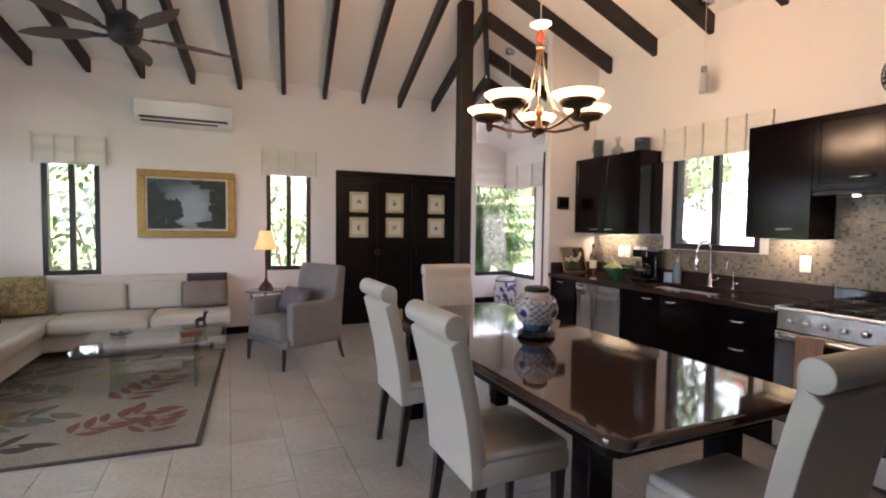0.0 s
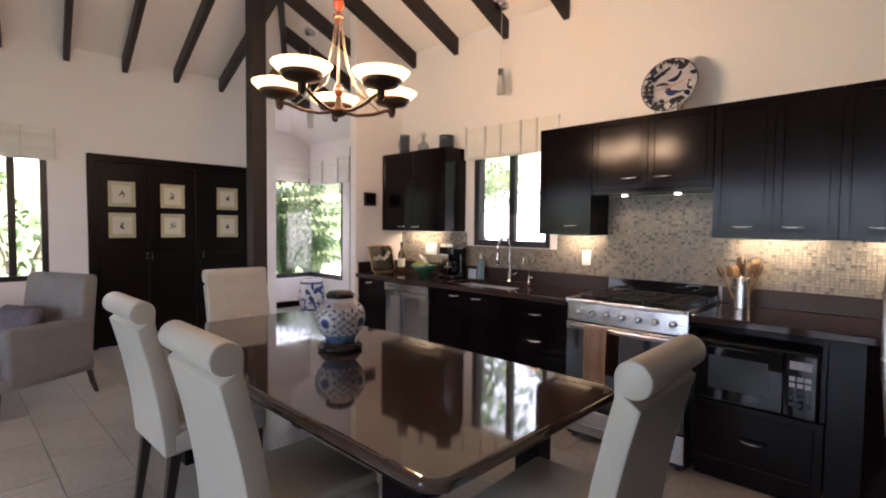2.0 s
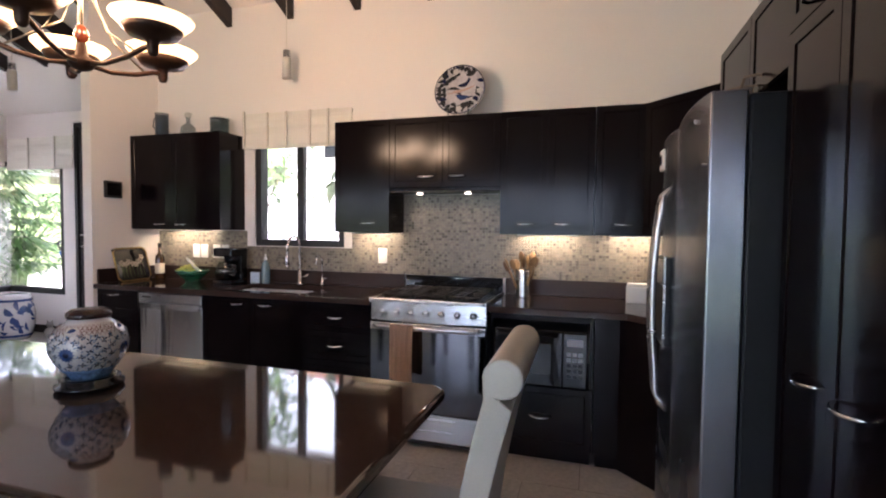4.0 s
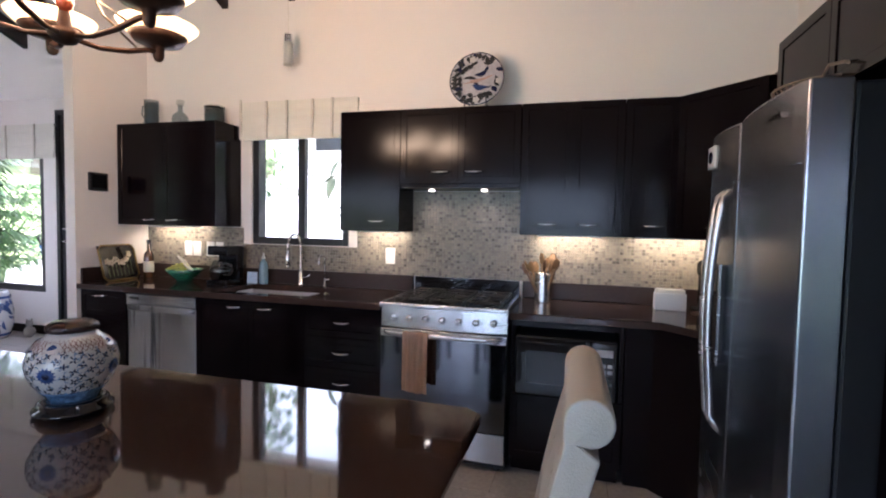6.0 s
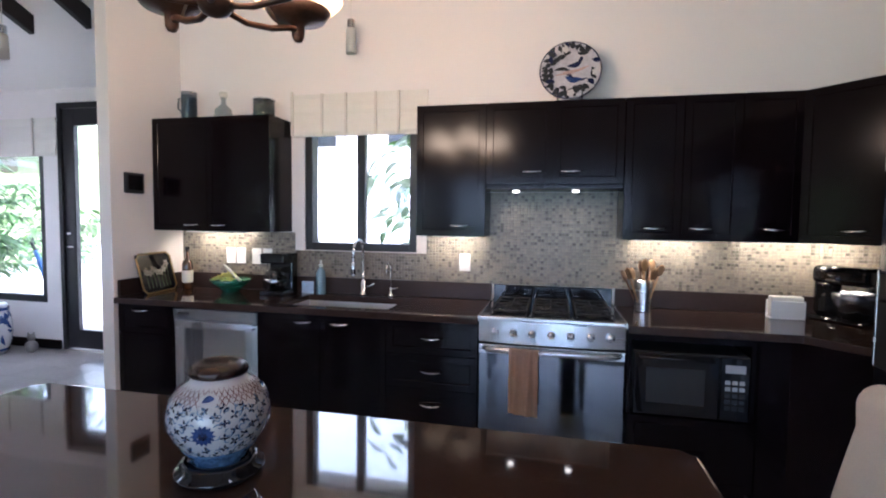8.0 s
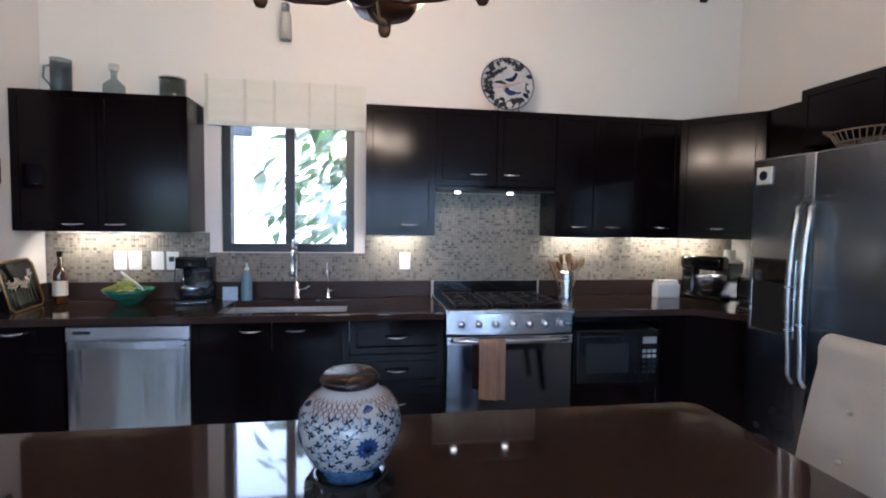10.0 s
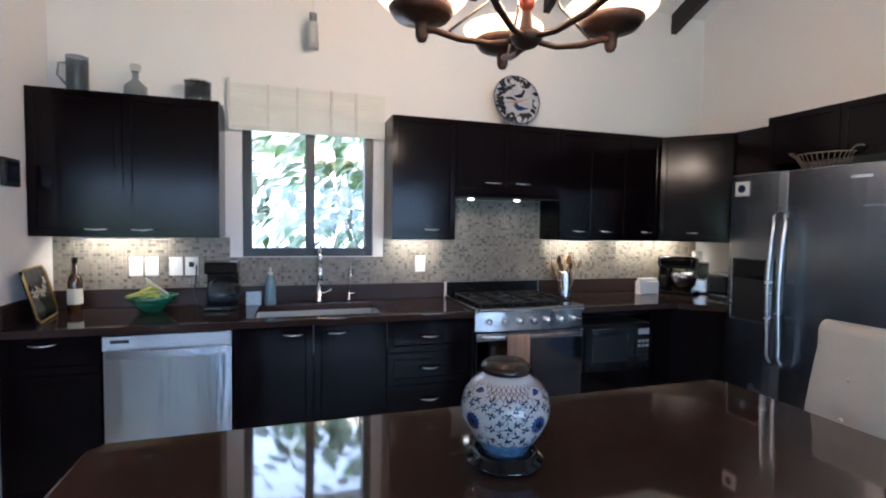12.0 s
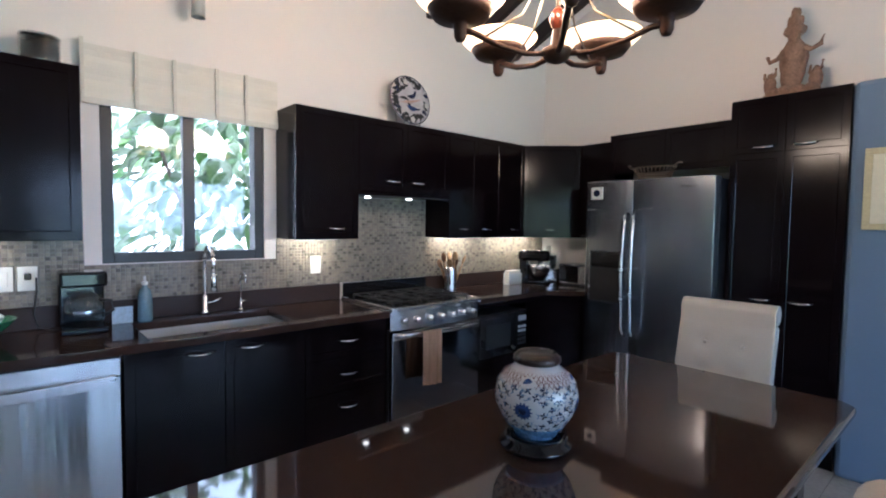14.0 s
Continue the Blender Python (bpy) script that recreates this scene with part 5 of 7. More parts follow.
def patches(name, mat, outlines):
    bm = bmesh.new()
    for o in outlines:
        f = [bm.verts.new(p) for p in o]
        c = bm.verts.new(sum((v.co for v in f), Vector()) / len(f) * 1.0)
        cr = math.hypot(c.co.x, c.co.y)
        k = (vr(min(max(c.co.z, 0.037), 0.239)) + 0.0016) / max(cr, 1e-4)
        c.co.x, c.co.y = c.co.x * k, c.co.y * k
        for i in range(len(f)):
            bm.faces.new((f[i], f[(i + 1) % len(f)], c))
    return part(name, bm, mat, vs, smooth=False)


def star(r, n=14, inner=0.72):
    return [((r if i % 2 == 0 else r * inner) * math.cos(math.pi * i / n), (r if i % 2 == 0 else r * inner) * math.sin(math.pi * i / n)) for i in range(2 * n)]


for k in range(4):
    patches("blossom", M_BLUE, [wrap(star(0.026), 0.35 + k * math.pi / 2, 0.135)])
    patches("blossom_heart", M_DARKBLUE, [wrap([(x * 1.0, y) for x, y in star(0.011, 8)], 0.35 + k * math.pi / 2, 0.135)])
rnd = random.Random(9)
sprig, vine = [], []
for row, z in enumerate((0.080, 0.096, 0.112, 0.128, 0.144, 0.160, 0.176, 0.190)):
    for k in range(17):
        a = 2 * math.pi * (k + 0.5 * (row % 2)) / 17
        if min(abs((a - 0.35 - j * math.pi / 2 + math.pi) % (2 * math.pi) - math.pi) for j in range(4)) * 0.108 < 0.034 and 0.10 < z < 0.17:
            continue
        tw0 = rnd.uniform(0, 90)
        for q in range(4):
            sprig.append(wrap(leaf(0.0055 * math.cos(radians(tw0 + 90 * q)), 0.0055 * math.sin(radians(tw0 + 90 * q)), 0.011, 0.0024, tw0 + 90 * q, 0, 4), a, z + rnd.uniform(-0.003, 0.003)))
        for q in range(4):
            vine.append(wrap(leaf(rnd.uniform(-0.016, 0.016), rnd.uniform(-0.007, 0.007), rnd.uniform(0.010, 0.018), 0.0007, rnd.uniform(-80, 80), rnd.choice((-0.005, 0.005)), 5), a, z))
tagged(patches("painted_sprig", M_DARKBLUE, sprig), kind="stuff")
tagged(patches("vines", M_WASH, vine), kind="stuff")
band = []
for k in range(40):
    a = 2 * math.pi * k / 40
    band.append(wrap([(0, 0.0), (0.006, 0.009), (0, 0.018), (-0.006, 0.009)], a, 0.198))
tagged(patches("lattice", M_RUST, [wrap(leaf(0, 0, 0.03, 0.0011, an, 0, 3), 2 * math.pi * k / 44, zz) for k in range(44) for an in (50, 130) for zz in (0.204, 0.216)]), kind="stuff")
for k in range(4):
    patches("medallion", M_PORCELAIN, [[(x * 1.014, y * 1.014, z + 0.0008) for x, y, z in wrap([(0.024 * math.cos(i * 0.3142), 0.0125 * math.sin(i * 0.3142)) for i in range(20)], 0.42 + k * math.pi / 2, 0.207)]])
    patches("medallion_bird", M_BLUE, [[(x * 1.034, y * 1.034, z + 0.0016) for x, y, z in wrap(leaf(0, 0, 0.030, 0.006, 10, 0.003), 0.42 + k * math.pi / 2, 0.207)]])
bm = bmesh.new()
lathe(bm, [(0.0625, 0.0375), (0.0655, 0.05), (0.0765, 0.066), (0.084, 0.075), (0.083, 0.0755), (0.062, 0.05)], 48)
part("foot_band", bm, M_WASH, vs, "blue glazed foot band", True)
bm = bmesh.new()
lathe(bm, [(0.0, 0.2405), (0.062, 0.2405), (0.066, 0.248), (0.064, 0.258), (0.052, 0.268), (0.030, 0.271), (0, 0.271)], 32)
part("lid", bm, M_ROSEWOOD, vs, "pierced dark wooden lid", True)
vs.scale = (1.13, 1.13, 1.115)

# ---- lamps of the room ----
CX, CY, CZ = 1.68, 3.165, 1.945
chn = thing("chandelier", "bronze five-armed chandelier with lit alabaster bowls", "chandelier", CX, CY, CZ)
M_RED = material("amber_red_glass_bead", (0.17, 0.035, 0.012), 0.12, vary=0.3, bump=0.0, coat=0.5)
bm = bmesh.new()
lathe(bm, [(0, -0.012), (0.012, -0.008), (0.03, 0.0), (0.045, 0.02), (0.045, 0.035), (0.02, 0.05), (0.014, 0.10), (0, 0.10)], 20)
part("hub", bm, M_BRONZE, chn, smooth=True)
bm = bmesh.new()
lathe(bm, [(0.008, 0.10), (0.02, 0.115), (0.026, 0.135), (0.018, 0.16), (0.007, 0.175)], 16)
part("bead", bm, M_RED, chn, "amber red glass bead", True)
bm = bmesh.new()
tube(bm, [(0, 0, 0.1), (0, 0, 0.62)], 0.006, 8)
part("stem", bm, M_BRASS, chn, smooth=True)
bm = bmesh.new()
lathe(bm, [(0.012, 0.515), (0.026, 0.52), (0.026, 0.535), (0.010, 0.54), (0.012, 0.56), (0.03, 0.585), (0.024, 0.62), (0.008, 0.64), (0, 0.64)], 18)
part("bead", bm, M_RED, chn, "amber red glass bead", True)
bm = bmesh.new()
lathe(bm, [(0, 0.645), (0.03, 0.648), (0.062, 0.668), (0.062, 0.676), (0, 0.682)], 24)
part("ceiling_rose", bm, M_WHITE, chn, "small white ceiling rose", True)
bm = bmesh.new()
tube(bm, [(0, 0, 0.68), (0, 0, (roof(CX, CY) - CZ + 0.01) / 0.92)], 0.004, 6)
part("cord", bm, M_TAPE, chn)
chn.scale = (1, 1, 0.92)
RA = 0.30
for k in range(5):
    a = radians(60 + 72 * k)
    c, s = math.cos(a), math.sin(a)
    bm = bmesh.new()
    tube(bm, [(0.03 * c, 0.03 * s, 0.02), (0.10 * c, 0.10 * s, 0.015), (0.19 * c, 0.19 * s, 0.035), (0.26 * c, 0.26 * s, 0.065), (RA * c, RA * s, 0.07)], [0.009, 0.009, 0.010, 0.010, 0.012], 8)
    part("arm", bm, M_BRONZE, chn, smooth=True)
    bm = bmesh.new()
    tube(bm, [(0.012 * c, 0.012 * s, 0.53), (0.03 * c, 0.03 * s, 0.40), (0.055 * c, 0.055 * s, 0.26), (0.11 * c, 0.11 * s, 0.14), (0.22 * c, 0.22 * s, 0.06)], 0.004, 6)
    part("rod", bm, M_BRASS, chn, "thin brass rod", True)
    o = (RA * c, RA * s, 0)
    bm = bmesh.new()
    lathe(bm, [(0, 0.03), (0.012, 0.035), (0.018, 0.048), (0.02, 0.085), (0.034, 0.094), (0.08, 0.106), (0.098, 0.132), (0.096, 0.135), (0.03, 0.105), (0, 0.104)], 24, o)
    part("dish", bm, M_BRONZE, chn, "bronze dish", True)
    bm = bmesh.new()
    lathe(bm, [(0.075, 0.116), (0.103, 0.138), (0.13, 0.166), (0.134, 0.174), (0.129, 0.174), (0.10, 0.144), (0.073, 0.122), (0.0, 0.119), (0, 0.116)], 28, o)
    part("bowl", bm, M_BOWL, chn, "lit alabaster glass bowl", True)
    lamp("chandelier_lamp", "POINT", Matrix.Translation((CX + RA * c, CY + RA * s, CZ + 0.24)), 8.8, WARM, 0.11)

M_FAN = material("woven_brown_fan_blade", (0.075, 0.05, 0.04), 0.6, vary=0.3, scale=9, fine=70, bump=0.3)
fan = thing("ceiling_fan", "brown ceiling fan with leaf-shaped blades, at rest", "fan", -0.62, 4.90, 2.74)
bm = bmesh.new()
lathe(bm, [(0, -0.09), (0.05, -0.085), (0.09, -0.06), (0.11, 0.0), (0.115, 0.08), (0.08, 0.12), (0.03, 0.15), (0, 0.15)], 24)
part("motor", bm, M_IRON, fan, smooth=True)
bm = bmesh.new()
tube(bm, [(0, 0, 0.14), (0, 0, roof(-0.62, 4.90) - 2.74 + 0.005)], 0.014, 8)
part("downrod", bm, M_IRON, fan)
for k in range(5):
    bm = bmesh.new()
    prof = leaf(0.45, 0, 0.58, 0.075, 0, 0.0, 14)
    prism(bm, prof[::-1], 0.0, 0.012)
    b = part("blade", bm, M_FAN, fan, bevel=0.003)
    b.matrix_local = pose(0, 0, -0.02, 0, 0, 14 + 72 * k) @ pose(0, 0, 0, 9, 0, 0)
    bm = bmesh.new()
    box(bm, 0.09, -0.02, -0.008, 0.22, 0.02, -0.001)
    b2 = part("blade_bracket", bm, M_IRON, fan)
    b2.matrix_local = pose(0, 0, -0.02, 0, 0, 14 + 72 * k) @ pose(0, 0, 0, 9, 0, 0)


def spotlight(x, y):
    z = roof(x, y)
    s = thing("ceiling_spotlight", "small lit spotlight set into the ceiling", "spotlight", x, y, z, 0, "ceiling spotlights")
    bm = bmesh.new()
    lathe(bm, [(0, -0.03), (0.028, -0.03), (0.028, -0.022), (0, -0.022)], 14)
    part("lens", bm, M_LED, s)
    bm = bmesh.new()
    lathe(bm, [(0.03, -0.032), (0.042, -0.03), (0.042, 0.03), (0.03, 0.03)], 16)
    part("ring", bm, M_WHITE, s)
    lamp("spotlight_lamp", "SPOT", look((x, y, z - 0.04), (x, y - 0.2, 0)), 3, (1.0, 0.85, 0.65), 0.03, spot=100)


spotlight(-1.771, 7.03)
spotlight(-0.53, 6.98)


M_FROST = material("frosted_white_glass", (0.78, 0.78, 0.76), 0.3, vary=0.05, bump=0.0)
shader(M_FROST).inputs["Transmission Weight"].default_value = 0.5


def pendant(x, y, z):
    p = thing("pendant_lamp", "small glass pendant lamp on a thin cord, unlit", "pendant lamp", x, y, z, 0, "pendant lamps")
    h = roof(x, y) - z
    bm = bmesh.new()
    lathe(bm, [(0.055, h - 0.03), (0.06, h - 0.012), (0.06, h + 0.02), (0, h + 0.02)], 22)
    part("ceiling_rose", bm, M_STEEL, p, smooth=True)
    bm = bmesh.new()
    tube(bm, [(0, 0, 0.05), (0, 0, h - 0.02)], 0.0025, 6)
    part("cord", bm, M_TAPE, p)
    bm = bmesh.new()
    lathe(bm, [(0.008, 0.06), (0.024, 0.055), (0.026, 0.05), (0.026, -0.05), (0.022, -0.055), (0, -0.055)], 18)
    part("socket", bm, M_STEEL, p, "brushed steel socket", True)
    bm = bmesh.new()
    lathe(bm, [(0.028, 0.0), (0.032, -0.02), (0.034, -0.16), (0.031, -0.16), (0.029, -0.02), (0.026, 0.0)], 20)
    part("glass_shade", bm, M_FROST, p, "frosted glass tube", smooth=True)


pendant(3.626, 3.645, 2.685)
pendant(3.12, 5.86, 2.62)

# ---- living room ----
clo = thing("closet", "dark espresso built-in closet with framed prints on its doors", "closet", 1.38, NY, 0)
boxes("closet_frame", M_CLOSET, clo, (0.002, -0.02, 0, 0.07, 0.10, 2.148), (1.80, -0.02, 0, 1.918, 0.10, 2.148), (0.07, -0.02, 2.07, 1.80, 0.10, 2.148), (1.10, -0.012, 0.0, 1.15, 0.10, 2.07), bevel=0.004)
for a, b, hx in ((0.072, 0.582, 0.555), (0.586, 1.098, 0.612), (1.152, 1.798, 1.18)):
    bm = bmesh.new()
    box(bm, a, 0.004, 0.015, b, 0.04, 2.066)
    d = part("door", bm, M_CLOSET, clo)
    for z0, z1 in ((0.10, 1.03), (1.12, 1.98)):
        boxes("panel", M_CLOSET, d, (a + 0.06, -0.004, z0, b - 0.06, 0.0035, z1), bevel=0.004)
    bm = bmesh.new()
    tube(bm, [(hx, 0.004, 0.98), (hx, -0.03, 0.985), (hx, -0.03, 1.055), (hx, 0.004, 1.06)], 0.006, 8)
    part("handle", bm, M_CHROME, d, "small chrome handle", True)
M_PRINTF = material("cream_gilt_frame", (0.50, 0.44, 0.26), 0.5, vary=0.15, bump=0.1)
for x in (1.70, 2.22, 2.865):
    for z in (1.722, 1.372):
        f = thing("framed_print", "small botanical print in a cream gilt frame", "picture", x, NY - 0.006, z, 0, "prints on the closet")
        boxes("frame", M_PRINTF, f, (-0.13, -0.018, -0.14, -0.095, 0.0, 0.14), (0.095, -0.018, -0.14, 0.13, 0.0, 0.14), (-0.095, -0.018, 0.10, 0.095, 0.0, 0.14), (-0.095, -0.018, -0.14, 0.095, 0.0, -0.10), bevel=0.003)
        boxes("mount", M_PAPER, f, (-0.094, -0.008, -0.099, 0.094, -0.001, 0.099))
        bm = bmesh.new()
        rr = random.Random(int(x * 100 + z * 1000))
        for q in range(5):
            lf = leaf(rr.uniform(-0.02, 0.02), rr.uniform(-0.03, 0.03), rr.uniform(0.03, 0.07), 0.006, rr.uniform(40, 140))
            bm.faces.new([bm.verts.new((px, -0.0095, pz)) for px, pz in lf])
        part("drawing", bm, M_IRON, f)

pt = thing("landscape_painting", "landscape painting of dark trees in a gilt frame", "painting", -0.94, NY, 1.225)
PWD, PHT = 1.055, 0.805
bm = bmesh.new()
for x0, z0, x1, z1 in ((0, 0, PWD, 0.085), (0, PHT - 0.085, PWD, PHT), (0, 0.085, 0.085, PHT - 0.085), (PWD - 0.085, 0.085, PWD, PHT - 0.085)):
    box(bm, x0, -0.05, z0, x1, -0.001, z1)
part("gilt_frame", bm, M_GOLD, pt, "carved gilt frame", bevel=0.012, seg=3)
boxes("slip", M_PAPER, pt, (0.085, -0.03, 0.085, 0.105, -0.004, PHT - 0.085), (PWD - 0.105, -0.03, 0.085, PWD - 0.085, -0.004, PHT - 0.085), (0.105, -0.03, 0.085, PWD - 0.105, -0.004, 0.105), (0.105, -0.03, PHT - 0.105, PWD - 0.105, -0.004, PHT - 0.085))
M_SKYPAINT = material("painted_grey_green_sky", (0.26, 0.31, 0.33), 0.45, vary=0.5, scale=2.6, fine=14, bump=0.05)
pn, pll = M_SKYPAINT.node_tree.nodes, M_SKYPAINT.node_tree.links
ptc, pmap, pgr, pns = pn.new("ShaderNodeTexCoord"), pn.new("ShaderNodeMapping"), pn.new("ShaderNodeTexGradient"), pn.new("ShaderNodeTexNoise")
pmap.inputs["Location"].default_value, pmap.inputs["Scale"].default_value = (-1.45, 0, -0.88), (2.6, 2.6, 2.6)
pgr.gradient_type = "SPHERICAL"
pns.inputs["Scale"].default_value, pns.inputs["Detail"].default_value = 7.0, 5
pll.new(ptc.outputs["Object"], pmap.inputs["Vector"])
pll.new(pmap.outputs[0], pgr.inputs["Vector"])
pll.new(ptc.outputs["Object"], pns.inputs["Vector"])
pmu, prm = pn.new("ShaderNodeMath"), pn.new("ShaderNodeValToRGB")
pmu.operation = "MULTIPLY_ADD"
pmu.inputs[1].default_value = 0.5
pll.new(pns.outputs["Fac"], pmu.inputs[0])
pll.new(pgr.outputs["Fac"], pmu.inputs[2])
prm.color_ramp.elements[0].position, prm.color_ramp.elements[0].color = 0.2, (0.045, 0.075, 0.095, 1)
prm.color_ramp.elements[1].position, prm.color_ramp.elements[1].color = 1.1 / 1.2, (0.36, 0.42, 0.45, 1)
pll.new(pmu.outputs[0], prm.inputs["Fac"])
pll.new(prm.outputs["Color"], shader(M_SKYPAINT).inputs["Base Color"])
M_TREEPAINT = material("painted_dark_foliage", (0.022, 0.032, 0.028), 0.5, vary=0.6, scale=11, fine=40, bump=0.1)
boxes("canvas", M_SKYPAINT, pt, (0.105, -0.018, 0.105, PWD - 0.105, -0.005, PHT - 0.105))
rnd = random.Random(21)
for cx, cz, rx, rz in ((0.20, 0.32, 0.14, 0.22), (0.35, 0.32, 0.12, 0.15), (0.40, 0.36, 0.07, 0.09), (0.16, 0.54, 0.07, 0.12), (0.91, 0.46, 0.09, 0.22), (0.80, 0.64, 0.16, 0.055), (0.65, 0.67, 0.09, 0.03), (0.84, 0.50, 0.08, 0.10), (0.80, 0.36, 0.05, 0.05), (0.88, 0.25, 0.10, 0.14), (0.78, 0.16, 0.17, 0.045), (0.30, 0.14, 0.18, 0.04)):
    bm = bmesh.new()
    ring = []
    for i in range(120):
        a = 2 * math.pi * i / 120
        k = 1 + 0.10 * math.sin(5 * a + cx * 9) + 0.06 * math.sin(13 * a + cz * 20) + 0.05 * math.sin(29 * a + cx * 50) + 0.08 * rnd.uniform(-1, 1)
        ring.append(bm.verts.new((min(max(cx + rx * k * math.cos(a), 0.107), PWD - 0.107), -0.0190 - 0.0004 * cz - 0.0003 * cx, min(max(cz + rz * k * math.sin(a), 0.107), PHT - 0.107))))
    bm.faces.new(ring)
    part("painted_tree", bm, M_TREEPAINT, pt)

ac = thing("air_conditioner", "white split air conditioner on the wall", "air conditioner", -0.93, NY, 2.535)
bm = bmesh.new()
sweep(bm, [(-0.001, 0.0), (-0.001, 0.285), (-0.17, 0.285), (-0.20, 0.27), (-0.205, 0.09), (-0.17, 0.02), (-0.10, 0.0)], 0.0, 1.02)
part("case", bm, M_WHITE, ac, bevel=0.008)
boxes("vent", M_IRON, ac, (0.05, -0.207, 0.065, 0.97, -0.19, 0.09), label="dark air outlet")
boxes("vent", M_IRON, ac, (0.06, -0.186, 0.028, 0.86, -0.165, 0.046), label="dark air outlet")
boxes("flap", M_WHITE, ac, (0.05, -0.205, 0.05, 0.97, -0.175, 0.062))

so = thing("corner_sofa", "white leather corner sofa with low arms", "sofa", 0, 0, 0)


def cushion(name, x0, y0, z0, x1, y1, z1, r, mat, parent, label=""):
    bm = bmesh.new()
    box(bm, x0, y0, z0, x1, y1, z1)
    return part(name, bm, mat, parent, label, True, bevel=r, seg=4)


cushion("base", -2.42, 6.78, 0.08, -0.05, 7.42, 0.27, 0.03, M_SOFA, so)
cushion("base", -2.42, 4.70, 0.08, -1.66, 6.779, 0.27, 0.03, M_SOFA, so)
cushion("seat_cushion", -1.62, 6.66, 0.272, -0.74, 7.22, 0.42, 0.05, M_SOFA, so)
cushion("seat_cushion", -0.73, 6.66, 0.272, 0.05, 7.22, 0.42, 0.05, M_SOFA, so)
cushion("seat_cushion", -2.22, 6.66, 0.272, -1.63, 7.22, 0.42, 0.05, M_SOFA, so)
cushion("seat_cushion", -2.22, 4.68, 0.272, -1.60, 6.655, 0.42, 0.05, M_SOFA, so)
cushion("back_cushion", -1.70, 7.20, 0.40, -1.02, 7.36, 0.72, 0.06, M_SOFA, so)
cushion("back_cushion", -1.01, 7.20, 0.40, -0.42, 7.36, 0.74, 0.06, M_SOFA, so)
cushion("backrest", -2.44, 7.30, 0.2, 0.0, 7.44, 0.80, 0.05, M_SOFA, so)
cushion("backrest", -2.46, 4.70, 0.2, -2.20, 7.295, 0.76, 0.05, M_SOFA, so)
for x, y in ((-0.15, 6.85), (-0.15, 7.35), (-1.75, 4.8), (-2.35, 4.8), (-2.35, 7.3)):
    boxes("foot", M_IRON, so, (x - 0.025, y - 0.025, 0, x + 0.025, y + 0.025, 0.082))


def pillow(x, y, z, turn, tilt, w, h, mat, label):
    bm = bmesh.new()
    n = 12
    lay = []
    for sgn in (-1, 1):
        g = []
        for i in range(n + 1):
            row = []
            for j in range(n + 1):
                u, v = 2 * i / n - 1, 2 * j / n - 1
                t = 0.075 * ((1 - u ** 4) * (1 - v ** 4)) ** 0.6
                pin = 1 - 0.06 * (u * u * v * v)
                row.append(bm.verts.new((u * w / 2 * (1 - 0.05 * (1 - v * v)) * pin, sgn * t, h / 2 + v * h / 2 * (1 - 0.05 * (1 - u * u)) * pin)))
            g.append(row)
        lay.append(g)
    for g, flip in ((lay[0], False), (lay[1], True)):
        for i in range(n):
            for j in range(n):
                q = [g[i][j], g[i + 1][j], g[i + 1][j + 1], g[i][j + 1]]
                bm.faces.new(q[::-1] if flip else q)
    bmesh.ops.remove_doubles(bm, verts=bm.verts[:], dist=1e-5)
    p = part("pillow", bm, mat, smooth=True)
    p.matrix_world = pose(x, y, z, tilt, 0, turn)
    return tagged(p, label, "pillow", "sofa pillows")


M_PAT = material("gold_patterned_cushion", (0.30, 0.25, 0.13), 0.85, vary=0.75, scale=16, fine=50, bump=0.3)
M_TAUPE = material("taupe_cushion_cloth", (0.24, 0.20, 0.165), 0.9, vary=0.15, fine=140, bump=0.3)
M_DARKC = material("dark_brown_cushion", (0.05, 0.04, 0.045), 0.9, vary=0.4, scale=12, fine=100, bump=0.3)
M_FUR = material("mauve_grey_fur", (0.12, 0.105, 0.125), 0.95, vary=0.5, scale=20, fine=150, bump=1.0)
pillow(-1.92, 6.98, 0.424, 20, -18, 0.52, 0.44, M_PAT, "gold patterned square pillow on the sofa")
pillow(-2.02, 6.45, 0.424, 68, -16, 0.48, 0.44, M_DARKC, "dark patterned square pillow on the sofa")
pillow(-0.22, 7.08, 0.424, 0, -14, 0.52, 0.32, M_TAUPE, "taupe oblong pillow on the sofa")
pillow(-0.20, 7.24, 0.46, 0, -8, 0.46, 0.36, M_DARKC, "dark brown pillow behind the taupe one")

arm = thing("armchair", "grey woven fabric armchair with dark wooden legs", "armchair", 0.66, 6.02, 0, -64)
cushion("seat", -0.30, -0.36, 0.26, 0.30, 0.28, 0.46, 0.045, M_GREY, arm)
cushion("seat_rail", -0.37, -0.32, 0.20, 0.37, 0.34, 0.30, 0.02, M_GREY, arm)
for s in (-1, 1):
    cushion("arm", min(s * 0.285, s * 0.385), -0.28, 0.22, max(s * 0.285, s * 0.385), 0.33, 0.64, 0.035, M_GREY, arm)
bm = bmesh.new()
sweep(bm, [(0.20, 0.22), (0.225, 0.50), (0.29, 0.94), (0.32, 0.97), (0.37, 0.98), (0.405, 0.95), (0.37, 0.60), (0.345, 0.22)], -0.345, 0.345)
part("backrest", bm, M_GREY, arm, smooth=True, bevel=0.03, seg=3)
for x in (-0.33, 0.33):
    for y, dy in ((-0.32, -0.01), (0.32, 0.06)):
        bm = bmesh.new()
        tube(bm, [(x, y, 0.21), (x, y + dy * 0.4, 0.10), (x, y + dy, 0.0)], [0.028, 0.024, 0.018], 4)
        part("leg", bm, M_LEG, arm, "tapered dark wooden leg")
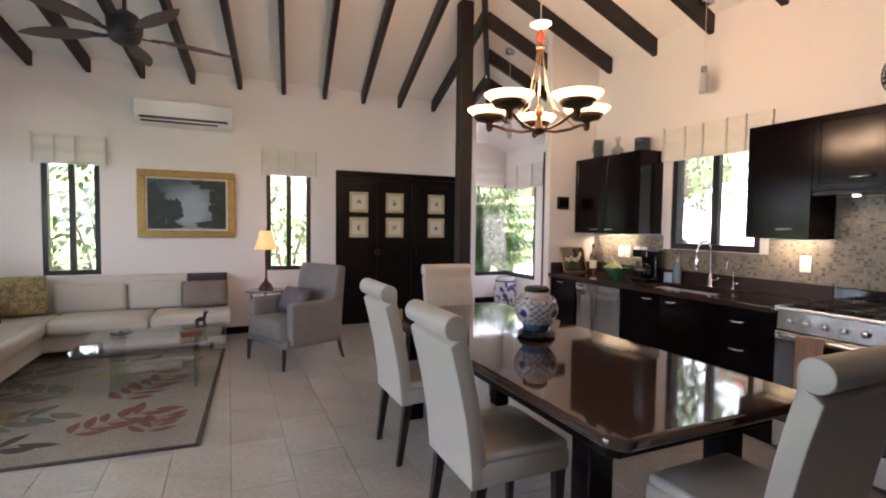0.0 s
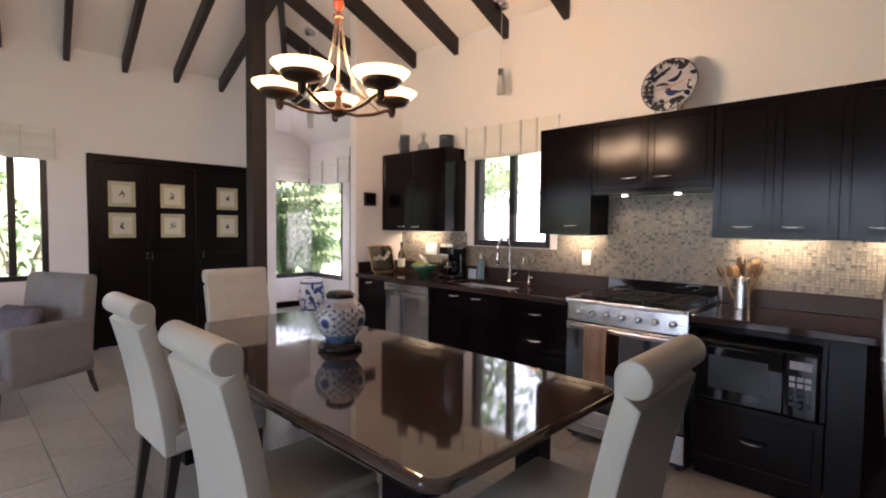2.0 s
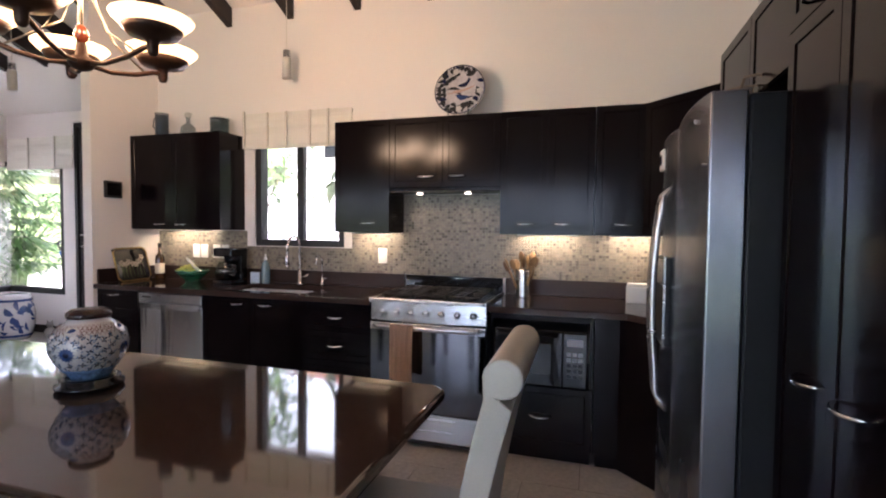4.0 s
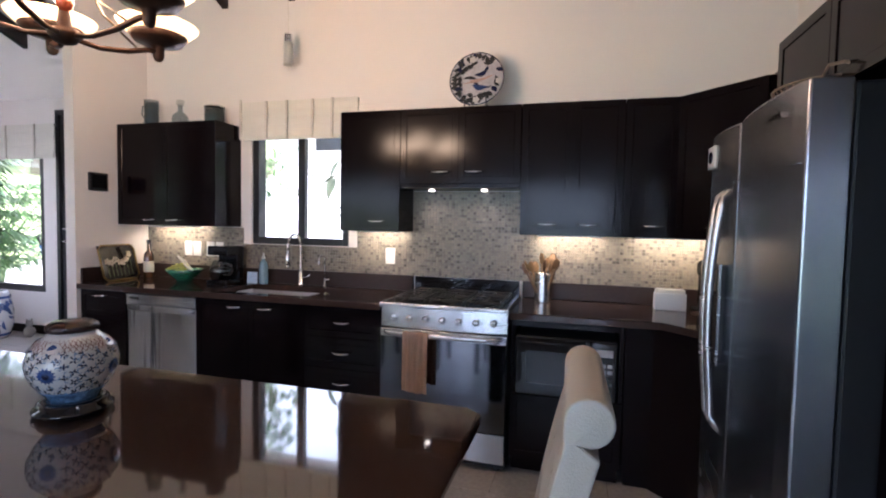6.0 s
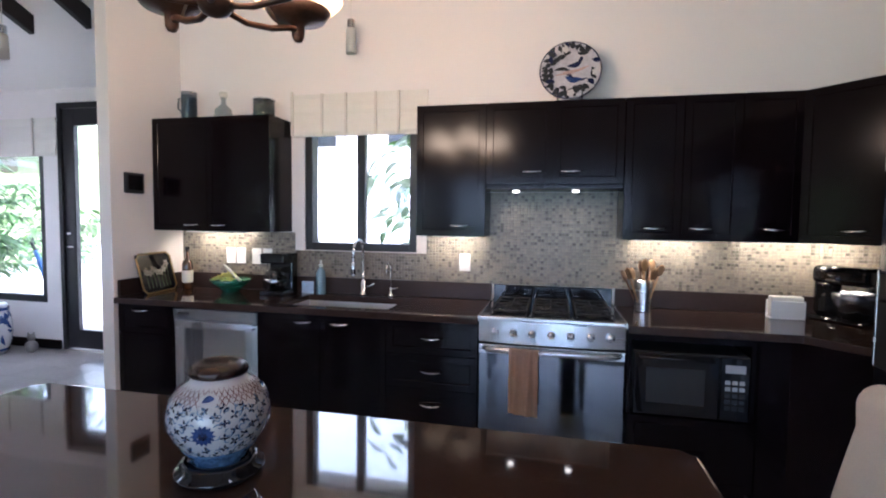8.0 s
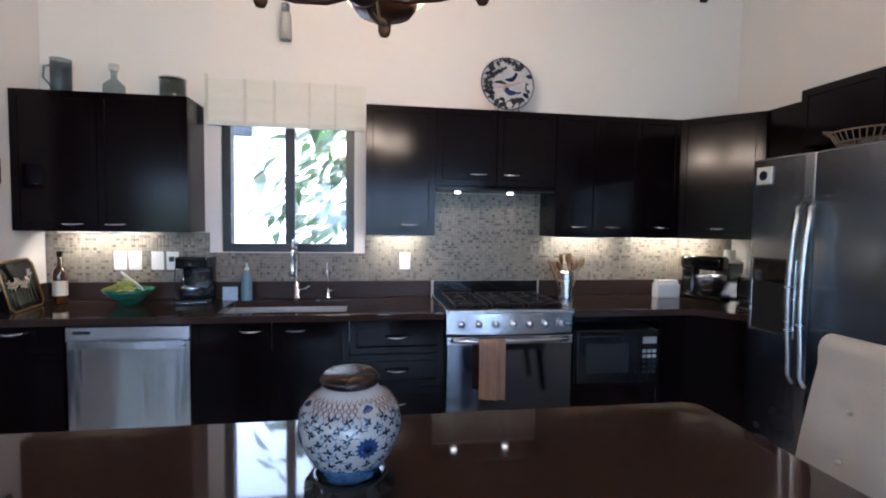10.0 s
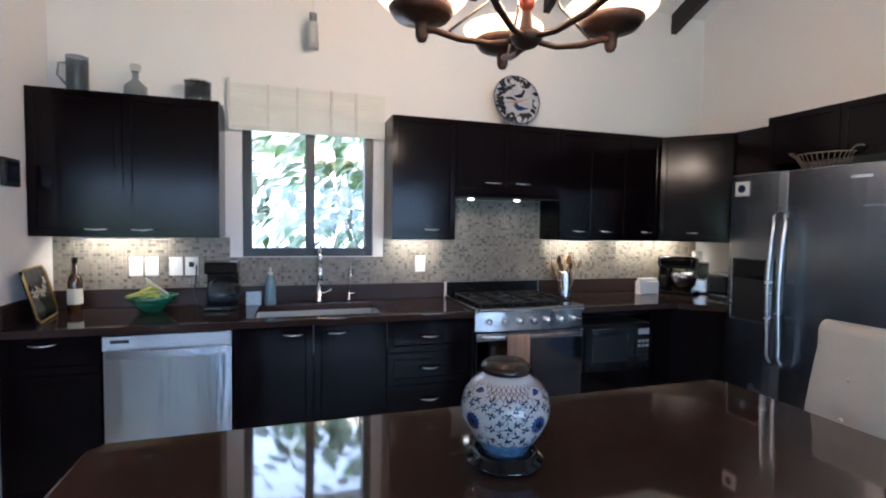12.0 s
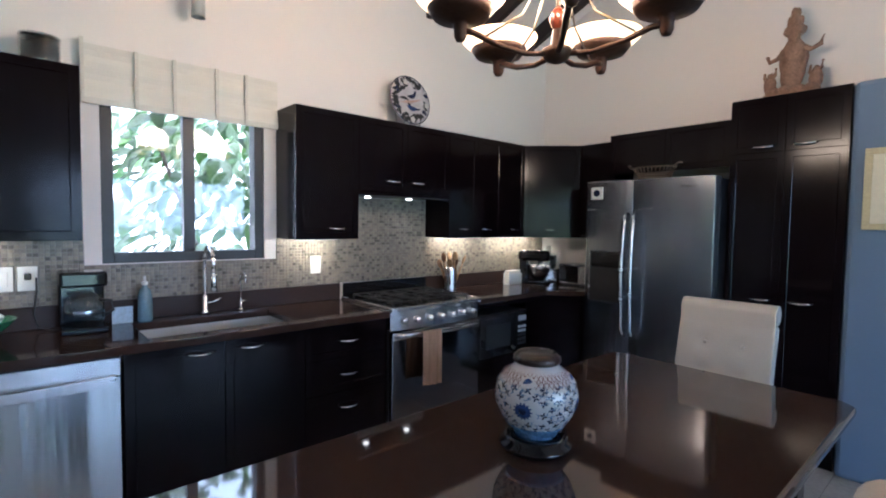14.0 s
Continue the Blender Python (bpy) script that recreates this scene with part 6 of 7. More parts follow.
fur = pillow(0.62, 6.06, 0.463, -64, -22, 0.46, 0.30, M_FUR, "fluffy mauve grey pillow on the armchair")

sd = thing("side_table", "small round dark side table with a glass top", "side table", 0.45, 7.02, 0)
bm = bmesh.new()
lathe(bm, [(0, 0.585), (0.25, 0.585), (0.255, 0.592), (0.25, 0.60), (0, 0.60)], 32)
part("tabletop", bm, M_SMOKE, sd, "smoked glass top", True)
for k in range(3):
    a = radians(90 + 120 * k)
    bm = bmesh.new()
    tube(bm, [(0.2 * math.cos(a), 0.2 * math.sin(a), 0.584), (0.17 * math.cos(a), 0.17 * math.sin(a), 0.3), (0.2 * math.cos(a), 0.2 * math.sin(a), 0.0)], 0.012, 8)
    part("leg", bm, M_IRON, sd)
bm = bmesh.new()
lathe(bm, [(0.17, 0.29), (0.18, 0.29), (0.18, 0.305), (0.17, 0.305)], 24)
part("brace_ring", bm, M_IRON, sd)
lp = thing("table_lamp", "lit bronze table lamp with a cream flared shade", "lamp", 0.45, 7.02, 0.601)
bm = bmesh.new()
lathe(bm, [(0, 0), (0.085, 0), (0.088, 0.02), (0.075, 0.05), (0.055, 0.085), (0.03, 0.105), (0.022, 0.13), (0.014, 0.15), (0.012, 0.42), (0.02, 0.43), (0.012, 0.45), (0.009, 0.55), (0, 0.55)], 20)
part("base", bm, M_BRONZE, lp, "dark bronze base", True)
bm = bmesh.new()
lathe(bm, [(0.135, 0.50), (0.115, 0.55), (0.085, 0.64), (0.072, 0.72), (0.068, 0.72), (0.081, 0.64), (0.111, 0.55), (0.131, 0.50)], 24)
part("shade", bm, M_SHADE, lp, "cream fabric shade", True)
bm = bmesh.new()
tube(bm, [(0, 0, 0.54), (0, 0, 0.75)], 0.004, 6)
part("finial", bm, M_BRONZE, lp)
lamp("table_lamp_bulb", "POINT", Matrix.Translation((0.45, 7.02, 1.20)), 2, WARM, 0.03)

ct = thing("coffee_table", "glass coffee table with a clear rectangular top", "coffee table", -0.53, 5.64, 0, 0)
boxes("glass_top", M_CLEAR, ct, (-0.54, -0.46, 0.40, 0.54, 0.46, 0.418), bevel=0.003)
for x in (-0.30, 0.30):
    boxes("glass_leg", M_CLEAR, ct, (x - 0.006, -0.30, 0.013, x + 0.006, 0.30, 0.3995))
boxes("glass_shelf", M_CLEAR, ct, (-0.293, -0.2, 0.16, 0.293, 0.2, 0.168))
bm = bmesh.new()
bmesh.ops.create_icosphere(bm, subdivisions=2, radius=1, matrix=Matrix.Translation((0, 0, 0.07)) @ Matrix.Diagonal((0.045, 0.02, 0.024, 1)))
bmesh.ops.create_icosphere(bm, subdivisions=2, radius=1, matrix=Matrix.Translation((0.05, 0, 0.13)) @ Matrix.Diagonal((0.026, 0.012, 0.016, 1)))
tube(bm, [(0.03, 0, 0.08), (0.045, 0, 0.13)], [0.018, 0.013])
for x in (-0.03, 0.03):
    for y in (-0.012, 0.012):
        tube(bm, [(x, y, 0.07), (x * 1.2, y, 0.004)], [0.008, 0.006], 6)
tube(bm, [(-0.04, 0, 0.08), (-0.06, 0, 0.04)], [0.008, 0.004], 6)
box(bm, -0.05, -0.025, 0, 0.05, 0.025, 0.006)
fg = part("bronze_horse", bm, M_IRON, smooth=True)
fg.matrix_world = pose(-0.21, 5.92, 0.4185, 0, 0, 30)
tagged(fg, "small dark bronze horse figure on the glass table", "figure")
bxs = thing("wooden_box", "small wooden keepsake box on the glass table", "box", -0.27, 5.52, 0.4185, 15)
boxes("box_body", M_SPOON_D, bxs, (-0.08, -0.05, 0, 0.08, 0.05, 0.035), bevel=0.003)
boxes("lid", M_SPOON_D, bxs, (-0.083, -0.053, 0.0355, 0.083, 0.053, 0.05), bevel=0.004)
tr2 = thing("leaf_dish", "leaf-shaped dark metal dish on the glass table", "dish", -0.83, 5.75, 0.4185, 20)
for k in range(5):
    bm = bmesh.new()
    prism(bm, leaf(0.04, 0, 0.11, 0.018, 0, 0, 8)[::-1], 0.0, 0.008)
    o = part("leaf", bm, M_BRONZE, tr2)
    o.matrix_local = pose(0, 0, 0.002, 0, -8, 72 * k)

M_RUG = material("beige_grey_woven_rug", (0.25, 0.225, 0.19), 0.95, vary=0.6, scale=1.1, fine=110, bump=0.5)
M_RUGB = material("dark_rug_border", (0.05, 0.04, 0.035), 0.95, vary=0.3, fine=110, bump=0.4)
M_RUGR = material("rust_red_rug_leaf", (0.17, 0.07, 0.055), 0.95, vary=0.35, scale=8, fine=110, bump=0.4)
M_RUGT = material("teal_grey_rug_leaf", (0.13, 0.135, 0.12), 0.95, vary=0.35, scale=6, fine=110, bump=0.4)
M_RUGY = material("ochre_rug_leaf", (0.26, 0.20, 0.09), 0.95, vary=0.35, scale=6, fine=110, bump=0.4)
rug = thing("area_rug", "beige rug with rust red and grey leaf patterns", "rug", -1.18, 5.47, 0.0, -3)
boxes("woven_field", M_RUG, rug, (-1.08, -1.24, 0.001, 1.08, 1.24, 0.012))
boxes("border", M_RUGB, rug, (-1.11, -1.27, 0.001, -1.0801, 1.27, 0.013), (1.0801, -1.27, 0.001, 1.11, 1.27, 0.013), (-1.08, -1.27, 0.001, 1.08, -1.2401, 0.013), (-1.08, 1.2401, 0.001, 1.08, 1.27, 0.013))
rnd = random.Random(31)
for sx, sy, an, mt, n, g in ((0.30, -0.85, 40, M_RUGR, 11, 1.25), (0.45, -0.20, 65, M_RUGR, 11, 1.3), (0.55, 0.50, 62, M_RUGR, 9, 1.2), (-0.25, -1.05, 25, M_RUGB, 7, 1.3), (0.0, 0.05, 150, M_RUGT, 9, 1.5), (-0.45, -0.55, 20, M_RUGT, 9, 1.5), (-0.6, 0.6, 40, M_RUGT, 9, 1.4), (0.25, 0.85, 20, M_RUGB, 7, 1.3), (-0.85, -0.9, 15, M_RUGB, 7, 1.3), (-0.1, -0.55, 160, M_RUGY, 9, 1.4), (0.1, 0.45, 30, M_RUGY, 9, 1.3), (-0.9, -0.1, 70, M_RUGR, 9, 1.3), (0.75, -0.95, 75, M_RUGR, 7, 1.0), (-0.5, -0.95, 130, M_RUGY, 7, 1.2)):
    bm = bmesh.new()
    ln = 0.075 * g * (n // 2 + 1)
    bm.faces.new([bm.verts.new((min(max(px, -1.07), 1.07), min(max(py, -1.23), 1.23), 0.0124)) for px, py in leaf(sx + ln / 2 * math.cos(radians(an)), sy + ln / 2 * math.sin(radians(an)), ln, 0.006, an, 0.0)])
    part("stalk_motif", bm, mt, rug)
    for k in range(n):
        side = 1 if k % 2 else -1
        t = 0.085 * g * (k // 2)
        bx, by = sx + t * math.cos(radians(an)), sy + t * math.sin(radians(an))
        la = an + side * rnd.uniform(38, 58)
        lf = leaf(bx + 0.10 * g * math.cos(radians(la)), by + 0.10 * g * math.sin(radians(la)), g * rnd.uniform(0.15, 0.21), g * rnd.uniform(0.026, 0.038), la, 0.012 * side)
        lf = [(min(max(px, -1.07), 1.07), min(max(py, -1.23), 1.23)) for px, py in lf]
        bm = bmesh.new()
        bm.faces.new([bm.verts.new((px, py, 0.0128 + 0.0002 * (k % 3))) for px, py in lf])
        part("leaf_motif", bm, mt, rug)

# ---- entry alcove ----
gs = thing("garden_stool", "white and blue porcelain garden stool", "stool", 4.42, 8.02, 0.0)
gs.scale = (1.12, 1.12, 1.17)
SP = [(0.13, 0.0), (0.145, 0.03), (0.172, 0.12), (0.182, 0.22), (0.172, 0.33), (0.148, 0.42), (0.14, 0.45)]
bm = bmesh.new()
lathe(bm, [(0, 0.0)] + SP + [(0.12, 0.462), (0, 0.466)], 36)
part("barrel", bm, M_PORCELAIN, gs, smooth=True)
rnd = random.Random(5)
for k in range(46):
    a, z = rnd.uniform(0, 6.28), rnd.uniform(0.09, 0.37)
    lf = leaf(0, 0, rnd.uniform(0.06, 0.12), rnd.uniform(0.012, 0.03), rnd.uniform(0, 180), 0.015)
    bm = bmesh.new()
    vsr = []
    for px, pz in lf:
        zz = z + pz
        r = SP[-1][0]
        for (r0, z0), (r1, z1) in zip(SP, SP[1:]):
            if z0 <= zz <= z1:
                r = r0 + (r1 - r0) * (zz - z0) / (z1 - z0)
        vsr.append(bm.verts.new(((r + 0.003) * math.cos(a + px / 0.17), (r + 0.003) * math.sin(a + px / 0.17), zz)))
    bm.faces.new(vsr)
    part("painted_leaf", bm, M_BLUE, gs)
for z in (0.045, 0.405):
    bm = bmesh.new()
    r = 0.152 if z < 0.1 else 0.156
    lathe(bm, [(r - 0.004, z - 0.012), (r + 0.004, z - 0.012), (r + 0.004, z + 0.012), (r - 0.004, z + 0.012)], 36)
    part("blue_band", bm, M_BLUE, gs, smooth=False)
bm = bmesh.new()
bmesh.ops.create_icosphere(bm, subdivisions=2, radius=1, matrix=Matrix.Translation((0, 0, 0.07)) @ Matrix.Diagonal((0.06, 0.05, 0.07, 1)))
bmesh.ops.create_icosphere(bm, subdivisions=2, radius=1, matrix=Matrix.Translation((0, 0, 0.165)) @ Matrix.Diagonal((0.038, 0.036, 0.04, 1)))
tube(bm, [(-0.02, 0, 0.19), (-0.024, 0, 0.225)], [0.014, 0.003], 6)
tube(bm, [(0.02, 0, 0.19), (0.024, 0, 0.225)], [0.014, 0.003], 6)
ds = part("stone_doorstop", bm, M_GROUT, smooth=True)
ds.matrix_world = pose(4.58, 7.66, 0.0, 0, 0, -50)
tagged(ds, "small grey stone animal doorstop by the wall", "doorstop")

M_BASE = M_CLOSET


def skirting(name, *dims):
    bm = bmesh.new()
    for d in dims:
        box(bm, *d)
    tagged(part(name, bm, M_BASE, bevel=0.003), "dark wooden skirting board", "baseboard", kind="structure")


skirting("baseboard", (WX, NY - 0.015, 0.0, 1.379, NY - 0.0005, 0.09))
skirting("baseboard", (AX - 0.015, 7.50, 0.0, AX - 0.0005, AY - 0.016, 0.10), (3.54, AY - 0.015, 0.0, AX - 0.016, AY - 0.0005, 0.10))
skirting("baseboard", (WX + 0.0005, 4.2, 0.0, WX + 0.015, NY - 0.016, 0.09))

wp = thing("wall_picture", "print with a cream mount in a pale gilt frame", "picture", 1.275, 0.835, 1.45, 180)
boxes("frame", M_PRINTF, wp, (0, -0.02, 0, 0.32, -0.001, 0.035), (0, -0.02, 0.415, 0.32, -0.001, 0.45), (0, -0.02, 0.035, 0.035, -0.001, 0.415), (0.285, -0.02, 0.035, 0.32, -0.001, 0.415), bevel=0.003)
boxes("mount", M_PAPER, wp, (0.035, -0.01, 0.035, 0.285, -0.002, 0.415))

# ---- outdoors ----
M_GRASS = material("sunlit_lawn", (0.15, 0.19, 0.07), 0.9, vary=0.5, scale=0.6, fine=12, bump=0.4)
M_PATIO = material("pale_paving", (0.50, 0.48, 0.45), 0.8, vary=0.15, scale=1.5, fine=20, bump=0.2)
M_LEAF = material("green_leaf", (0.055, 0.11, 0.028), 0.45, vary=0.45, scale=5, bump=0.05)
M_LEAFL = material("pale_variegated_leaf", (0.34, 0.42, 0.28), 0.4, vary=0.45, scale=7, bump=0.05)
M_LEAFB = material("bright_palm_leaf", (0.10, 0.18, 0.045), 0.4, vary=0.4, scale=4, bump=0.05)
M_BARK = material("grey_bark", (0.12, 0.09, 0.07), 0.9, vary=0.4, fine=30, bump=0.6)
for lm in (M_LEAF, M_LEAFL, M_LEAFB):
    shader(lm).inputs["Subsurface Weight"].default_value = 0.0


def ground(bm):
    """One sheet: level by the house, rising as a bank to the east and north."""
    xs = [-400, -60, -20, -8, -4, 0, 3, 5, 6, 7, 8, 10, 13, 18, 30, 60, 400]
    ys = [-400, -60, -20, -8, -3, 0, 2, 4, 6, 8, 10, 12, 14, 18, 30, 60, 400]
    g = [[bm.verts.new((x, y, -0.16 + min(max(0, (x - 6.0) * 0.32) + max(0, (y - 13.0) * 0.25), 7.0))) for y in ys] for x in xs]
    for i in range(len(xs) - 1):
        for j in range(len(ys) - 1):
            bm.faces.new((g[i][j], g[i + 1][j], g[i + 1][j + 1], g[i][j + 1]))


solid("ground", M_GRASS, ground, "sunlit lawn rising to a bank behind the house", "ground", "structure", smooth=True)
def drive(bm):
    pts = [(6.0, -0.10), (8.0, 0.53), (11.0, 1.49), (17.5, 3.57)]
    for y0, y1 in ((-6.0, 15.0),):
        a = [bm.verts.new((x, y0, z)) for x, z in pts]
        b = [bm.verts.new((x, y1, z)) for x, z in pts]
        for i in range(3):
            bm.faces.new((a[i], a[i + 1], b[i + 1], b[i]))


solid("road", M_PATIO, drive, "pale sunlit driveway climbing the bank", "driveway", "structure", smooth=True)
solid("pavement", M_PATIO, lambda bm: (box(bm, AX + 0.17, -1, -0.15, 6.0, 15.0, -0.05), box(bm, 2.6, AY + 0.17, -0.15, AX + 0.169, 15.0, -0.05)), "pale sunlit paving round the house", "pavement", "structure")


def leaf_mesh(ln, wd, mat, fold=0.25, n=5):
    bm = bmesh.new()
    mid, lf, rt = [], [], []
    for i in range(n + 1):
        s = i / n
        w = wd * math.sin(math.pi * min(s * 0.92 + 0.08, 1.0)) ** 0.7 * (1 - 0.5 * s * s)
        z = -0.35 * ln * s * s
        mid.append(bm.verts.new((ln * s, 0, z)))
        lf.append(bm.verts.new((ln * s, w, z + fold * w)))
        rt.append(bm.verts.new((ln * s, -w, z + fold * w)))
    for i in range(n):
        bm.faces.new((mid[i], mid[i + 1], lf[i + 1], lf[i]))
        bm.faces.new((mid[i + 1], mid[i], rt[i], rt[i + 1]))
    return bm


def crown(name, parent, mats, count, centre, radii, ln, wd, seed, droop=20):
    """Leaves strewn through an uneven crown, one mesh of real leaf blades."""
    rnd = random.Random(seed)
    src = leaf_mesh(ln, wd, None)
    base = [v.co.copy() for v in src.verts]
    fc = [[v.index for v in f.verts] for f in src.faces] if not src.verts.index_update() else []
    src.free()
    verts, faces, mi = [], [], []
    for k in range(count):
        while True:
            p = Vector((rnd.uniform(-1, 1), rnd.uniform(-1, 1), rnd.uniform(-1, 1)))
            if 0.25 < p.length < 1 + 0.25 * math.sin(7 * p.x + 5 * p.z):
                break
        yaw = math.degrees(math.atan2(p.y, p.x)) + rnd.uniform(-60, 60)
        m = pose(centre[0] + p.x * radii[0], centre[1] + p.y * radii[1], centre[2] + p.z * radii[2], rnd.uniform(-30, 30), rnd.uniform(-25, 25) + droop, yaw) @ Matrix.Scale(rnd.uniform(0.6, 1.25), 4)
        o = len(verts)
        verts += [m @ b for b in base]
        faces += [[o + i for i in f] for f in fc]
        mi += [rnd.randrange(len(mats))] * len(fc)
    me = bpy.data.meshes.new(name)
    me.from_pydata(verts, [], faces)
    for mt in mats:
        me.materials.append(mt)
    for poly, i in zip(me.polygons, mi):
        poly.material_index = i
        poly.use_smooth = True
    ob = new(name, me)
    ob.parent = parent
    ob["kind"] = "stuff"
    return ob


def shrub(name, label, x, y, z, mats, count, radii, ln, wd, seed):
    t = thing(name, label, "shrub", x, y, z)
    for k in range(4):
        bm = bmesh.new()
        a = k * 1.7 + seed
        tube(bm, [(0.05 * math.cos(a), 0.05 * math.sin(a), -0.1), (0.2 * radii[0] * math.cos(a), 0.2 * radii[1] * math.sin(a), radii[2] * 0.7), (0.5 * radii[0] * math.cos(a), 0.5 * radii[1] * math.sin(a), radii[2] * 1.4)], [0.03, 0.022, 0.008], 6)
        part("stem", bm, M_BARK, t)
    crown("foliage", t, mats, count, (0, 0, radii[2]), radii, ln, wd, seed)
    return t


shrub("large_leaf_shrub", "large-leaved shrub with pale green leaves outside the window", 5.8, 2.78, -0.1, [M_LEAFL, M_LEAF, M_LEAFL, M_LEAFB], 1500, (0.85, 1.5, 1.6), 0.24, 0.055, 2)
shrub("climbing_shrub", "green leafy shrub beside the kitchen window", 4.65, 4.62, -0.1, [M_LEAF, M_LEAFB], 160, (0.22, 0.22, 0.72), 0.12, 0.035, 6)
shrub("hedge_shrub", "green shrub on the bank behind the house", 12.5, 10.6, 1.8, [M_LEAF, M_LEAFB], 420, (1.2, 1.6, 1.1), 0.2, 0.05, 8)
shrub("hedge_shrub", "low green shrub beyond the paving", 8.2, 11.6, 0.5, [M_LEAF, M_LEAFB], 420, (1.0, 0.9, 0.6), 0.16, 0.045, 9)
shrub("hedge_shrub", "tall green shrub outside the living-room window", -1.9, 10.6, -0.1, [M_LEAF, M_LEAFB], 520, (1.2, 0.8, 1.4), 0.18, 0.05, 12)
shrub("hedge_shrub", "tall green shrub outside the narrow window", 1.2, 12.0, -0.1, [M_LEAF, M_LEAFL], 520, (1.3, 0.8, 1.3), 0.18, 0.05, 13)
shrub("hedge_shrub", "dense green shrub across the entry paving", 5.2, 12.2, -0.1, [M_LEAF, M_LEAFB, M_LEAFL], 900, (1.9, 0.8, 1.2), 0.18, 0.05, 17)


M_PALM = material("deep_green_palm_leaf", (0.055, 0.125, 0.03), 0.4, vary=0.5, scale=5, bump=0.05)


def palm(x, y, z, label, fronds, seed, h):
    t = thing("fan_palm", label, "palm", x, y, z)
    rnd = random.Random(seed)
    for k in range(fronds):
        a, el = rnd.uniform(0, 6.28), rnd.uniform(0.3, 1.1)
        hh = h * rnd.uniform(0.35, 1.0)
        tip = Vector((0.55 * math.cos(a) * el, 0.55 * math.sin(a) * el, hh))
        bm = bmesh.new()
        tube(bm, [(0.08 * math.cos(a), 0.08 * math.sin(a), 0), (0.3 * tip.x, 0.3 * tip.y, hh * 0.6), tip], [0.012, 0.01, 0.006], 5)
        nb = 9
        for b in range(nb):
            fa = a + (b - nb // 2) * 0.42
            L0 = rnd.uniform(0.34, 0.52)
            d = Vector((math.cos(fa), math.sin(fa), 0.25))
            s = Vector((-math.sin(fa), math.cos(fa), 0)) * 0.027
            p1 = tip + d * L0 * 0.5
            p2 = tip + d * L0 + Vector((0, 0, -0.28 * L0 * 1.6))
            v = [bm.verts.new(q) for q in (tip, p1 + s, p2, p1 - s)]
            bm.faces.new(v)
        part("frond", bm, M_PALM, t, smooth=False)
    return t


palm(4.80, 9.55, -0.05, "bushy lady palm outside the corner window", 120, 3, 2.3)
palm(5.6, 9.9, -0.05, "bushy lady palm beyond the corner window", 75, 4, 1.9)

M_REDP = material("red_painted_metal", (0.45, 0.03, 0.02), 0.4, vary=0.15, bump=0.05)
M_BLUEP = material("blue_painted_metal", (0.04, 0.12, 0.35), 0.4, vary=0.15, bump=0.05)
for dx, mt, lb, tilt in ((0.0, M_REDP, "red garden tool leaning outside the window", 16), (0.16, M_BLUEP, "blue garden tool leaning outside the window", 24)):
    gt = thing("garden_tool", lb, "garden tool", 5.5, 8.15 + dx, -0.05, 0, "garden tools")
    bm = bmesh.new()
    tube(bm, [(0, 0, 0.0), (0.0, 0.30 + dx, 1.05)], 0.028, 8)
    part("shaft", bm, mt, gt, smooth=True)
    bm = bmesh.new()
    tube(bm, [(0.0, 0.30 + dx, 1.05), (0.0, 0.36 + dx, 1.16), (0.05, 0.40 + dx, 1.2)], 0.018, 8)
    part("grip", bm, M_IRON, gt)

# glowing ring added far off all round, brightens the windows and their reflections
M_SKYRING = bpy.data.materials.new("glowing_sky_ring")
M_SKYRING.use_nodes = True
shader(M_SKYRING).inputs["Base Color"].default_value = (0, 0, 0, 1)
shader(M_SKYRING).inputs["Emission Color"].default_value = (0.92, 0.97, 1.0, 1)
shader(M_SKYRING).inputs["Emission Strength"].default_value = 1.5


def haze(bm):
    ring = [[bm.verts.new((110 * math.cos(math.pi * i / 24), 110 * math.sin(math.pi * i / 24), z)) for i in range(48)] for z in (-1.0, 80.0)]
    for i in range(48):
        bm.faces.new((ring[0][i], ring[0][i - 1], ring[1][i - 1], ring[1][i]))


solid("backdrop", M_SKYRING, haze, "added glowing white ring standing in for a brighter sky along the horizon", "sky", "structure", smooth=True)

# neighbouring house up the bank
nh = thing("neighbour_house", "pale neighbouring house with a dark window, up the bank", "house", 17, 9.0, 3.2, 0)
M_PLASTER = material("pale_outdoor_render", (0.62, 0.60, 0.55), 0.85, vary=0.12, scale=0.8, bump=0.15)
M_ROOFT = material("terracotta_roof", (0.30, 0.12, 0.07), 0.8, vary=0.3, scale=3, bump=0.3)
boxes("wall", M_PLASTER, nh, (0, -4, -3, 6, 4, 2.3))
bm = bmesh.new()
sweep(bm, [(-4.5, 2.3), (4.5, 2.3), (0, 3.0)], -0.5, 6.5)
part("roof", bm, M_ROOFT, nh)
for y in (-2.2, 1.0):
    wq = boxes("window", M_FRAME, nh, (-0.06, y, 0.9, -0.01, y + 1.2, 2.2))
    boxes("pane", M_SCREEN, wq, (-0.07, y + 0.08, 0.98, -0.061, y + 1.12, 2.12))


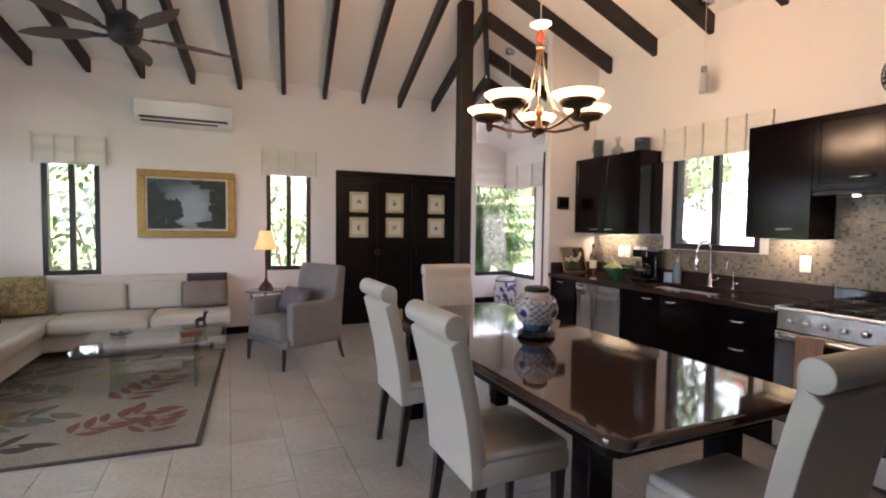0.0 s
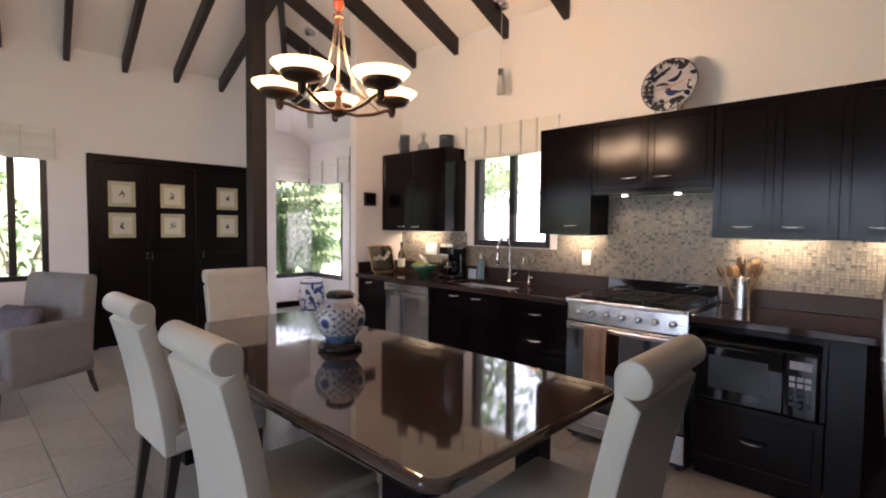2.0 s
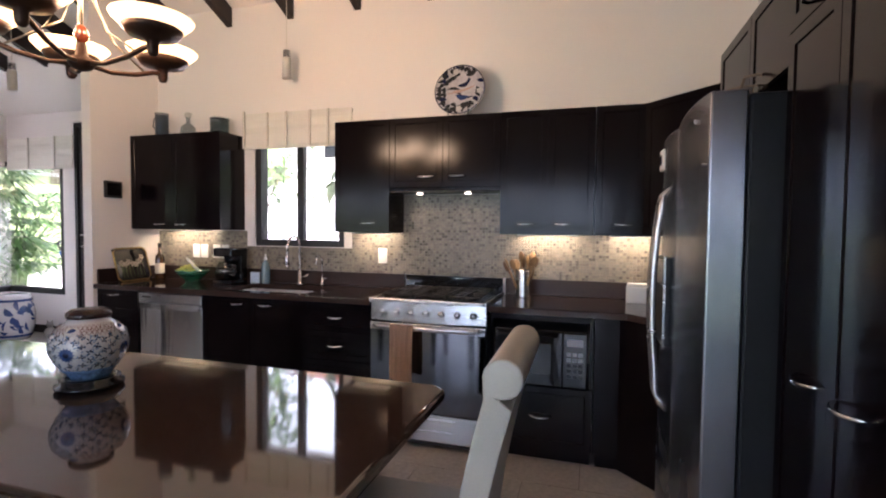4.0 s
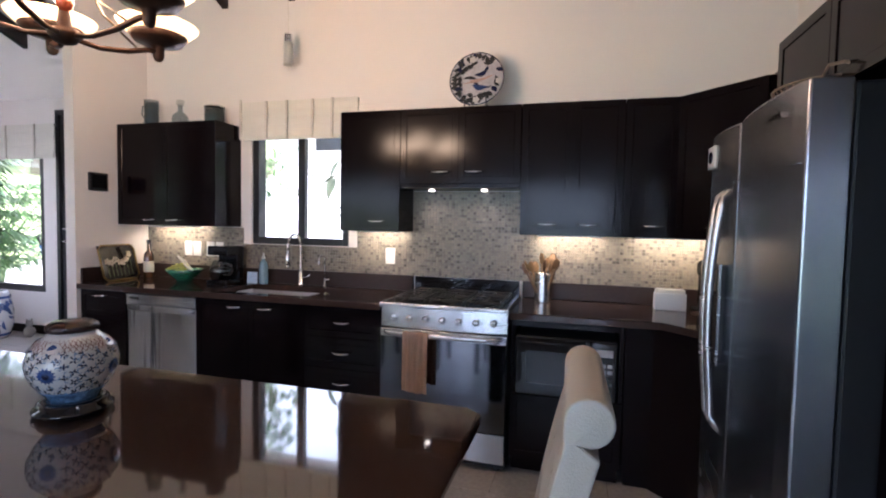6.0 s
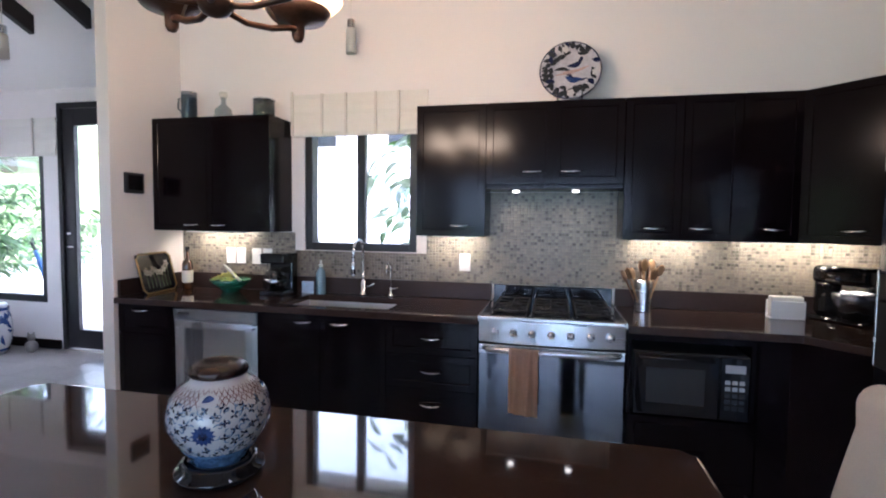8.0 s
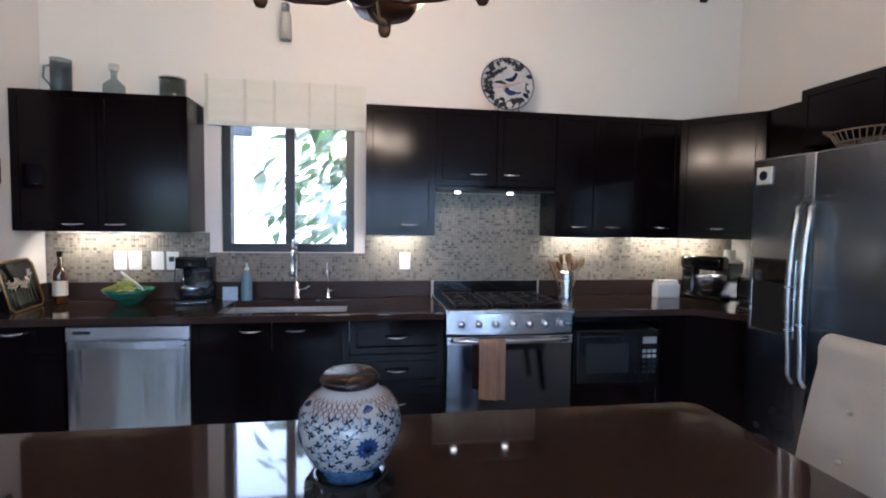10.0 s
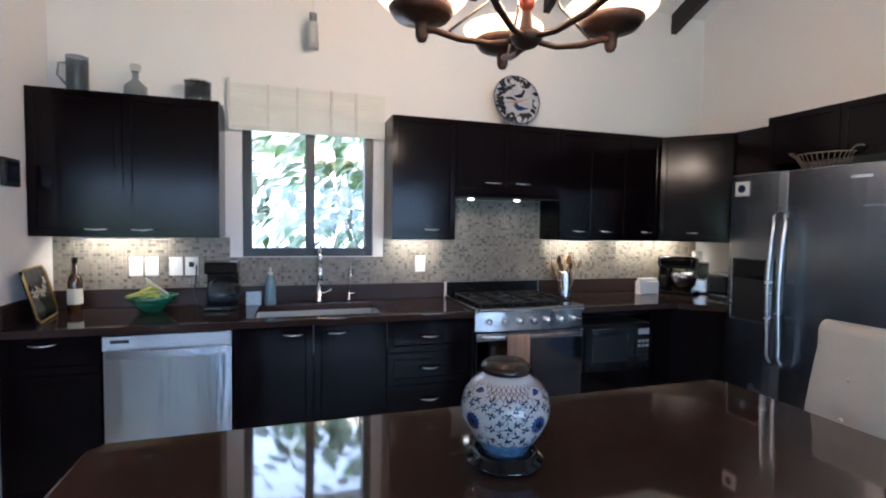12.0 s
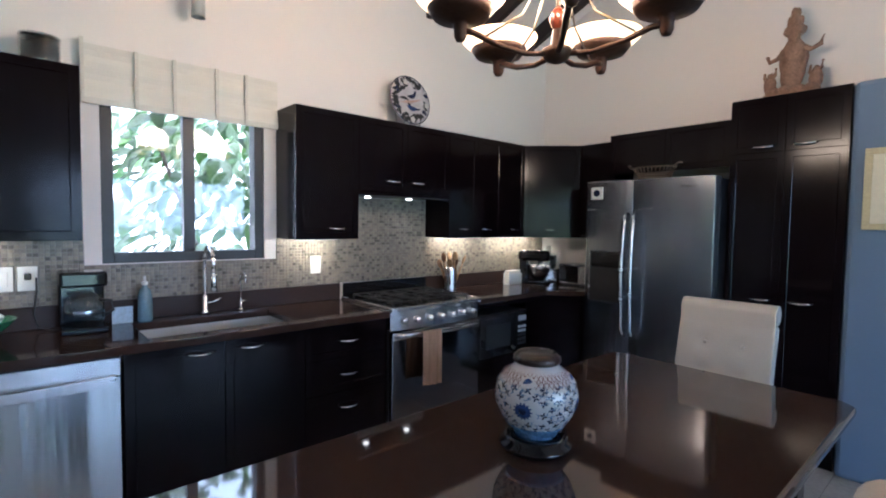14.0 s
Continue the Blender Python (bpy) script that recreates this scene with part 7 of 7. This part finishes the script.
def tree(x, y, z, seed, h):
    t = thing("tree", "broad-leaved garden tree with a full green crown", "tree", x, y, z, 0, "trees behind the house")
    rnd = random.Random(seed)
    bm = bmesh.new()
    tube(bm, [(0, 0, -0.4), (0.1, 0.05, h * 0.3), (0.05, -0.1, h * 0.6)], [0.2, 0.15, 0.09], 10)
    for k in range(6):
        a = k * 1.05 + seed
        tube(bm, [(0.05, -0.05, h * (0.35 + 0.04 * k)), (h * 0.16 * math.cos(a), h * 0.16 * math.sin(a), h * 0.6), (h * 0.27 * math.cos(a), h * 0.27 * math.sin(a), h * 0.8)], [0.07, 0.045, 0.015], 6)
    part("trunk", bm, M_BARK, t, smooth=True)
    crown("crown", t, [M_LEAF, M_LEAFB, M_LEAF], 900, (0, 0, h * 0.75), (h * 0.36, h * 0.36, h * 0.3), 0.34, 0.1, seed)


for i, (x, y, h) in enumerate(((14, 12.5, 5.5), (16, -3.5, 5.0), (11.5, 17.5, 5.0), (3.0, 17, 5.5), (-2.5, 15.5, 5.5), (-6, 13, 5), (19, 3.0, 4.0))):
    tree(x, y, -0.2 + min(max(0, (x - 6.0) * 0.32) + max(0, (y - 13.0) * 0.25), 7.0), i + 1, h)
TW, TL = 0.325, 0.60
tiles = {}
rest = bmesh.new()
cols = int((AX - WX) / TW) + 2
for i in range(cols):
    x0 = 0.04 + TW * (i - 9)
    if x0 > AX or x0 + TW < WX:
        continue
    for j in range(-4, 18):
        y0 = 3.80 + TL * (j - 6) + (TL / 2 if i % 2 else 0) - TL
        a, b, c, d = max(x0, WX), max(y0, BY), min(x0 + TW, AX), min(y0 + TL, AY)
        if c - a < 0.05 or d - b < 0.05:
            continue
        inside = (c < EX + 0.2 or b > 5.1) and not (a > 3.25 and d < 5.1)
        if not inside:
            continue
        if d < 1.0 and a > 0.7 or d < 0.2:
            box(rest, a + 0.002, b + 0.002, -0.02, c - 0.002, d - 0.002, 0.0)
            continue
        key = (round(c - a, 3), round(d - b, 3))
        if key not in tiles:
            bm = bmesh.new()
            box(bm, 0.002, 0.002, -0.02, key[0] - 0.002, key[1] - 0.002, 0.0)
            bmesh.ops.recalc_face_normals(bm, faces=bm.faces[:])
            me = bpy.data.meshes.new("tile")
            bm.to_mesh(me)
            bm.free()
            me.materials.append(M_TILE)
            tiles[key] = me
        t = new("tile", tiles[key])
        t.location = (a, b, 0)
        t.parent = fl
tagged(part("more_tiles", rest, M_TILE, fl), kind="stuff")
